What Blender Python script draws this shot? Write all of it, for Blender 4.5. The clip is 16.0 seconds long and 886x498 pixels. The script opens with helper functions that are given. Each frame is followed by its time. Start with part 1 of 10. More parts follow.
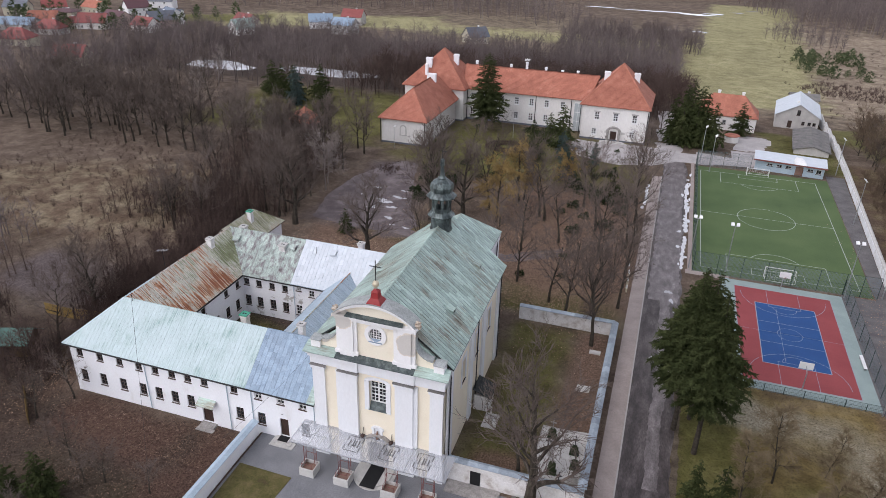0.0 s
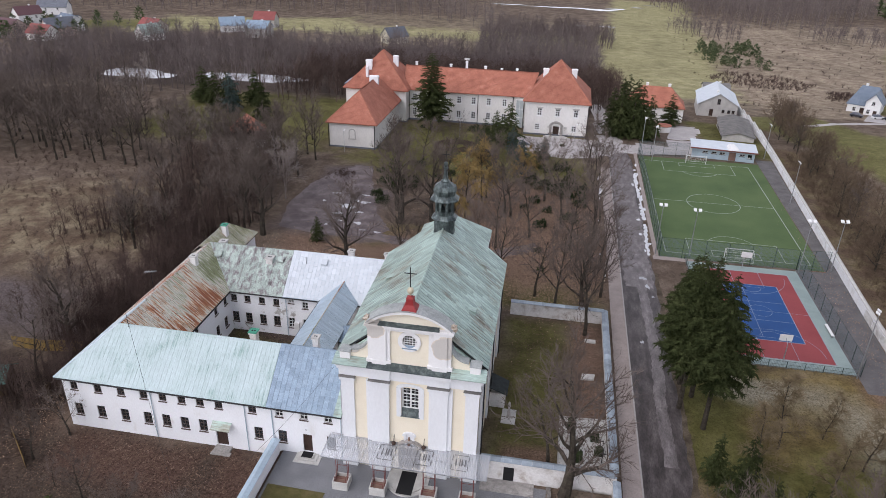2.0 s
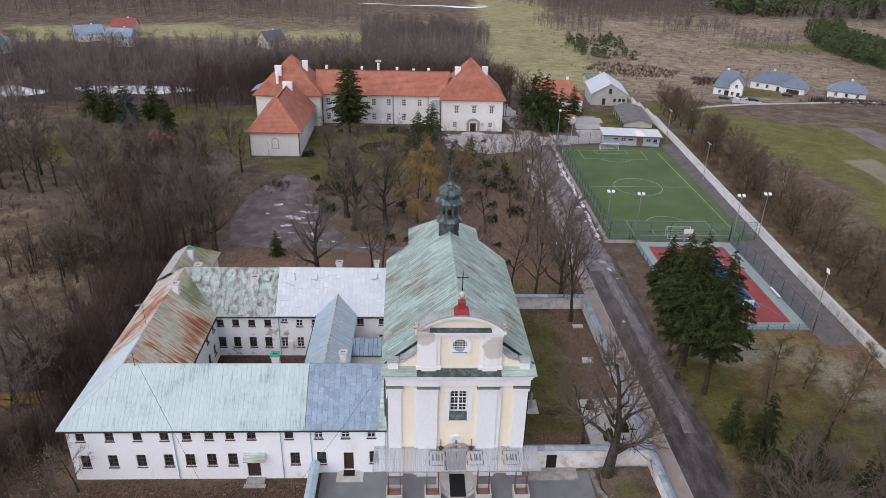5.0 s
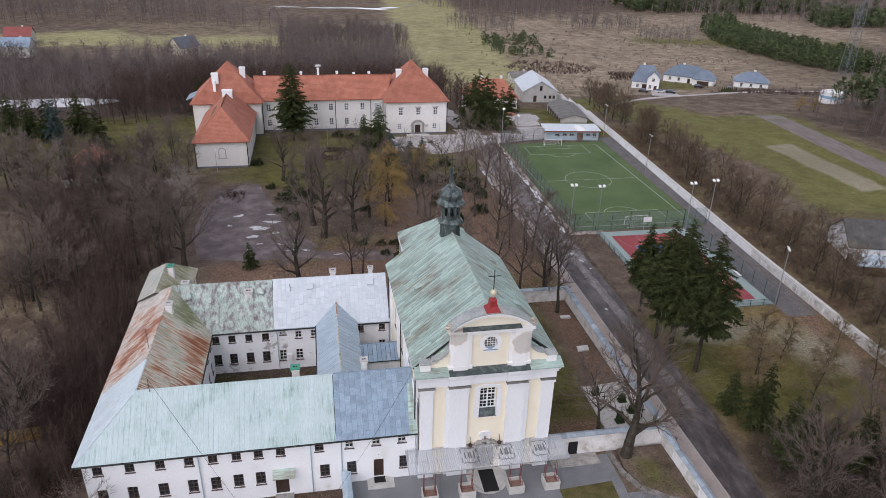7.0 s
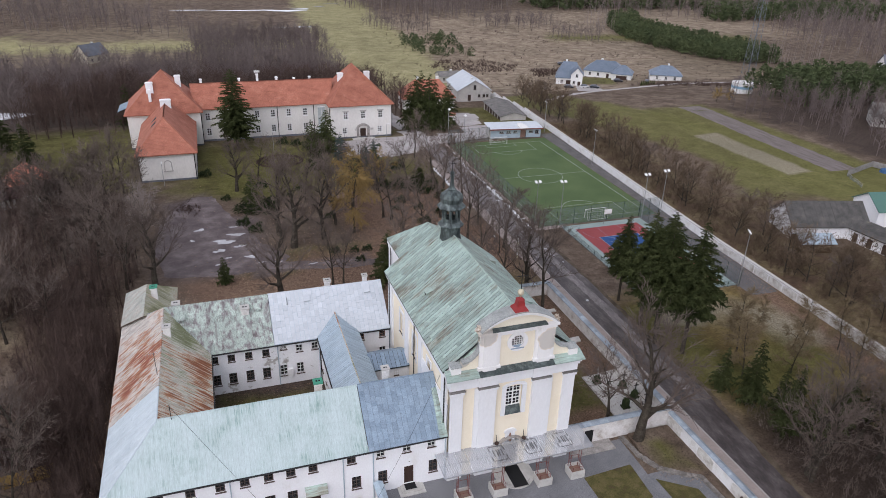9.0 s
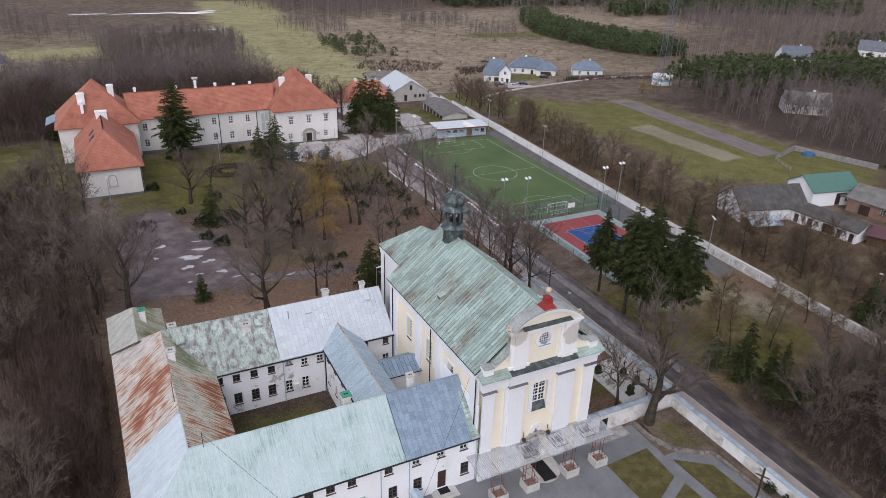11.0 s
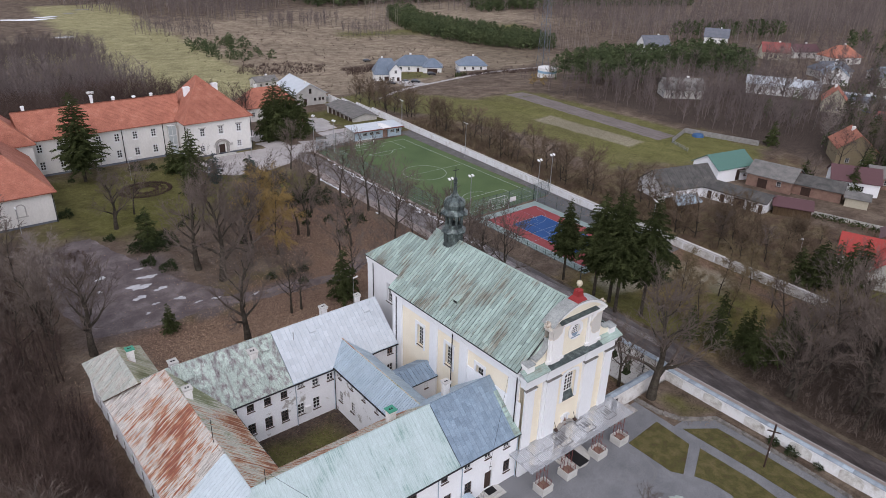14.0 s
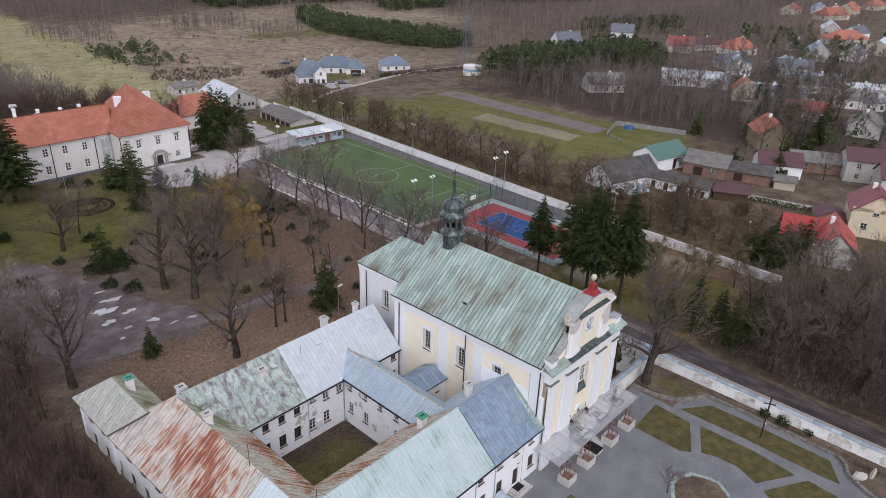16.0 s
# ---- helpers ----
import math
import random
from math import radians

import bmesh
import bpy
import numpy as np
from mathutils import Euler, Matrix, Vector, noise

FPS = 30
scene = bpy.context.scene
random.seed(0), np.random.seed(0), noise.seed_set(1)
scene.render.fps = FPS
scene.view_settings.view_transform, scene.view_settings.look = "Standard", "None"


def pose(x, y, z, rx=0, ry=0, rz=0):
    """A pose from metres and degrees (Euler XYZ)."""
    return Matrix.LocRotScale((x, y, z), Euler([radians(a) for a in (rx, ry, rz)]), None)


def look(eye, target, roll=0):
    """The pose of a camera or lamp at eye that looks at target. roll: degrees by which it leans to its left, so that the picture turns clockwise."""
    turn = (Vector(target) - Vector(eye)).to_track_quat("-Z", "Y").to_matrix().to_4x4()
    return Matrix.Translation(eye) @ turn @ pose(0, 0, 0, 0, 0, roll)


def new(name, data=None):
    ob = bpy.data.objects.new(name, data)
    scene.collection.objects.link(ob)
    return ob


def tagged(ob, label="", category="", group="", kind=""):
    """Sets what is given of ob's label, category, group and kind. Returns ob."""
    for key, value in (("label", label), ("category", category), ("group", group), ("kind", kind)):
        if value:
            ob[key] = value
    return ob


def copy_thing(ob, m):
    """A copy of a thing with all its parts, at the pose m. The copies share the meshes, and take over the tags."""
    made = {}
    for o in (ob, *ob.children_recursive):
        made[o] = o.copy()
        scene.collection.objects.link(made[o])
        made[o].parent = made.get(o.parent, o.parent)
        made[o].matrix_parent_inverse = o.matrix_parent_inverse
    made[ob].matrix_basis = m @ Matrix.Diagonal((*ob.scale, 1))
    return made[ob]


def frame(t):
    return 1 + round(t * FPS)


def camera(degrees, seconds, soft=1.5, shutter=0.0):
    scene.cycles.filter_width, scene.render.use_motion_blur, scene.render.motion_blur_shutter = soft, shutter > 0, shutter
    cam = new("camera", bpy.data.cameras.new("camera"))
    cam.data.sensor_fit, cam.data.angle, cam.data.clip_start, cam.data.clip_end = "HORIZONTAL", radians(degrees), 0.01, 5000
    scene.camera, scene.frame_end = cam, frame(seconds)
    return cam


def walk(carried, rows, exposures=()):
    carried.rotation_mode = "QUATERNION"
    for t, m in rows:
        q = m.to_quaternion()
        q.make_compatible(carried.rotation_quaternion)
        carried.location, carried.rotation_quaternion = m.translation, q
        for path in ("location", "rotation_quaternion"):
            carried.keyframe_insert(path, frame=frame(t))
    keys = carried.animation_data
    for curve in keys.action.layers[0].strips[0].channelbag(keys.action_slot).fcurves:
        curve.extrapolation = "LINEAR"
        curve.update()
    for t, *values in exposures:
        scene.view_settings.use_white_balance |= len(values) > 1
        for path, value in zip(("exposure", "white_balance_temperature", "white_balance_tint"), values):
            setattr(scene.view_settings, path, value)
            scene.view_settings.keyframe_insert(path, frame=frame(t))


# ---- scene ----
cam = camera(65.2, 16.0, 0.4)
METRES, EYE, TILT, LEAN, TURN = 99.5, 57.9, 0.0, 0.0, 17.9
ROWS = [
    (0.0, 0.0, 0.0, 0.0, 0.66, -26.35, -1.33),
    (0.5, -0.031, -0.0005, 0.0009, -1.41, -26.33, -1.32),
    (1.0, -0.0621, -0.0003, 0.0018, -3.46, -26.3, -1.31),
    (1.5, -0.0933, 0.0008, 0.0033, -5.52, -26.29, -1.31),
    (2.0, -0.1245, 0.0031, 0.0048, -7.59, -26.27, -1.31),
    (2.5, -0.1556, 0.0064, 0.0059, -9.65, -26.24, -1.32),
    (3.0, -0.1865, 0.0107, 0.0071, -11.73, -26.21, -1.33),
    (3.5, -0.2172, 0.0161, 0.0081, -13.76, -26.19, -1.35),
    (4.0, -0.2476, 0.0226, 0.0087, -15.78, -26.16, -1.38),
    (6.5, -0.3957, 0.0714, 0.0103, -25.99, -25.91, -1.43),
    (7.0, -0.4244, 0.0839, 0.0114, -28.07, -25.84, -1.45),
    (7.5, -0.4525, 0.0973, 0.0129, -30.14, -25.8, -1.45),
    (8.0, -0.4784, 0.1108, 0.014, -32.1, -25.74, -1.46),
    (8.5, -0.5051, 0.1272, 0.0157, -34.15, -25.73, -1.48),
    (9.0, -0.531, 0.1452, 0.017, -36.16, -25.71, -1.52),
    (11.5, -0.6481, 0.2493, 0.0208, -46.21, -25.61, -1.6),
    (12.0, -0.669, 0.2725, 0.0217, -48.26, -25.6, -1.61),
    (12.5, -0.6894, 0.2964, 0.0226, -50.32, -25.59, -1.63),
    (13.0, -0.7087, 0.3209, 0.0235, -52.38, -25.59, -1.64),
    (13.5, -0.7276, 0.3463, 0.024, -54.42, -25.53, -1.69),
    (14.0, -0.745, 0.3722, 0.0249, -56.48, -25.52, -1.68),
    (14.5, -0.762, 0.399, 0.0257, -58.55, -25.49, -1.73),
    (15.0, -0.7777, 0.4265, 0.0262, -60.63, -25.46, -1.76),
    (15.5, -0.7926, 0.4541, 0.0269, -62.71, -25.42, -1.78),
    (16.0, -0.8066, 0.4823, 0.0276, -64.77, -25.4, -1.82),
]
walk(cam, [(t, pose(0, 0, EYE, TILT, LEAN, TURN) @ pose(METRES * x, METRES * y, METRES * z, 90 + pitch, roll, yaw)) for t, x, y, z, yaw, pitch, roll in ROWS],
     [(0.0, 0.66, 6450, 17), (3.5, 0.56, 6450, 17), (7.0, 0.5, 6450, 17), (16.0, 0.48, 6450, 17)])

# ---- light ----
world = bpy.data.worlds.new("overcast_sky")
scene.world = world
world.use_nodes = True
_n, _l = world.node_tree.nodes, world.node_tree.links
_sky = _n.new("ShaderNodeTexSky")
_sky.sky_type, _sky.sun_disc = "NISHITA", False
_sky.sun_elevation, _sky.sun_rotation = radians(47), radians(221)
_sky.dust_density, _sky.air_density = 1.0, 1.0
_grey = _n.new("ShaderNodeHueSaturation")
_grey.inputs["Saturation"].default_value = 0.32
_l.new(_sky.outputs[0], _grey.inputs["Color"])
_l.new(_grey.outputs[0], _n["Background"].inputs["Color"])
_n["Background"].inputs["Strength"].default_value = 0.15
sun = new("sun", bpy.data.lights.new("sun", "SUN"))
sun.data.energy, sun.data.angle, sun.data.color = 0.72, radians(60), (1.0, 0.98, 0.96)
sun.matrix_world = look((-40, -46, 66), (0, 0, 0))
scene.view_settings.exposure = 0.0


# ---- materials ----
def links_of(m):
    m.use_nodes = True
    return m.node_tree.nodes, m.node_tree.links


def mixed(n, l, fac, a, b, how="MIX"):
    """A colour mix node. fac, a, b: sockets or values."""
    x = n.new("ShaderNodeMix")
    x.data_type, x.blend_type = "RGBA", how
    for sock, v in ((x.inputs[0], fac), (x.inputs[6], a), (x.inputs[7], b)):
        if isinstance(v, bpy.types.NodeSocket):
            l.new(v, sock)
        elif isinstance(v, tuple):
            sock.default_value = (*v, 1)
        else:
            sock.default_value = v
    return x.outputs[2]


def calc(n, l, op, a, b=0.0, clamp=False):
    x = n.new("ShaderNodeMath")
    x.operation, x.use_clamp = op, clamp
    for sock, v in ((x.inputs[0], a), (x.inputs[1], b)):
        if isinstance(v, bpy.types.NodeSocket):
            l.new(v, sock)
        else:
            sock.default_value = v
    return x.outputs[0]


def grain(n, l, coord, scale, stretch=(1, 1, 1), detail=5.0, rough=0.6, turn=0.0):
    mp = n.new("ShaderNodeMapping")
    mp.inputs["Scale"].default_value = stretch
    mp.inputs["Rotation"].default_value = (0, 0, radians(turn))
    l.new(coord, mp.inputs["Vector"])
    x = n.new("ShaderNodeTexNoise")
    x.inputs["Scale"].default_value, x.inputs["Detail"].default_value, x.inputs["Roughness"].default_value = scale, detail, rough
    l.new(mp.outputs[0], x.inputs["Vector"])
    return x.outputs["Fac"]


def ramp(n, l, fac, stops):
    x = n.new("ShaderNodeValToRGB")
    e = x.color_ramp.elements
    while len(e) < len(stops):
        e.new(0.5)
    for i, (p, c) in enumerate(stops):
        e[i].position, e[i].color = p, (*c, 1)
    l.new(fac, x.inputs[0])
    return x.outputs[0]


def mat(name, stops, scale=1.0, fine=14.0, rough=0.85, metal=0.0, bump=0.15, stretch=(1, 1, 1), turn=0.0, rnd=0.0, tint=None, fine_amount=0.35, spec=0.3, moved=True):
    """A surface with coarse and fine variation. stops: a colour ramp over the coarse noise; rnd: how much each object differs; tint: the colour that some objects lean to."""
    m = bpy.data.materials.new(name)
    n, l = links_of(m)
    b = n["Principled BSDF"]
    co = n.new("ShaderNodeTexCoord").outputs["Object"]
    info = n.new("ShaderNodeObjectInfo").outputs["Random"]
    shift = n.new("ShaderNodeVectorMath")
    shift.operation = "ADD"
    l.new(co, shift.inputs[0])
    if rnd and moved:
        wide = n.new("ShaderNodeCombineXYZ")
        l.new(calc(n, l, "MULTIPLY", info, 37.0), wide.inputs[0])
        l.new(calc(n, l, "MULTIPLY", info, 91.0), wide.inputs[1])
        l.new(wide.outputs[0], shift.inputs[1])
    co = shift.outputs[0]
    coarse = grain(n, l, co, scale, stretch, turn=turn)
    small = grain(n, l, co, fine, stretch, 4.0, 0.7, turn)
    col = ramp(n, l, coarse, stops)
    f = n.new("ShaderNodeMapRange")
    f.inputs["From Min"].default_value, f.inputs["From Max"].default_value = 0.25, 0.75
    f.inputs["To Min"].default_value, f.inputs["To Max"].default_value = 1 - fine_amount, 1 + fine_amount
    l.new(small, f.inputs["Value"])
    val = f.outputs[0]
    if rnd:
        val = calc(n, l, "MULTIPLY", val, calc(n, l, "ADD", calc(n, l, "MULTIPLY", info, 2 * rnd), 1 - rnd))
    if tint:
        hue = calc(n, l, "FRACT", calc(n, l, "MULTIPLY", info, 7.13))
        col = mixed(n, l, calc(n, l, "POWER", hue, 3.0), col, tint)
    hv = n.new("ShaderNodeHueSaturation")
    l.new(col, hv.inputs["Color"])
    l.new(val, hv.inputs["Value"])
    l.new(hv.outputs[0], b.inputs["Base Color"])
    b.inputs["Roughness"].default_value, b.inputs["Metallic"].default_value = rough, metal
    b.inputs["Specular IOR Level"].default_value = spec
    if bump:
        bp = n.new("ShaderNodeBump")
        bp.inputs["Strength"].default_value, bp.inputs["Distance"].default_value = bump, 0.05
        l.new(small, bp.inputs["Height"])
        l.new(bp.outputs[0], b.inputs["Normal"])
    return m


def flat(name, c, rough=0.6, metal=0.0):
    return mat(name, [(0.3, tuple(v * 0.88 for v in c)), (0.7, c)], 2.0, 30.0, rough, metal, 0.05, fine_amount=0.12)


M_WHITE = mat("white_limewash", [(0.2, (0.5, 0.48, 0.46)), (0.27, (0.74, 0.735, 0.73)), (0.36, (0.82, 0.83, 0.85)), (0.8, (0.85, 0.86, 0.885))], 0.4, 6, 0.9, bump=0.25, fine_amount=0.06, stretch=(1, 1, 0.5))
M_WHITE_PEEL = mat("peeling_limewash", [(0.3, (0.36, 0.34, 0.32)), (0.37, (0.5, 0.49, 0.47)), (0.4, (0.8, 0.81, 0.825)), (0.8, (0.86, 0.87, 0.89))], 0.55, 7, 0.9, bump=0.3, fine_amount=0.1)
M_STUCCO = mat("clean_white_stucco", [(0.2, (0.66, 0.665, 0.67)), (0.34, (0.73, 0.74, 0.755)), (0.8, (0.77, 0.785, 0.81))], 0.35, 5, 0.9, bump=0.15, fine_amount=0.05, stretch=(1, 1, 0.4))
M_TIN_GREY = mat("grey_weathered_tin", [(0.3, (0.27, 0.29, 0.28)), (0.7, (0.42, 0.44, 0.43))], 0.8, 6, 0.6, 0.1, 0.1, fine_amount=0.3)
M_TIN_BEIGE = mat("beige_weathered_tin", [(0.3, (0.3, 0.29, 0.25)), (0.45, (0.44, 0.42, 0.38)), (0.55, (0.37, 0.4, 0.36)), (0.7, (0.5, 0.48, 0.45))], 0.7, 6, 0.85, 0.0, 0.2, stretch=(0.5, 1.6, 0.6), rnd=0.1, fine_amount=0.4, moved=False)
M_YELLOW = mat("cream_plaster", [(0.2, (0.77, 0.69, 0.54)), (0.7, (0.84, 0.77, 0.63))], 0.4, 8, 0.9, bump=0.15, fine_amount=0.06)
def damp(name, colours, patches):
    """Limewashed plaster with grey damp patches, tan along their rims. patches: (x, z, rx, rz) on a front that faces south."""
    m = bpy.data.materials.new(name)
    n, l = links_of(m)
    b = n["Principled BSDF"]
    co = n.new("ShaderNodeTexCoord").outputs["Object"]
    sep = n.new("ShaderNodeSeparateXYZ")
    l.new(co, sep.inputs[0])
    wide, small = grain(n, l, co, 0.5, (1, 1, 0.5)), grain(n, l, co, 7.0, detail=4, rough=0.7)
    col = ramp(n, l, wide, [(0.28, colours[0]), (0.4, colours[1]), (0.75, colours[2])])
    rag = calc(n, l, "MULTIPLY", calc(n, l, "SUBTRACT", grain(n, l, co, 1.3, detail=4), 0.5), 1.1)
    for x, z, rx, rz in patches:
        dx = calc(n, l, "DIVIDE", calc(n, l, "SUBTRACT", sep.outputs[0], x), rx)
        dz = calc(n, l, "DIVIDE", calc(n, l, "SUBTRACT", sep.outputs[2], z), rz)
        d = calc(n, l, "ADD", calc(n, l, "SUBTRACT", 1.0, calc(n, l, "ADD", calc(n, l, "MULTIPLY", dx, dx), calc(n, l, "MULTIPLY", dz, dz))), rag)
        col = mixed(n, l, calc(n, l, "MULTIPLY", calc(n, l, "MULTIPLY", d, 9.0, True), 0.5), col, (0.6, 0.46, 0.28))
        col = mixed(n, l, calc(n, l, "MULTIPLY", calc(n, l, "MULTIPLY", calc(n, l, "SUBTRACT", d, 0.12), 7.0, True), 0.75), col, (0.5, 0.49, 0.475))
    hv = n.new("ShaderNodeHueSaturation")
    l.new(col, hv.inputs["Color"])
    l.new(calc(n, l, "ADD", 0.88, calc(n, l, "MULTIPLY", small, 0.24)), hv.inputs["Value"])
    l.new(hv.outputs[0], b.inputs["Base Color"])
    b.inputs["Roughness"].default_value, b.inputs["Specular IOR Level"].default_value = 0.9, 0.3
    bp = n.new("ShaderNodeBump")
    bp.inputs["Strength"].default_value, bp.inputs["Distance"].default_value = 0.2, 0.05
    l.new(small, bp.inputs["Height"])
    l.new(bp.outputs[0], b.inputs["Normal"])
    return m


DAMP = ((-29.2, 18.5, 1.2, 1.3), (-21.5, 17.0, 1.5, 1.5), (-18.6, 16.0, 0.9, 1.0), (-31.6, 15.6, 0.8, 0.9))
M_CREAM_DAMP = damp("damp_cream_plaster", ((0.74, 0.67, 0.53), (0.8, 0.735, 0.6), (0.83, 0.77, 0.64)), DAMP)
M_WHITE_DAMP = damp("damp_white_stucco", ((0.6, 0.585, 0.56), (0.77, 0.765, 0.76), (0.81, 0.81, 0.815)), DAMP)
M_BROKEN_STONE = mat("broken_beige_stone", [(0.3, (0.2, 0.14, 0.1)), (0.5, (0.48, 0.41, 0.33)), (0.75, (0.66, 0.62, 0.56))], 2.5, 9, 0.95, bump=0.5, fine_amount=0.4)
M_OLDWALL = mat("weathered_white_wall", [(0.3, (0.42, 0.37, 0.33)), (0.45, (0.64, 0.62, 0.6)), (0.7, (0.76, 0.75, 0.74))], 0.7, 5, 0.95, bump=0.3, fine_amount=0.15)
M_COPPER_DARK = mat("dark_copper", [(0.3, (0.035, 0.045, 0.048)), (0.5, (0.07, 0.088, 0.088)), (0.7, (0.15, 0.18, 0.175))], 1.4, 8, 0.45, 0.2, 0.2, fine_amount=0.45)
M_COPPER_TURRET = mat("grey_green_turret_copper", [(0.3, (0.03, 0.037, 0.038)), (0.46, (0.068, 0.084, 0.084)), (0.6, (0.125, 0.155, 0.152)), (0.75, (0.23, 0.275, 0.265))], 1.6, 9, 0.38, 0.35, 0.2, stretch=(1, 1, 0.45), fine_amount=0.5)
def tin(name, stops, across, patch=0.16, streak=(5.0, 0.3), fine=(14.0, 1.0), mix=0.8, fine_amount=0.35, rough=0.7, metal=0.05, rnd=0.05, spots=(), bump=0.12):
    """Weathered sheet metal with streaks that run down the slope. across: 0 or 1, the level axis along the eave; spots: (x, y, half width, half length, amount) of worn places."""
    m = bpy.data.materials.new(name)
    n, l = links_of(m)
    b = n["Principled BSDF"]
    co = n.new("ShaderNodeTexCoord").outputs["Object"]

    def lay(q):
        return (q[0], q[1], q[1]) if across == 0 else (q[1], q[0], q[1])

    wide = grain(n, l, co, patch, detail=4)
    run = grain(n, l, co, 1.0, lay(streak), 5.0, 0.65)
    small = grain(n, l, co, 1.0, lay(fine), 4.0, 0.75)
    f = calc(n, l, "ADD", wide, calc(n, l, "MULTIPLY", calc(n, l, "SUBTRACT", run, 0.5), mix))
    sep = n.new("ShaderNodeSeparateXYZ")
    l.new(co, sep.inputs[0])
    for x, y, hx, hy, amount in spots:
        dx = calc(n, l, "DIVIDE", calc(n, l, "SUBTRACT", sep.outputs[0], x), hx)
        dy = calc(n, l, "DIVIDE", calc(n, l, "SUBTRACT", sep.outputs[1], y), hy)
        d = calc(n, l, "SUBTRACT", 1.0, calc(n, l, "ADD", calc(n, l, "MULTIPLY", dx, dx), calc(n, l, "MULTIPLY", dy, dy)), True)
        f = calc(n, l, "ADD", f, calc(n, l, "MULTIPLY", d, amount))
    col = ramp(n, l, f, stops)
    info = n.new("ShaderNodeObjectInfo").outputs["Random"]
    val = calc(n, l, "ADD", 1.0, calc(n, l, "MULTIPLY", calc(n, l, "SUBTRACT", small, 0.5), 4 * fine_amount))
    val = calc(n, l, "MULTIPLY", val, calc(n, l, "ADD", calc(n, l, "MULTIPLY", info, 2 * rnd), 1 - rnd))
    hv = n.new("ShaderNodeHueSaturation")
    l.new(col, hv.inputs["Color"])
    l.new(val, hv.inputs["Value"])
    l.new(hv.outputs[0], b.inputs["Base Color"])
    b.inputs["Roughness"].default_value, b.inputs["Metallic"].default_value, b.inputs["Specular IOR Level"].default_value = rough, metal, 0.3
    bp = n.new("ShaderNodeBump")
    bp.inputs["Strength"].default_value, bp.inputs["Distance"].default_value = bump, 0.04
    l.new(small, bp.inputs["Height"])
    l.new(bp.outputs[0], b.inputs["Normal"])
    return m


M_COPPER = tin("green_copper_patina", [(0.24, (0.19, 0.175, 0.13)), (0.36, (0.275, 0.29, 0.245)), (0.45, (0.325, 0.41, 0.365)), (0.6, (0.365, 0.475, 0.43)), (0.78, (0.44, 0.545, 0.5))], 1, 0.22, (4.5, 0.3), (10.0, 1.2), 0.85, 0.32, 0.45, 0.2, 0.2)
M_MINT_SEAM = flat("dull_mint_seam", (0.36, 0.46, 0.46))
M_TIN_MINT = tin("pale_green_painted_tin", [(0.2, (0.22, 0.33, 0.305)), (0.34, (0.35, 0.455, 0.445)), (0.44, (0.43, 0.53, 0.53)), (0.7, (0.48, 0.575, 0.585))], 0, 0.25, (8.0, 0.5), (18.0, 1.8), 0.95, 0.22, 0.6, rnd=0.02)
M_TIN_PALE = mat("pale_blue_tin", [(0.25, (0.5, 0.58, 0.62)), (0.7, (0.62, 0.7, 0.74))], 0.6, 5, 0.5, 0.15, 0.1, rnd=0.05, fine_amount=0.1, moved=False)
M_TIN_BLUE = mat("blue_grey_tin", [(0.25, (0.19, 0.265, 0.34)), (0.7, (0.27, 0.35, 0.435))], 0.9, 7, 0.5, 0.2, 0.1, rnd=0.12, fine_amount=0.28)
M_TIN_SEAM = flat("dull_blue_seam", (0.13, 0.17, 0.21))
M_TIN_LIGHTBLUE = mat("light_blue_grey_tin", [(0.25, (0.35, 0.445, 0.515)), (0.7, (0.46, 0.555, 0.625))], 0.7, 6, 0.5, 0.2, 0.1, rnd=0.08, fine_amount=0.18)
M_TIN_WHITE = mat("new_white_tin", [(0.25, (0.5, 0.55, 0.59)), (0.7, (0.6, 0.64, 0.68))], 0.6, 6, 0.5, 0.1, 0.08, rnd=0.05, fine_amount=0.06)
M_TIN_RUST = tin("rusted_tin", [(0.26, (0.2, 0.22, 0.12)), (0.36, (0.34, 0.35, 0.24)), (0.43, (0.5, 0.5, 0.42)), (0.52, (0.57, 0.54, 0.48)), (0.58, (0.5, 0.38, 0.27)), (0.63, (0.4, 0.19, 0.1)), (0.74, (0.27, 0.1, 0.055))], 1, 0.16, (5.5, 0.24), (14.0, 0.9), 1.25, 0.5, 0.85, 0.0, 0.06, ((-60.0, 66.5, 5.0, 6.0, 0.12), (-59.5, 76.0, 3.0, 5.0, 0.08), (-62.5, 71.0, 3.0, 6.0, -0.1), (-62.5, 82.0, 5.0, 5.0, -0.12)))
M_TIN_RUST_Y = tin("rusted_tin_lengthwise", [(0.26, (0.2, 0.22, 0.12)), (0.36, (0.34, 0.35, 0.24)), (0.43, (0.5, 0.5, 0.42)), (0.52, (0.57, 0.54, 0.48)), (0.58, (0.5, 0.38, 0.27)), (0.63, (0.4, 0.19, 0.1)), (0.74, (0.27, 0.1, 0.055))], 0, 0.16, (5.5, 0.24), (14.0, 0.9), 1.25, 0.5, 0.85, 0.0, 0.06, ((-52, 66.0, 10, 5, 0.07),))
M_TIN_OLIVE = tin("olive_mossy_tin", [(0.28, (0.15, 0.16, 0.08)), (0.42, (0.28, 0.28, 0.17)), (0.52, (0.4, 0.39, 0.29)), (0.62, (0.46, 0.46, 0.38)), (0.72, (0.36, 0.24, 0.15))], 1, 0.2, (4.5, 0.3), (12.0, 1.0), 0.95, 0.5, 0.9, 0.0, 0.06)
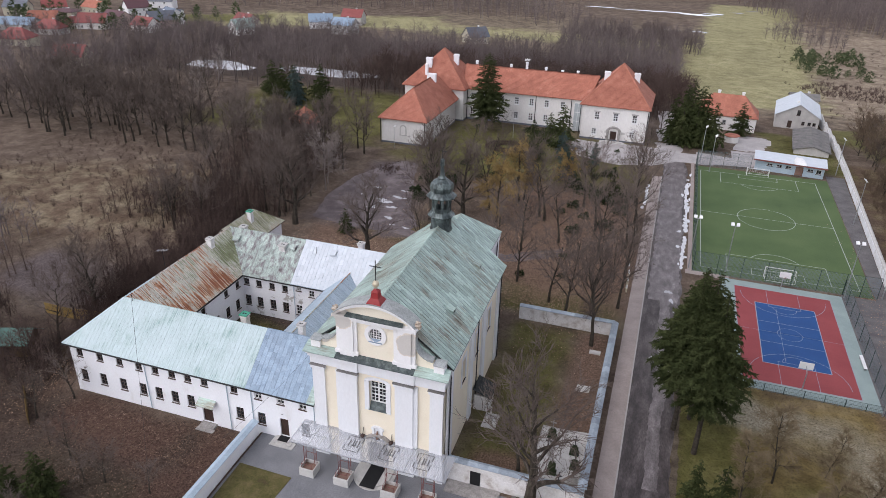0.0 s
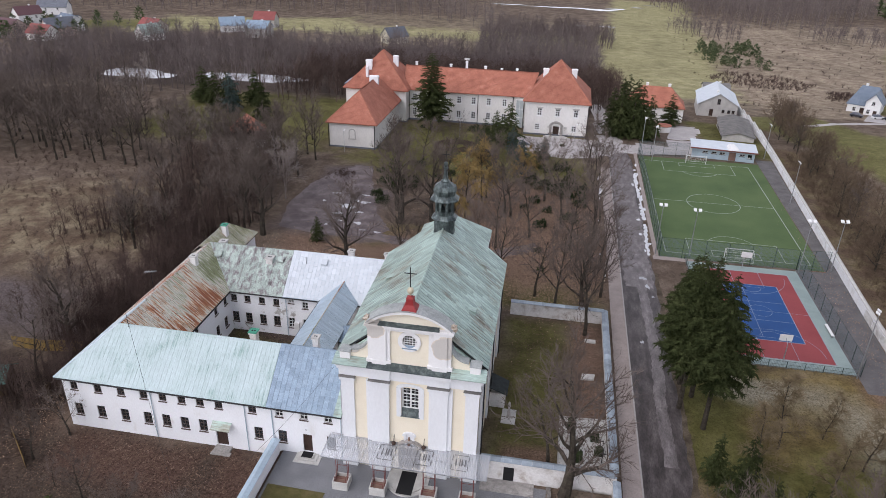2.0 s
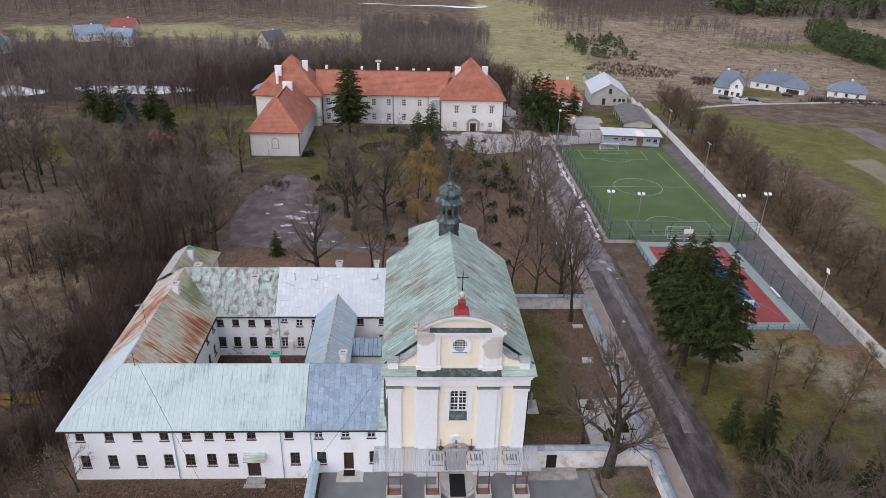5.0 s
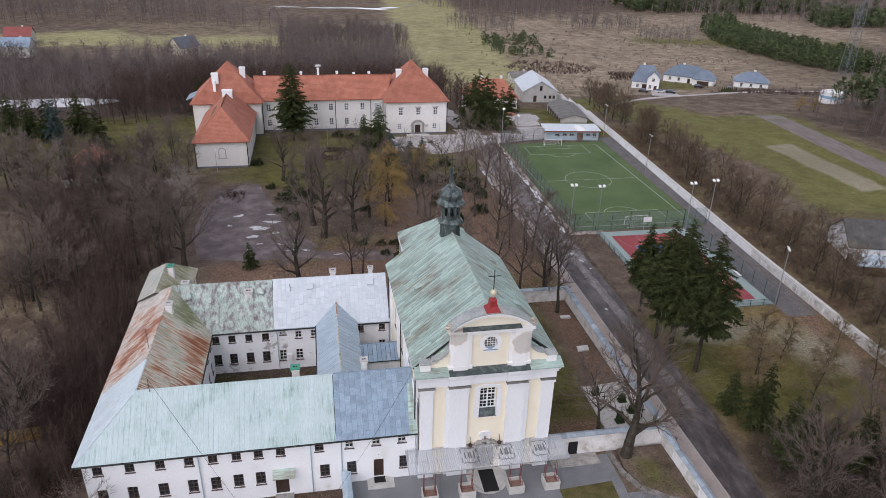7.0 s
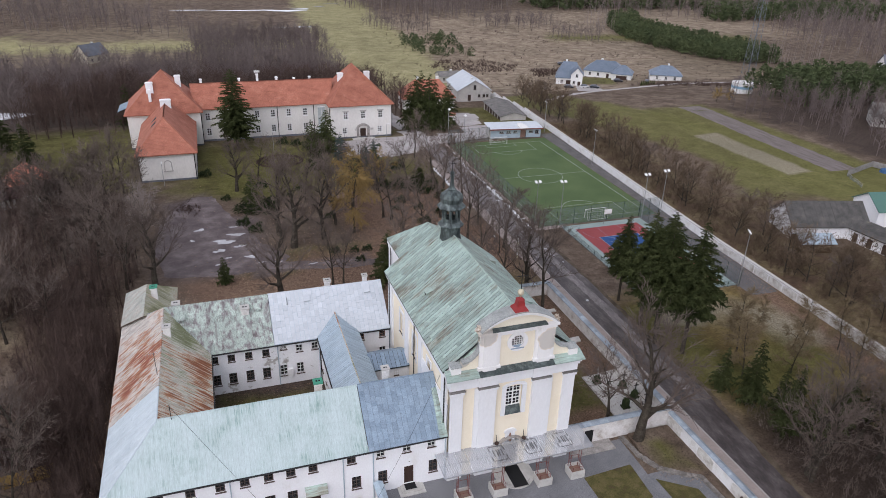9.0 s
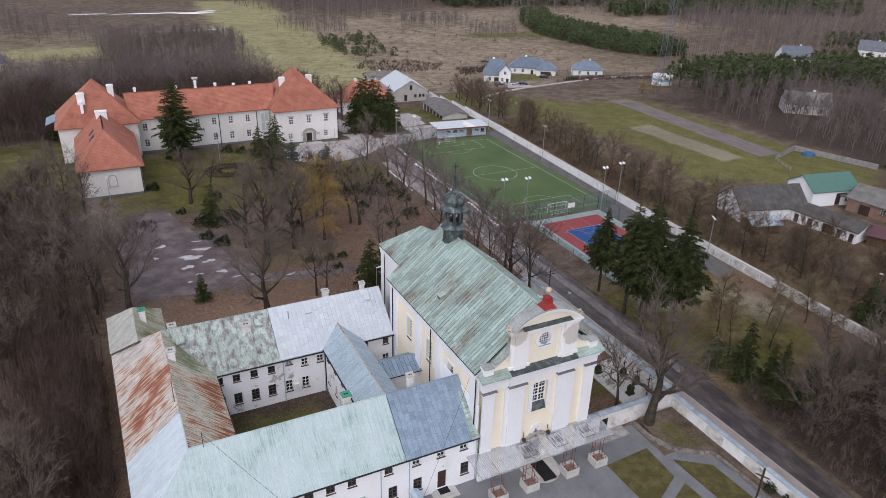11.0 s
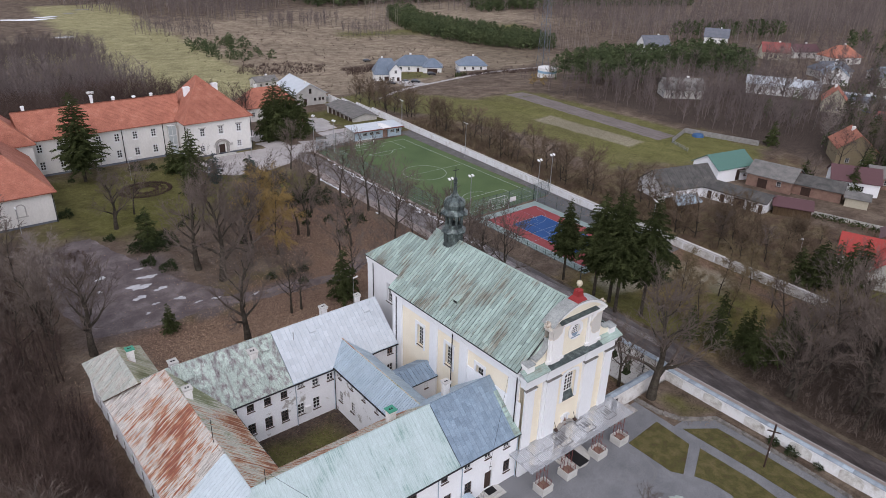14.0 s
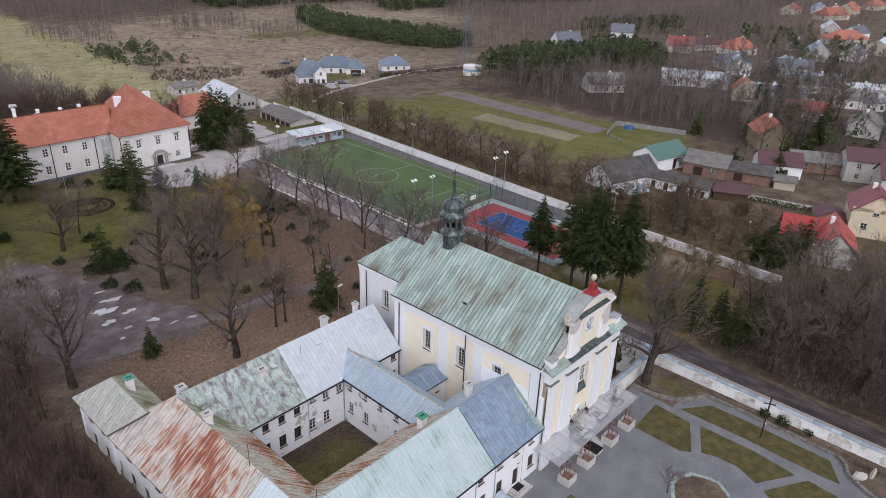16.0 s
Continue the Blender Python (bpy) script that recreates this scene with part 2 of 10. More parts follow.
M_TIN_WORN = tin("worn_pale_tin", [(0.28, (0.3, 0.27, 0.24)), (0.38, (0.44, 0.41, 0.38)), (0.47, (0.55, 0.525, 0.49)), (0.55, (0.5, 0.44, 0.39)), (0.6, (0.42, 0.24, 0.15)), (0.66, (0.31, 0.12, 0.07)), (0.78, (0.24, 0.085, 0.06))], 1, 0.2, (4.5, 0.4), (12.0, 1.1), 1.05, 0.5, 0.85, 0.0, 0.07, ((-66.5, 75.0, 4.0, 5.5, 0.11), (-66.0, 82.5, 3.0, 4.0, 0.04), (-69.0, 90.0, 4, 5, -0.06)))
M_TIN_MOSS = mat("mossy_grey_tin", [(0.3, (0.16, 0.135, 0.14)), (0.42, (0.27, 0.265, 0.262)), (0.5, (0.35, 0.405, 0.37)), (0.6, (0.42, 0.5, 0.455)), (0.7, (0.31, 0.325, 0.31)), (0.78, (0.22, 0.185, 0.19))], 1.5, 9, 0.9, 0.0, 0.2, stretch=(1.2, 0.6, 0.6), rnd=0.16, fine_amount=0.6, moved=False)
M_UNDER = mat("dark_roof_underlay", [(0.3, (0.022, 0.027, 0.027)), (0.7, (0.045, 0.053, 0.053))], 2, 10, 0.8)
M_SEAM_RUST = mat("rusty_underlay", [(0.3, (0.075, 0.058, 0.045)), (0.7, (0.14, 0.105, 0.08))], 2, 10, 0.8)
M_TILE = mat("red_roof_tile", [(0.25, (0.28, 0.105, 0.07)), (0.55, (0.385, 0.148, 0.1)), (0.8, (0.45, 0.21, 0.15))], 0.5, 5, 0.8, 0, 0.3, rnd=0.12, fine_amount=0.35)
M_TILE_RED = mat("bright_red_roof", [(0.25, (0.22, 0.06, 0.055)), (0.75, (0.3, 0.09, 0.08))], 0.5, 5, 0.6, 0, 0.2, rnd=0.12, fine_amount=0.2)
M_TILE_GREY = mat("grey_roof", [(0.25, (0.1, 0.11, 0.13)), (0.75, (0.16, 0.17, 0.2))], 0.5, 5, 0.6, 0, 0.2, rnd=0.15, fine_amount=0.2)
M_TILE_BLUE = mat("slate_blue_roof", [(0.25, (0.12, 0.16, 0.21)), (0.75, (0.18, 0.22, 0.28))], 0.5, 5, 0.5, 0, 0.2, rnd=0.15, fine_amount=0.2)
M_ETERNIT_OLD = mat("dark_lichened_fibre_cement", [(0.3, (0.06, 0.06, 0.058)), (0.6, (0.105, 0.1, 0.095)), (0.8, (0.16, 0.145, 0.125))], 0.6, 6, 0.95, 0, 0.25, rnd=0.1, fine_amount=0.35)
M_ETERNIT = mat("old_fibre_cement_roof", [(0.3, (0.13, 0.13, 0.125)), (0.6, (0.2, 0.19, 0.18)), (0.8, (0.26, 0.24, 0.22))], 0.6, 6, 0.95, 0, 0.25, rnd=0.1, fine_amount=0.3)
M_GREENROOF = flat("green_sheet_roof", (0.09, 0.19, 0.16), 0.5)
M_MAROON = flat("maroon_sheet_roof", (0.12, 0.06, 0.066), 0.6)
M_GREYWALL = mat("grey_render", [(0.25, (0.4, 0.39, 0.37)), (0.7, (0.55, 0.53, 0.5))], 0.5, 6, 0.9, fine_amount=0.15, rnd=0.15)
M_PALWALL = mat("off_white_render", [(0.2, (0.62, 0.6, 0.57)), (0.5, (0.74, 0.72, 0.69)), (0.8, (0.78, 0.77, 0.74))], 0.15, 3, 0.9, fine_amount=0.08, stretch=(1, 1, 0.5))
M_BRICK = mat("red_brick", [(0.25, (0.17, 0.1, 0.08)), (0.7, (0.28, 0.18, 0.14))], 1, 12, 0.9, fine_amount=0.3)
M_STONE = mat("grey_stone", [(0.25, (0.2, 0.19, 0.18)), (0.5, (0.34, 0.32, 0.3)), (0.8, (0.46, 0.44, 0.42))], 1.2, 9, 0.9, bump=0.4, fine_amount=0.3, rnd=0.15)
M_CONCRETE = mat("pale_concrete", [(0.25, (0.42, 0.41, 0.39)), (0.7, (0.56, 0.55, 0.52))], 0.8, 10, 0.9, fine_amount=0.15)
M_FRAME = flat("dark_brown_window_wood", (0.085, 0.06, 0.052))
M_FRAME_W = flat("white_window_frame", (0.75, 0.75, 0.74))
M_DOOR = mat("dark_door_wood", [(0.3, (0.03, 0.018, 0.014)), (0.7, (0.07, 0.04, 0.03))], 2, 20, 0.6, stretch=(6, 6, 0.6))
M_METAL = flat("galvanised_metal", (0.42, 0.43, 0.44), 0.45, 0.7)
M_DARKMETAL = flat("dark_iron", (0.035, 0.035, 0.037), 0.5, 0.6)
M_BLACK = flat("black_void_cloth", (0.015, 0.015, 0.016), 0.9)
M_REDTIN = flat("red_painted_tin", (0.28, 0.03, 0.03), 0.5)
M_GOLD = flat("pale_gilded_ball", (0.6, 0.54, 0.4), 0.5, 0.2)
M_LAMP = flat("white_lamp_housing", (0.8, 0.8, 0.8), 0.4)
M_WHITEPAINT = flat("white_paint", (0.8, 0.8, 0.79), 0.6)

# glass of the stair bay, its sky reflection put into a flat pale colour
M_BAY_PANE = flat("sky_pale_glass", (0.42, 0.46, 0.47), 0.35)
M_GLASS = bpy.data.materials.new("window_glass")
_n, _l = links_of(M_GLASS)
_b = _n["Principled BSDF"]
_b.inputs["Base Color"].default_value = (0.1, 0.11, 0.12, 1)
_b.inputs["Roughness"].default_value, _b.inputs["Transmission Weight"].default_value, _b.inputs["IOR"].default_value = 0.05, 0.7, 1.45


# ---- building helpers ----
class Geo:
    """Vertices and faces on the way to one mesh."""

    def __init__(self):
        self.v, self.f = [], []

    def poly(self, pts):
        k = len(self.v)
        self.v += [tuple(p) for p in pts]
        self.f.append(tuple(range(k, k + len(pts))))
        return self

    def prism(self, pts, d):
        """A polygon pushed along d, closed."""
        k, n = len(self.v), len(pts)
        d = Vector(d)
        self.v += [tuple(p) for p in pts] + [tuple(Vector(p) + d) for p in pts]
        self.f += [tuple(range(k + n - 1, k - 1, -1)), tuple(range(k + n, k + 2 * n))]
        self.f += [(k + i, k + (i + 1) % n, k + n + (i + 1) % n, k + n + i) for i in range(n)]
        return self

    def box(self, x0, y0, z0, x1, y1, z1):
        return self.prism([(x0, y0, z0), (x1, y0, z0), (x1, y1, z0), (x0, y1, z0)], (0, 0, z1 - z0))

    def rod(self, a, b, r0, r1=None, n=6):
        a, b = Vector(a), Vector(b)
        r1 = r0 if r1 is None else r1
        q = (b - a).to_track_quat("Z", "Y")
        k = len(self.v)
        for p, r in ((a, r0), (b, r1)):
            self.v += [tuple(p + q @ Vector((r * math.cos(6.2832 * i / n), r * math.sin(6.2832 * i / n), 0))) for i in range(n)]
        self.f += [(k + i, k + (i + 1) % n, k + n + (i + 1) % n, k + n + i) for i in range(n)]
        self.f += [tuple(range(k + n - 1, k - 1, -1)), tuple(range(k + n, k + 2 * n))]
        return self

    def lathe(self, c, rings, n=12, turn=0.0):
        """Rings of (radius, height) round an upright axis at c."""
        k = len(self.v)
        for r, z in rings:
            self.v += [(c[0] + r * math.cos(turn + 6.2832 * i / n), c[1] + r * math.sin(turn + 6.2832 * i / n), c[2] + z) for i in range(n)]
        for j in range(len(rings) - 1):
            self.f += [(k + j * n + i, k + j * n + (i + 1) % n, k + (j + 1) * n + (i + 1) % n, k + (j + 1) * n + i) for i in range(n)]
        self.f += [tuple(range(k + n - 1, k - 1, -1)), tuple(range(k + (len(rings) - 1) * n, k + len(rings) * n))]
        return self

    def mesh(self, name, material, smooth=False, weld=False):
        me = bpy.data.meshes.new(name)
        me.from_pydata(self.v, [], self.f)
        if weld:
            bm = bmesh.new()
            bm.from_mesh(me)
            bmesh.ops.remove_doubles(bm, verts=bm.verts, dist=0.0005)
            bm.to_mesh(me)
            bm.free()
        me.materials.append(material)
        if smooth:
            me.shade_smooth()
        return me

    def ob(self, name, material, parent=None, label="", smooth=False, weld=False):
        return hang(name, self.mesh(name, material, smooth, weld), parent, label)


def hang(name, me, parent=None, label="", m=None):
    """Links a mesh as one object; its coordinates are the world's while its thing is being built."""
    ob = new(name, me)
    if parent:
        ob.parent = parent
        if parent.type == "EMPTY":
            ob.matrix_parent_inverse = parent.matrix_basis.inverted()
        else:
            w = parent.matrix_basis
            ob.matrix_parent_inverse = w.inverted()
    if m is not None:
        ob.matrix_basis = m
    if label:
        tagged(ob, label)
    return ob


def thing(name, label, category, at=(0, 0, 0), group="", kind=""):
    e = new(name)
    e.matrix_basis = Matrix.Translation(at)
    e.empty_display_size = 0.5
    return tagged(e, label, category, group, kind)


def structure(name, geo, material, label, category, smooth=False):
    return tagged(geo.ob(name, material, smooth=smooth), label, category, kind="structure")


def wall_geo(g, p0, p1, z0, z1, thick, holes=()):
    """A wall from p0 to p1 with its outside to the right, and openings (u, z, w, h) through it."""
    p0, p1 = Vector((*p0, 0)), Vector((*p1, 0))
    d = (p1 - p0)
    length = d.length
    d /= length
    inn = Vector((-d.y, d.x, 0)) * thick
    us = sorted({0.0, length, *[h[0] - h[2] / 2 for h in holes], *[h[0] + h[2] / 2 for h in holes]})
    zs = sorted({z0, z1, *[h[1] for h in holes], *[h[1] + h[3] for h in holes]})

    def solid(i, j):
        if not (0 <= i < len(us) - 1 and 0 <= j < len(zs) - 1):
            return False
        u, z = (us[i] + us[i + 1]) / 2, (zs[j] + zs[j + 1]) / 2
        return not any(abs(u - h[0]) < h[2] / 2 and h[1] < z < h[1] + h[3] for h in holes)

    def at(u, z, k=0):
        return p0 + d * u + inn * k + Vector((0, 0, z))

    for i in range(len(us) - 1):
        for j in range(len(zs) - 1):
            if not solid(i, j):
                continue
            a, b, c, e = us[i], us[i + 1], zs[j], zs[j + 1]
            g.poly([at(a, c), at(b, c), at(b, e), at(a, e)])
            g.poly([at(a, e, 1), at(b, e, 1), at(b, c, 1), at(a, c, 1)])
            for ok, q in ((i == 0 or solid(i - 1, j), (a, c, a, e)), (i == len(us) - 2 or solid(i + 1, j), (b, e, b, c)), (solid(i, j - 1), (b, c, a, c)), (solid(i, j + 1), (a, e, b, e))):
                if not ok:
                    g.poly([at(q[0], q[1]), at(q[2], q[3]), at(q[2], q[3], 1), at(q[0], q[1], 1)])
    return g


SHARED = {}


def shared(key, make):
    if key not in SHARED:
        SHARED[key] = make()
    return SHARED[key]


def window(parent, p0, p1, hole, nx=2, nz=3, frame_mat=None, depth=0.14, sill=True, sill_mat=None, bar=0.05, edge=0.08):
    """Frame, panes and sill in one opening of the wall from p0 to p1."""
    u, z, w, h = hole
    fm = frame_mat or M_FRAME
    d = (Vector((*p1, 0)) - Vector((*p0, 0))).normalized()
    turn = math.atan2(d.y, d.x)
    o = Vector((*p0, z)) + d * u
    key = (round(w, 2), round(h, 2), nx, nz, fm.name, bar, edge, depth)

    def frame_mesh():
        pw, ph = (w - 2 * edge - (nx - 1) * bar) / nx, (h - 2 * edge - (nz - 1) * bar) / nz
        panes = [(edge + pw / 2 + i * (pw + bar), edge + j * (ph + bar), pw, ph) for i in range(nx) for j in range(nz)]
        return wall_geo(Geo(), (-w / 2, depth), (w / 2, depth), 0.0, h, 0.07, panes).mesh("window", fm, weld=True)

    def pane_mesh():
        return Geo().box(-w / 2 + edge / 2, depth + 0.03, edge / 2, w / 2 - edge / 2, depth + 0.045, h - edge / 2).mesh("pane", M_GLASS)

    def sill_mesh():
        return Geo().prism([(-w / 2 - 0.08, -0.12, -0.06), (w / 2 + 0.08, -0.12, -0.06), (w / 2 + 0.08, depth, 0.02), (-w / 2 - 0.08, depth, 0.02)], (0, 0, -0.07)).mesh("sill", sill_mat or M_FRAME)

    m = Matrix.Translation(o) @ Matrix.Rotation(turn, 4, "Z")
    win = hang("window", shared(("f",) + key, frame_mesh), parent, m=m)
    for nm, mk in (("pane", pane_mesh), ("sill", sill_mesh)):
        if nm == "sill" and not sill:
            continue
        c = hang(nm, shared((nm, sill_mat.name if sill_mat and nm == "sill" else "") + key, mk))
        c.parent = win
    return win


def clip(poly, a, c):
    """The part of a flat polygon of (u, v) where a . p <= c."""
    out = []
    for i, p in enumerate(poly):
        q = poly[(i + 1) % len(poly)]
        dp, dq = a[0] * p[0] + a[1] * p[1] - c, a[0] * q[0] + a[1] * q[1] - c
        if dp <= 0:
            out.append(p)
        if dp * dq < 0:
            t = dp / (dp - dq)
            out.append((p[0] + (q[0] - p[0]) * t, p[1] + (q[1] - p[1]) * t))
    return out


def roof_slope(parent, pts, strip, sheet, material, rng, gap=0.04, lift=0.03, name="sheet", pieces=True, stagger=True, cross=0.3, uneven=0.4):
    """Sheets laid over one slope. pts: the slope's corners, first two along the eave, seen from outside anticlockwise."""
    p = [Vector(q) for q in pts]
    U = (p[1] - p[0]).normalized()
    N = U.cross(p[-1] - p[0]).normalized()
    if N.z < 0:
        N = -N
    V = N.cross(U)
    flat2 = [((q - p[0]).dot(U), (q - p[0]).dot(V)) for q in p]
    u0, u1 = min(q[0] for q in flat2), max(q[0] for q in flat2)
    v1 = max(q[1] for q in flat2)
    count = max(1, round((u1 - u0) / strip))
    w = (u1 - u0) / count
    joined = Geo()
    for i in range(count):
        a, b = u0 + i * w + gap / 2, u0 + (i + 1) * w - gap / 2
        col = clip(clip(flat2, (-1, 0), -a), (1, 0), b)
        if len(col) < 3:
            continue
        cuts, v = [-0.5], (rng.uniform(0.3, 1.0) * sheet if stagger else sheet)
        while v < v1 - 0.25 * sheet:
            cuts.append(v)
            v += sheet * (rng.uniform(0.85, 1.15) if stagger else 1.0)
        cuts.append(v1 + 0.5)
        for c0, c1 in zip(cuts, cuts[1:]):
            cell = clip(clip(col, (0, -1), -(c0 + gap * cross)), (0, 1), c1 - gap * cross)
            if len(cell) < 3:
                continue
            up = lift * rng.uniform(1 - uneven, 1 + uneven)
            g = Geo() if pieces else joined
            g.prism([p[0] + U * s + V * t + N * 0.01 for s, t in cell], N * up)
            if pieces:
                g.ob(name, material, parent)
    if not pieces:
        return joined.ob(name, material, parent)


def gable_house(name, label, L, W, H, R, wall_mat, roof_mat, hip=0.0, over=0.45, wins=(), doors=(), chimneys=(), group="", floor_gap=None, win_size=(1.1, 1.3), category="house", frame_mat=None, tile=0.0):
    """A house at the origin, its ridge along x. L, W: the walls; H, R: eave and ridge height; hip: how far the ridge ends stand back.
    wins: (side, u, z), with side s, n, e or w; doors: (side, u, width, height)."""
    t = thing(name, label, category, group=group)
    corner = {"s": ((-L / 2, -W / 2), (L / 2, -W / 2)), "e": ((L / 2, -W / 2), (L / 2, W / 2)), "n": ((L / 2, W / 2), (-L / 2, W / 2)), "w": ((-L / 2, W / 2), (-L / 2, -W / 2))}
    for s, (a, b) in corner.items():
        holes = [(u, z, *win_size) for q, u, z in wins if q == s] + [(u, 0.02, w, h) for q, u, w, h in doors if q == s]
        g = wall_geo(Geo(), a, b, -1.3, H, 0.3, holes)
        if s in "ew" and not hip:
            x = L / 2 if s == "e" else -L / 2 + 0.3
            g.prism([(x, -W / 2, H), (x, W / 2, H), (x, 0, R - 0.05)], (-0.3, 0, 0))
        g.ob("wall", wall_mat, t)
        for h in holes[:sum(q == s for q, _, _ in wins)]:
            window(t, a, b, h, 2, 2, frame_mat or M_FRAME_W, 0.08)
        for q, u, w, h in doors:
            if q == s:
                d = (Vector(b) - Vector(a)).normalized()
                o = Vector(a) + d * u
                m = Matrix.Translation((o.x, o.y, 0.02)) @ Matrix.Rotation(math.atan2(d.y, d.x), 4, "Z")
                hang("door", Geo().box(-w / 2, 0.1, 0, w / 2, 0.16, h).mesh("door", M_DOOR), t, m=m)
    k = (R - H) / (W / 2)
    e = H - over * k
    x, y = L / 2 + over, W / 2 + over
    if hip:
        sides = [[(-x, -y, e), (x, -y, e), (L / 2 - hip, 0, R), (-L / 2 + hip, 0, R)], [(x, y, e), (-x, y, e), (-L / 2 + hip, 0, R), (L / 2 - hip, 0, R)],
                 [(x, -y, e), (x, y, e), (L / 2 - hip, 0, R)], [(-x, y, e), (-x, -y, e), (-L / 2 + hip, 0, R)]]
    else:
        sides = [[(-x, -y, e), (x, -y, e), (x, 0, R), (-x, 0, R)], [(x, y, e), (-x, y, e), (-x, 0, R), (x, 0, R)]]
    for s in sides:
        g = Geo().prism(s, (0, 0, 0.14))
        roof = g.ob("roof", roof_mat, t)
        if tile:
            q = [(a, b, c + 0.14) for a, b, c in s]
            tagged(roof_slope(roof, q, tile, 40, roof_mat, random.Random(3), 0.05, 0.05, "roof_sheeting", pieces=False), kind="stuff")
    for cx, cy, cz, s in chimneys:
        g = Geo().box(cx - s, cy - s, cz - 2.0, cx + s, cy + s, cz).box(cx - s - 0.08, cy - s - 0.08, cz - 0.25, cx + s + 0.08, cy + s + 0.08, cz - 0.1)
        g.ob("chimney", M_WHITEPAINT if wall_mat is not M_BRICK else M_BRICK, t)
    return t


# ---- ground ----
def ease(a, b, x):
    t = min(1.0, max(0.0, (x - a) / (b - a)))
    return t * t * (3 - 2 * t)


def level(x, y):
    """The ground's height: the forecourt and the garden by the friary lie lower than the road, and the fields fall away to the north."""
    front = ease(58.0, 56.8, y) * ease(-1.2, -1.8, x)
    z = front * (-0.9 - 0.025 * min(30.0, max(0.0, 52 - y)))
    z -= 0.9 * ease(-41.2, -41.9, x) * ease(60, 56, y)
    for ya, yb, drop in ((198, 215, 1.0), (215, 240, 2.2), (240, 290, 5.6), (290, 340, 1.7), (340, 600, 1.5)):
        z -= drop * min(1.0, max(0.0, (y - ya) / (yb - ya)))
    west = ease(-69, -72, x) * ease(104, 92, y)
    z = z * (1 - west) - 1.6 * west * ease(-150, -100, x)
    return z - 1.2 * ease(-33.4, -34, x) * (1 - ease(-68, -69.5, x)) * ease(57, 59, y) * ease(91, 88, y) * (1 - west)


def soft_box(n, l, xy, cx, cy, hx, hy, edge, turn=0.0, wobble=None):
    """1 inside a turned rectangle, falling to 0 over its soft, ragged edge."""
    c, s = math.cos(radians(turn)), math.sin(radians(turn))
    dx, dy = calc(n, l, "SUBTRACT", xy[0], cx), calc(n, l, "SUBTRACT", xy[1], cy)
    u = calc(n, l, "ADD", calc(n, l, "MULTIPLY", dx, c), calc(n, l, "MULTIPLY", dy, s))
    v = calc(n, l, "SUBTRACT", calc(n, l, "MULTIPLY", dy, c), calc(n, l, "MULTIPLY", dx, s))
    a = calc(n, l, "SUBTRACT", calc(n, l, "ABSOLUTE", u), hx)
    b = calc(n, l, "SUBTRACT", calc(n, l, "ABSOLUTE", v), hy)
    d = calc(n, l, "MAXIMUM", a, b)
    d = calc(n, l, "ADD", d, calc(n, l, "MULTIPLY", wobble, edge * 2.5))
    return calc(n, l, "SUBTRACT", 0.5, calc(n, l, "DIVIDE", d, edge), True)


M_GROUND = bpy.data.materials.new("winter_ground")
n, l = links_of(M_GROUND)
co = n.new("ShaderNodeTexCoord").outputs["Object"]
sep = n.new("ShaderNodeSeparateXYZ")
l.new(co, sep.inputs[0])
XY = (sep.outputs[0], sep.outputs[1])
big = grain(n, l, co, 0.035, detail=6)
mid = grain(n, l, co, 0.22, detail=6)
tiny = grain(n, l, co, 3.6, detail=8, rough=0.85)
wob = calc(n, l, "SUBTRACT", grain(n, l, co, 0.12, detail=5), 0.5)
base = ramp(n, l, mid, [(0.3, (0.09, 0.067, 0.052)), (0.5, (0.148, 0.112, 0.086)), (0.7, (0.208, 0.164, 0.126))])
straw = ramp(n, l, mid, [(0.3, (0.125, 0.097, 0.07)), (0.5, (0.2, 0.16, 0.115)), (0.7, (0.28, 0.23, 0.165))])
weeds = ramp(n, l, mid, [(0.3, (0.1, 0.068, 0.047)), (0.45, (0.15, 0.108, 0.075)), (0.55, (0.2, 0.158, 0.105)), (0.7, (0.28, 0.23, 0.155))])
rough_grass = ramp(n, l, mid, [(0.3, (0.115, 0.08, 0.033)), (0.5, (0.185, 0.14, 0.055)), (0.7, (0.27, 0.205, 0.095))])
lawn = ramp(n, l, mid, [(0.3, (0.075, 0.066, 0.027)), (0.5, (0.112, 0.11, 0.036)), (0.7, (0.155, 0.145, 0.058))])
meadow = ramp(n, l, mid, [(0.3, (0.25, 0.232, 0.118)), (0.6, (0.35, 0.325, 0.175)), (0.8, (0.44, 0.385, 0.24))])
leaves = ramp(n, l, tiny, [(0.3, (0.085, 0.05, 0.036)), (0.5, (0.18, 0.117, 0.085)), (0.7, (0.33, 0.235, 0.178))])
sand = ramp(n, l, tiny, [(0.35, (0.14, 0.12, 0.07)), (0.65, (0.4, 0.36, 0.28))])
field = ramp(n, l, mid, [(0.3, (0.115, 0.115, 0.04)), (0.7, (0.175, 0.165, 0.066))])
mud = ramp(n, l, tiny, [(0.3, (0.1, 0.08, 0.078)), (0.7, (0.18, 0.15, 0.145))])
soil = ramp(n, l, tiny, [(0.3, (0.03, 0.021, 0.017)), (0.5, (0.058, 0.043, 0.034)), (0.7, (0.11, 0.084, 0.066))])
# wood and thicket shade put into the ground colour; also the courtyard's dark soil
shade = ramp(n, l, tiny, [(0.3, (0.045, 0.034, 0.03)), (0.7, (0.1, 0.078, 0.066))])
litter = ramp(n, l, mid, [(0.3, (0.085, 0.058, 0.042)), (0.45, (0.13, 0.09, 0.062)), (0.55, (0.15, 0.118, 0.066)), (0.7, (0.2, 0.155, 0.105))])
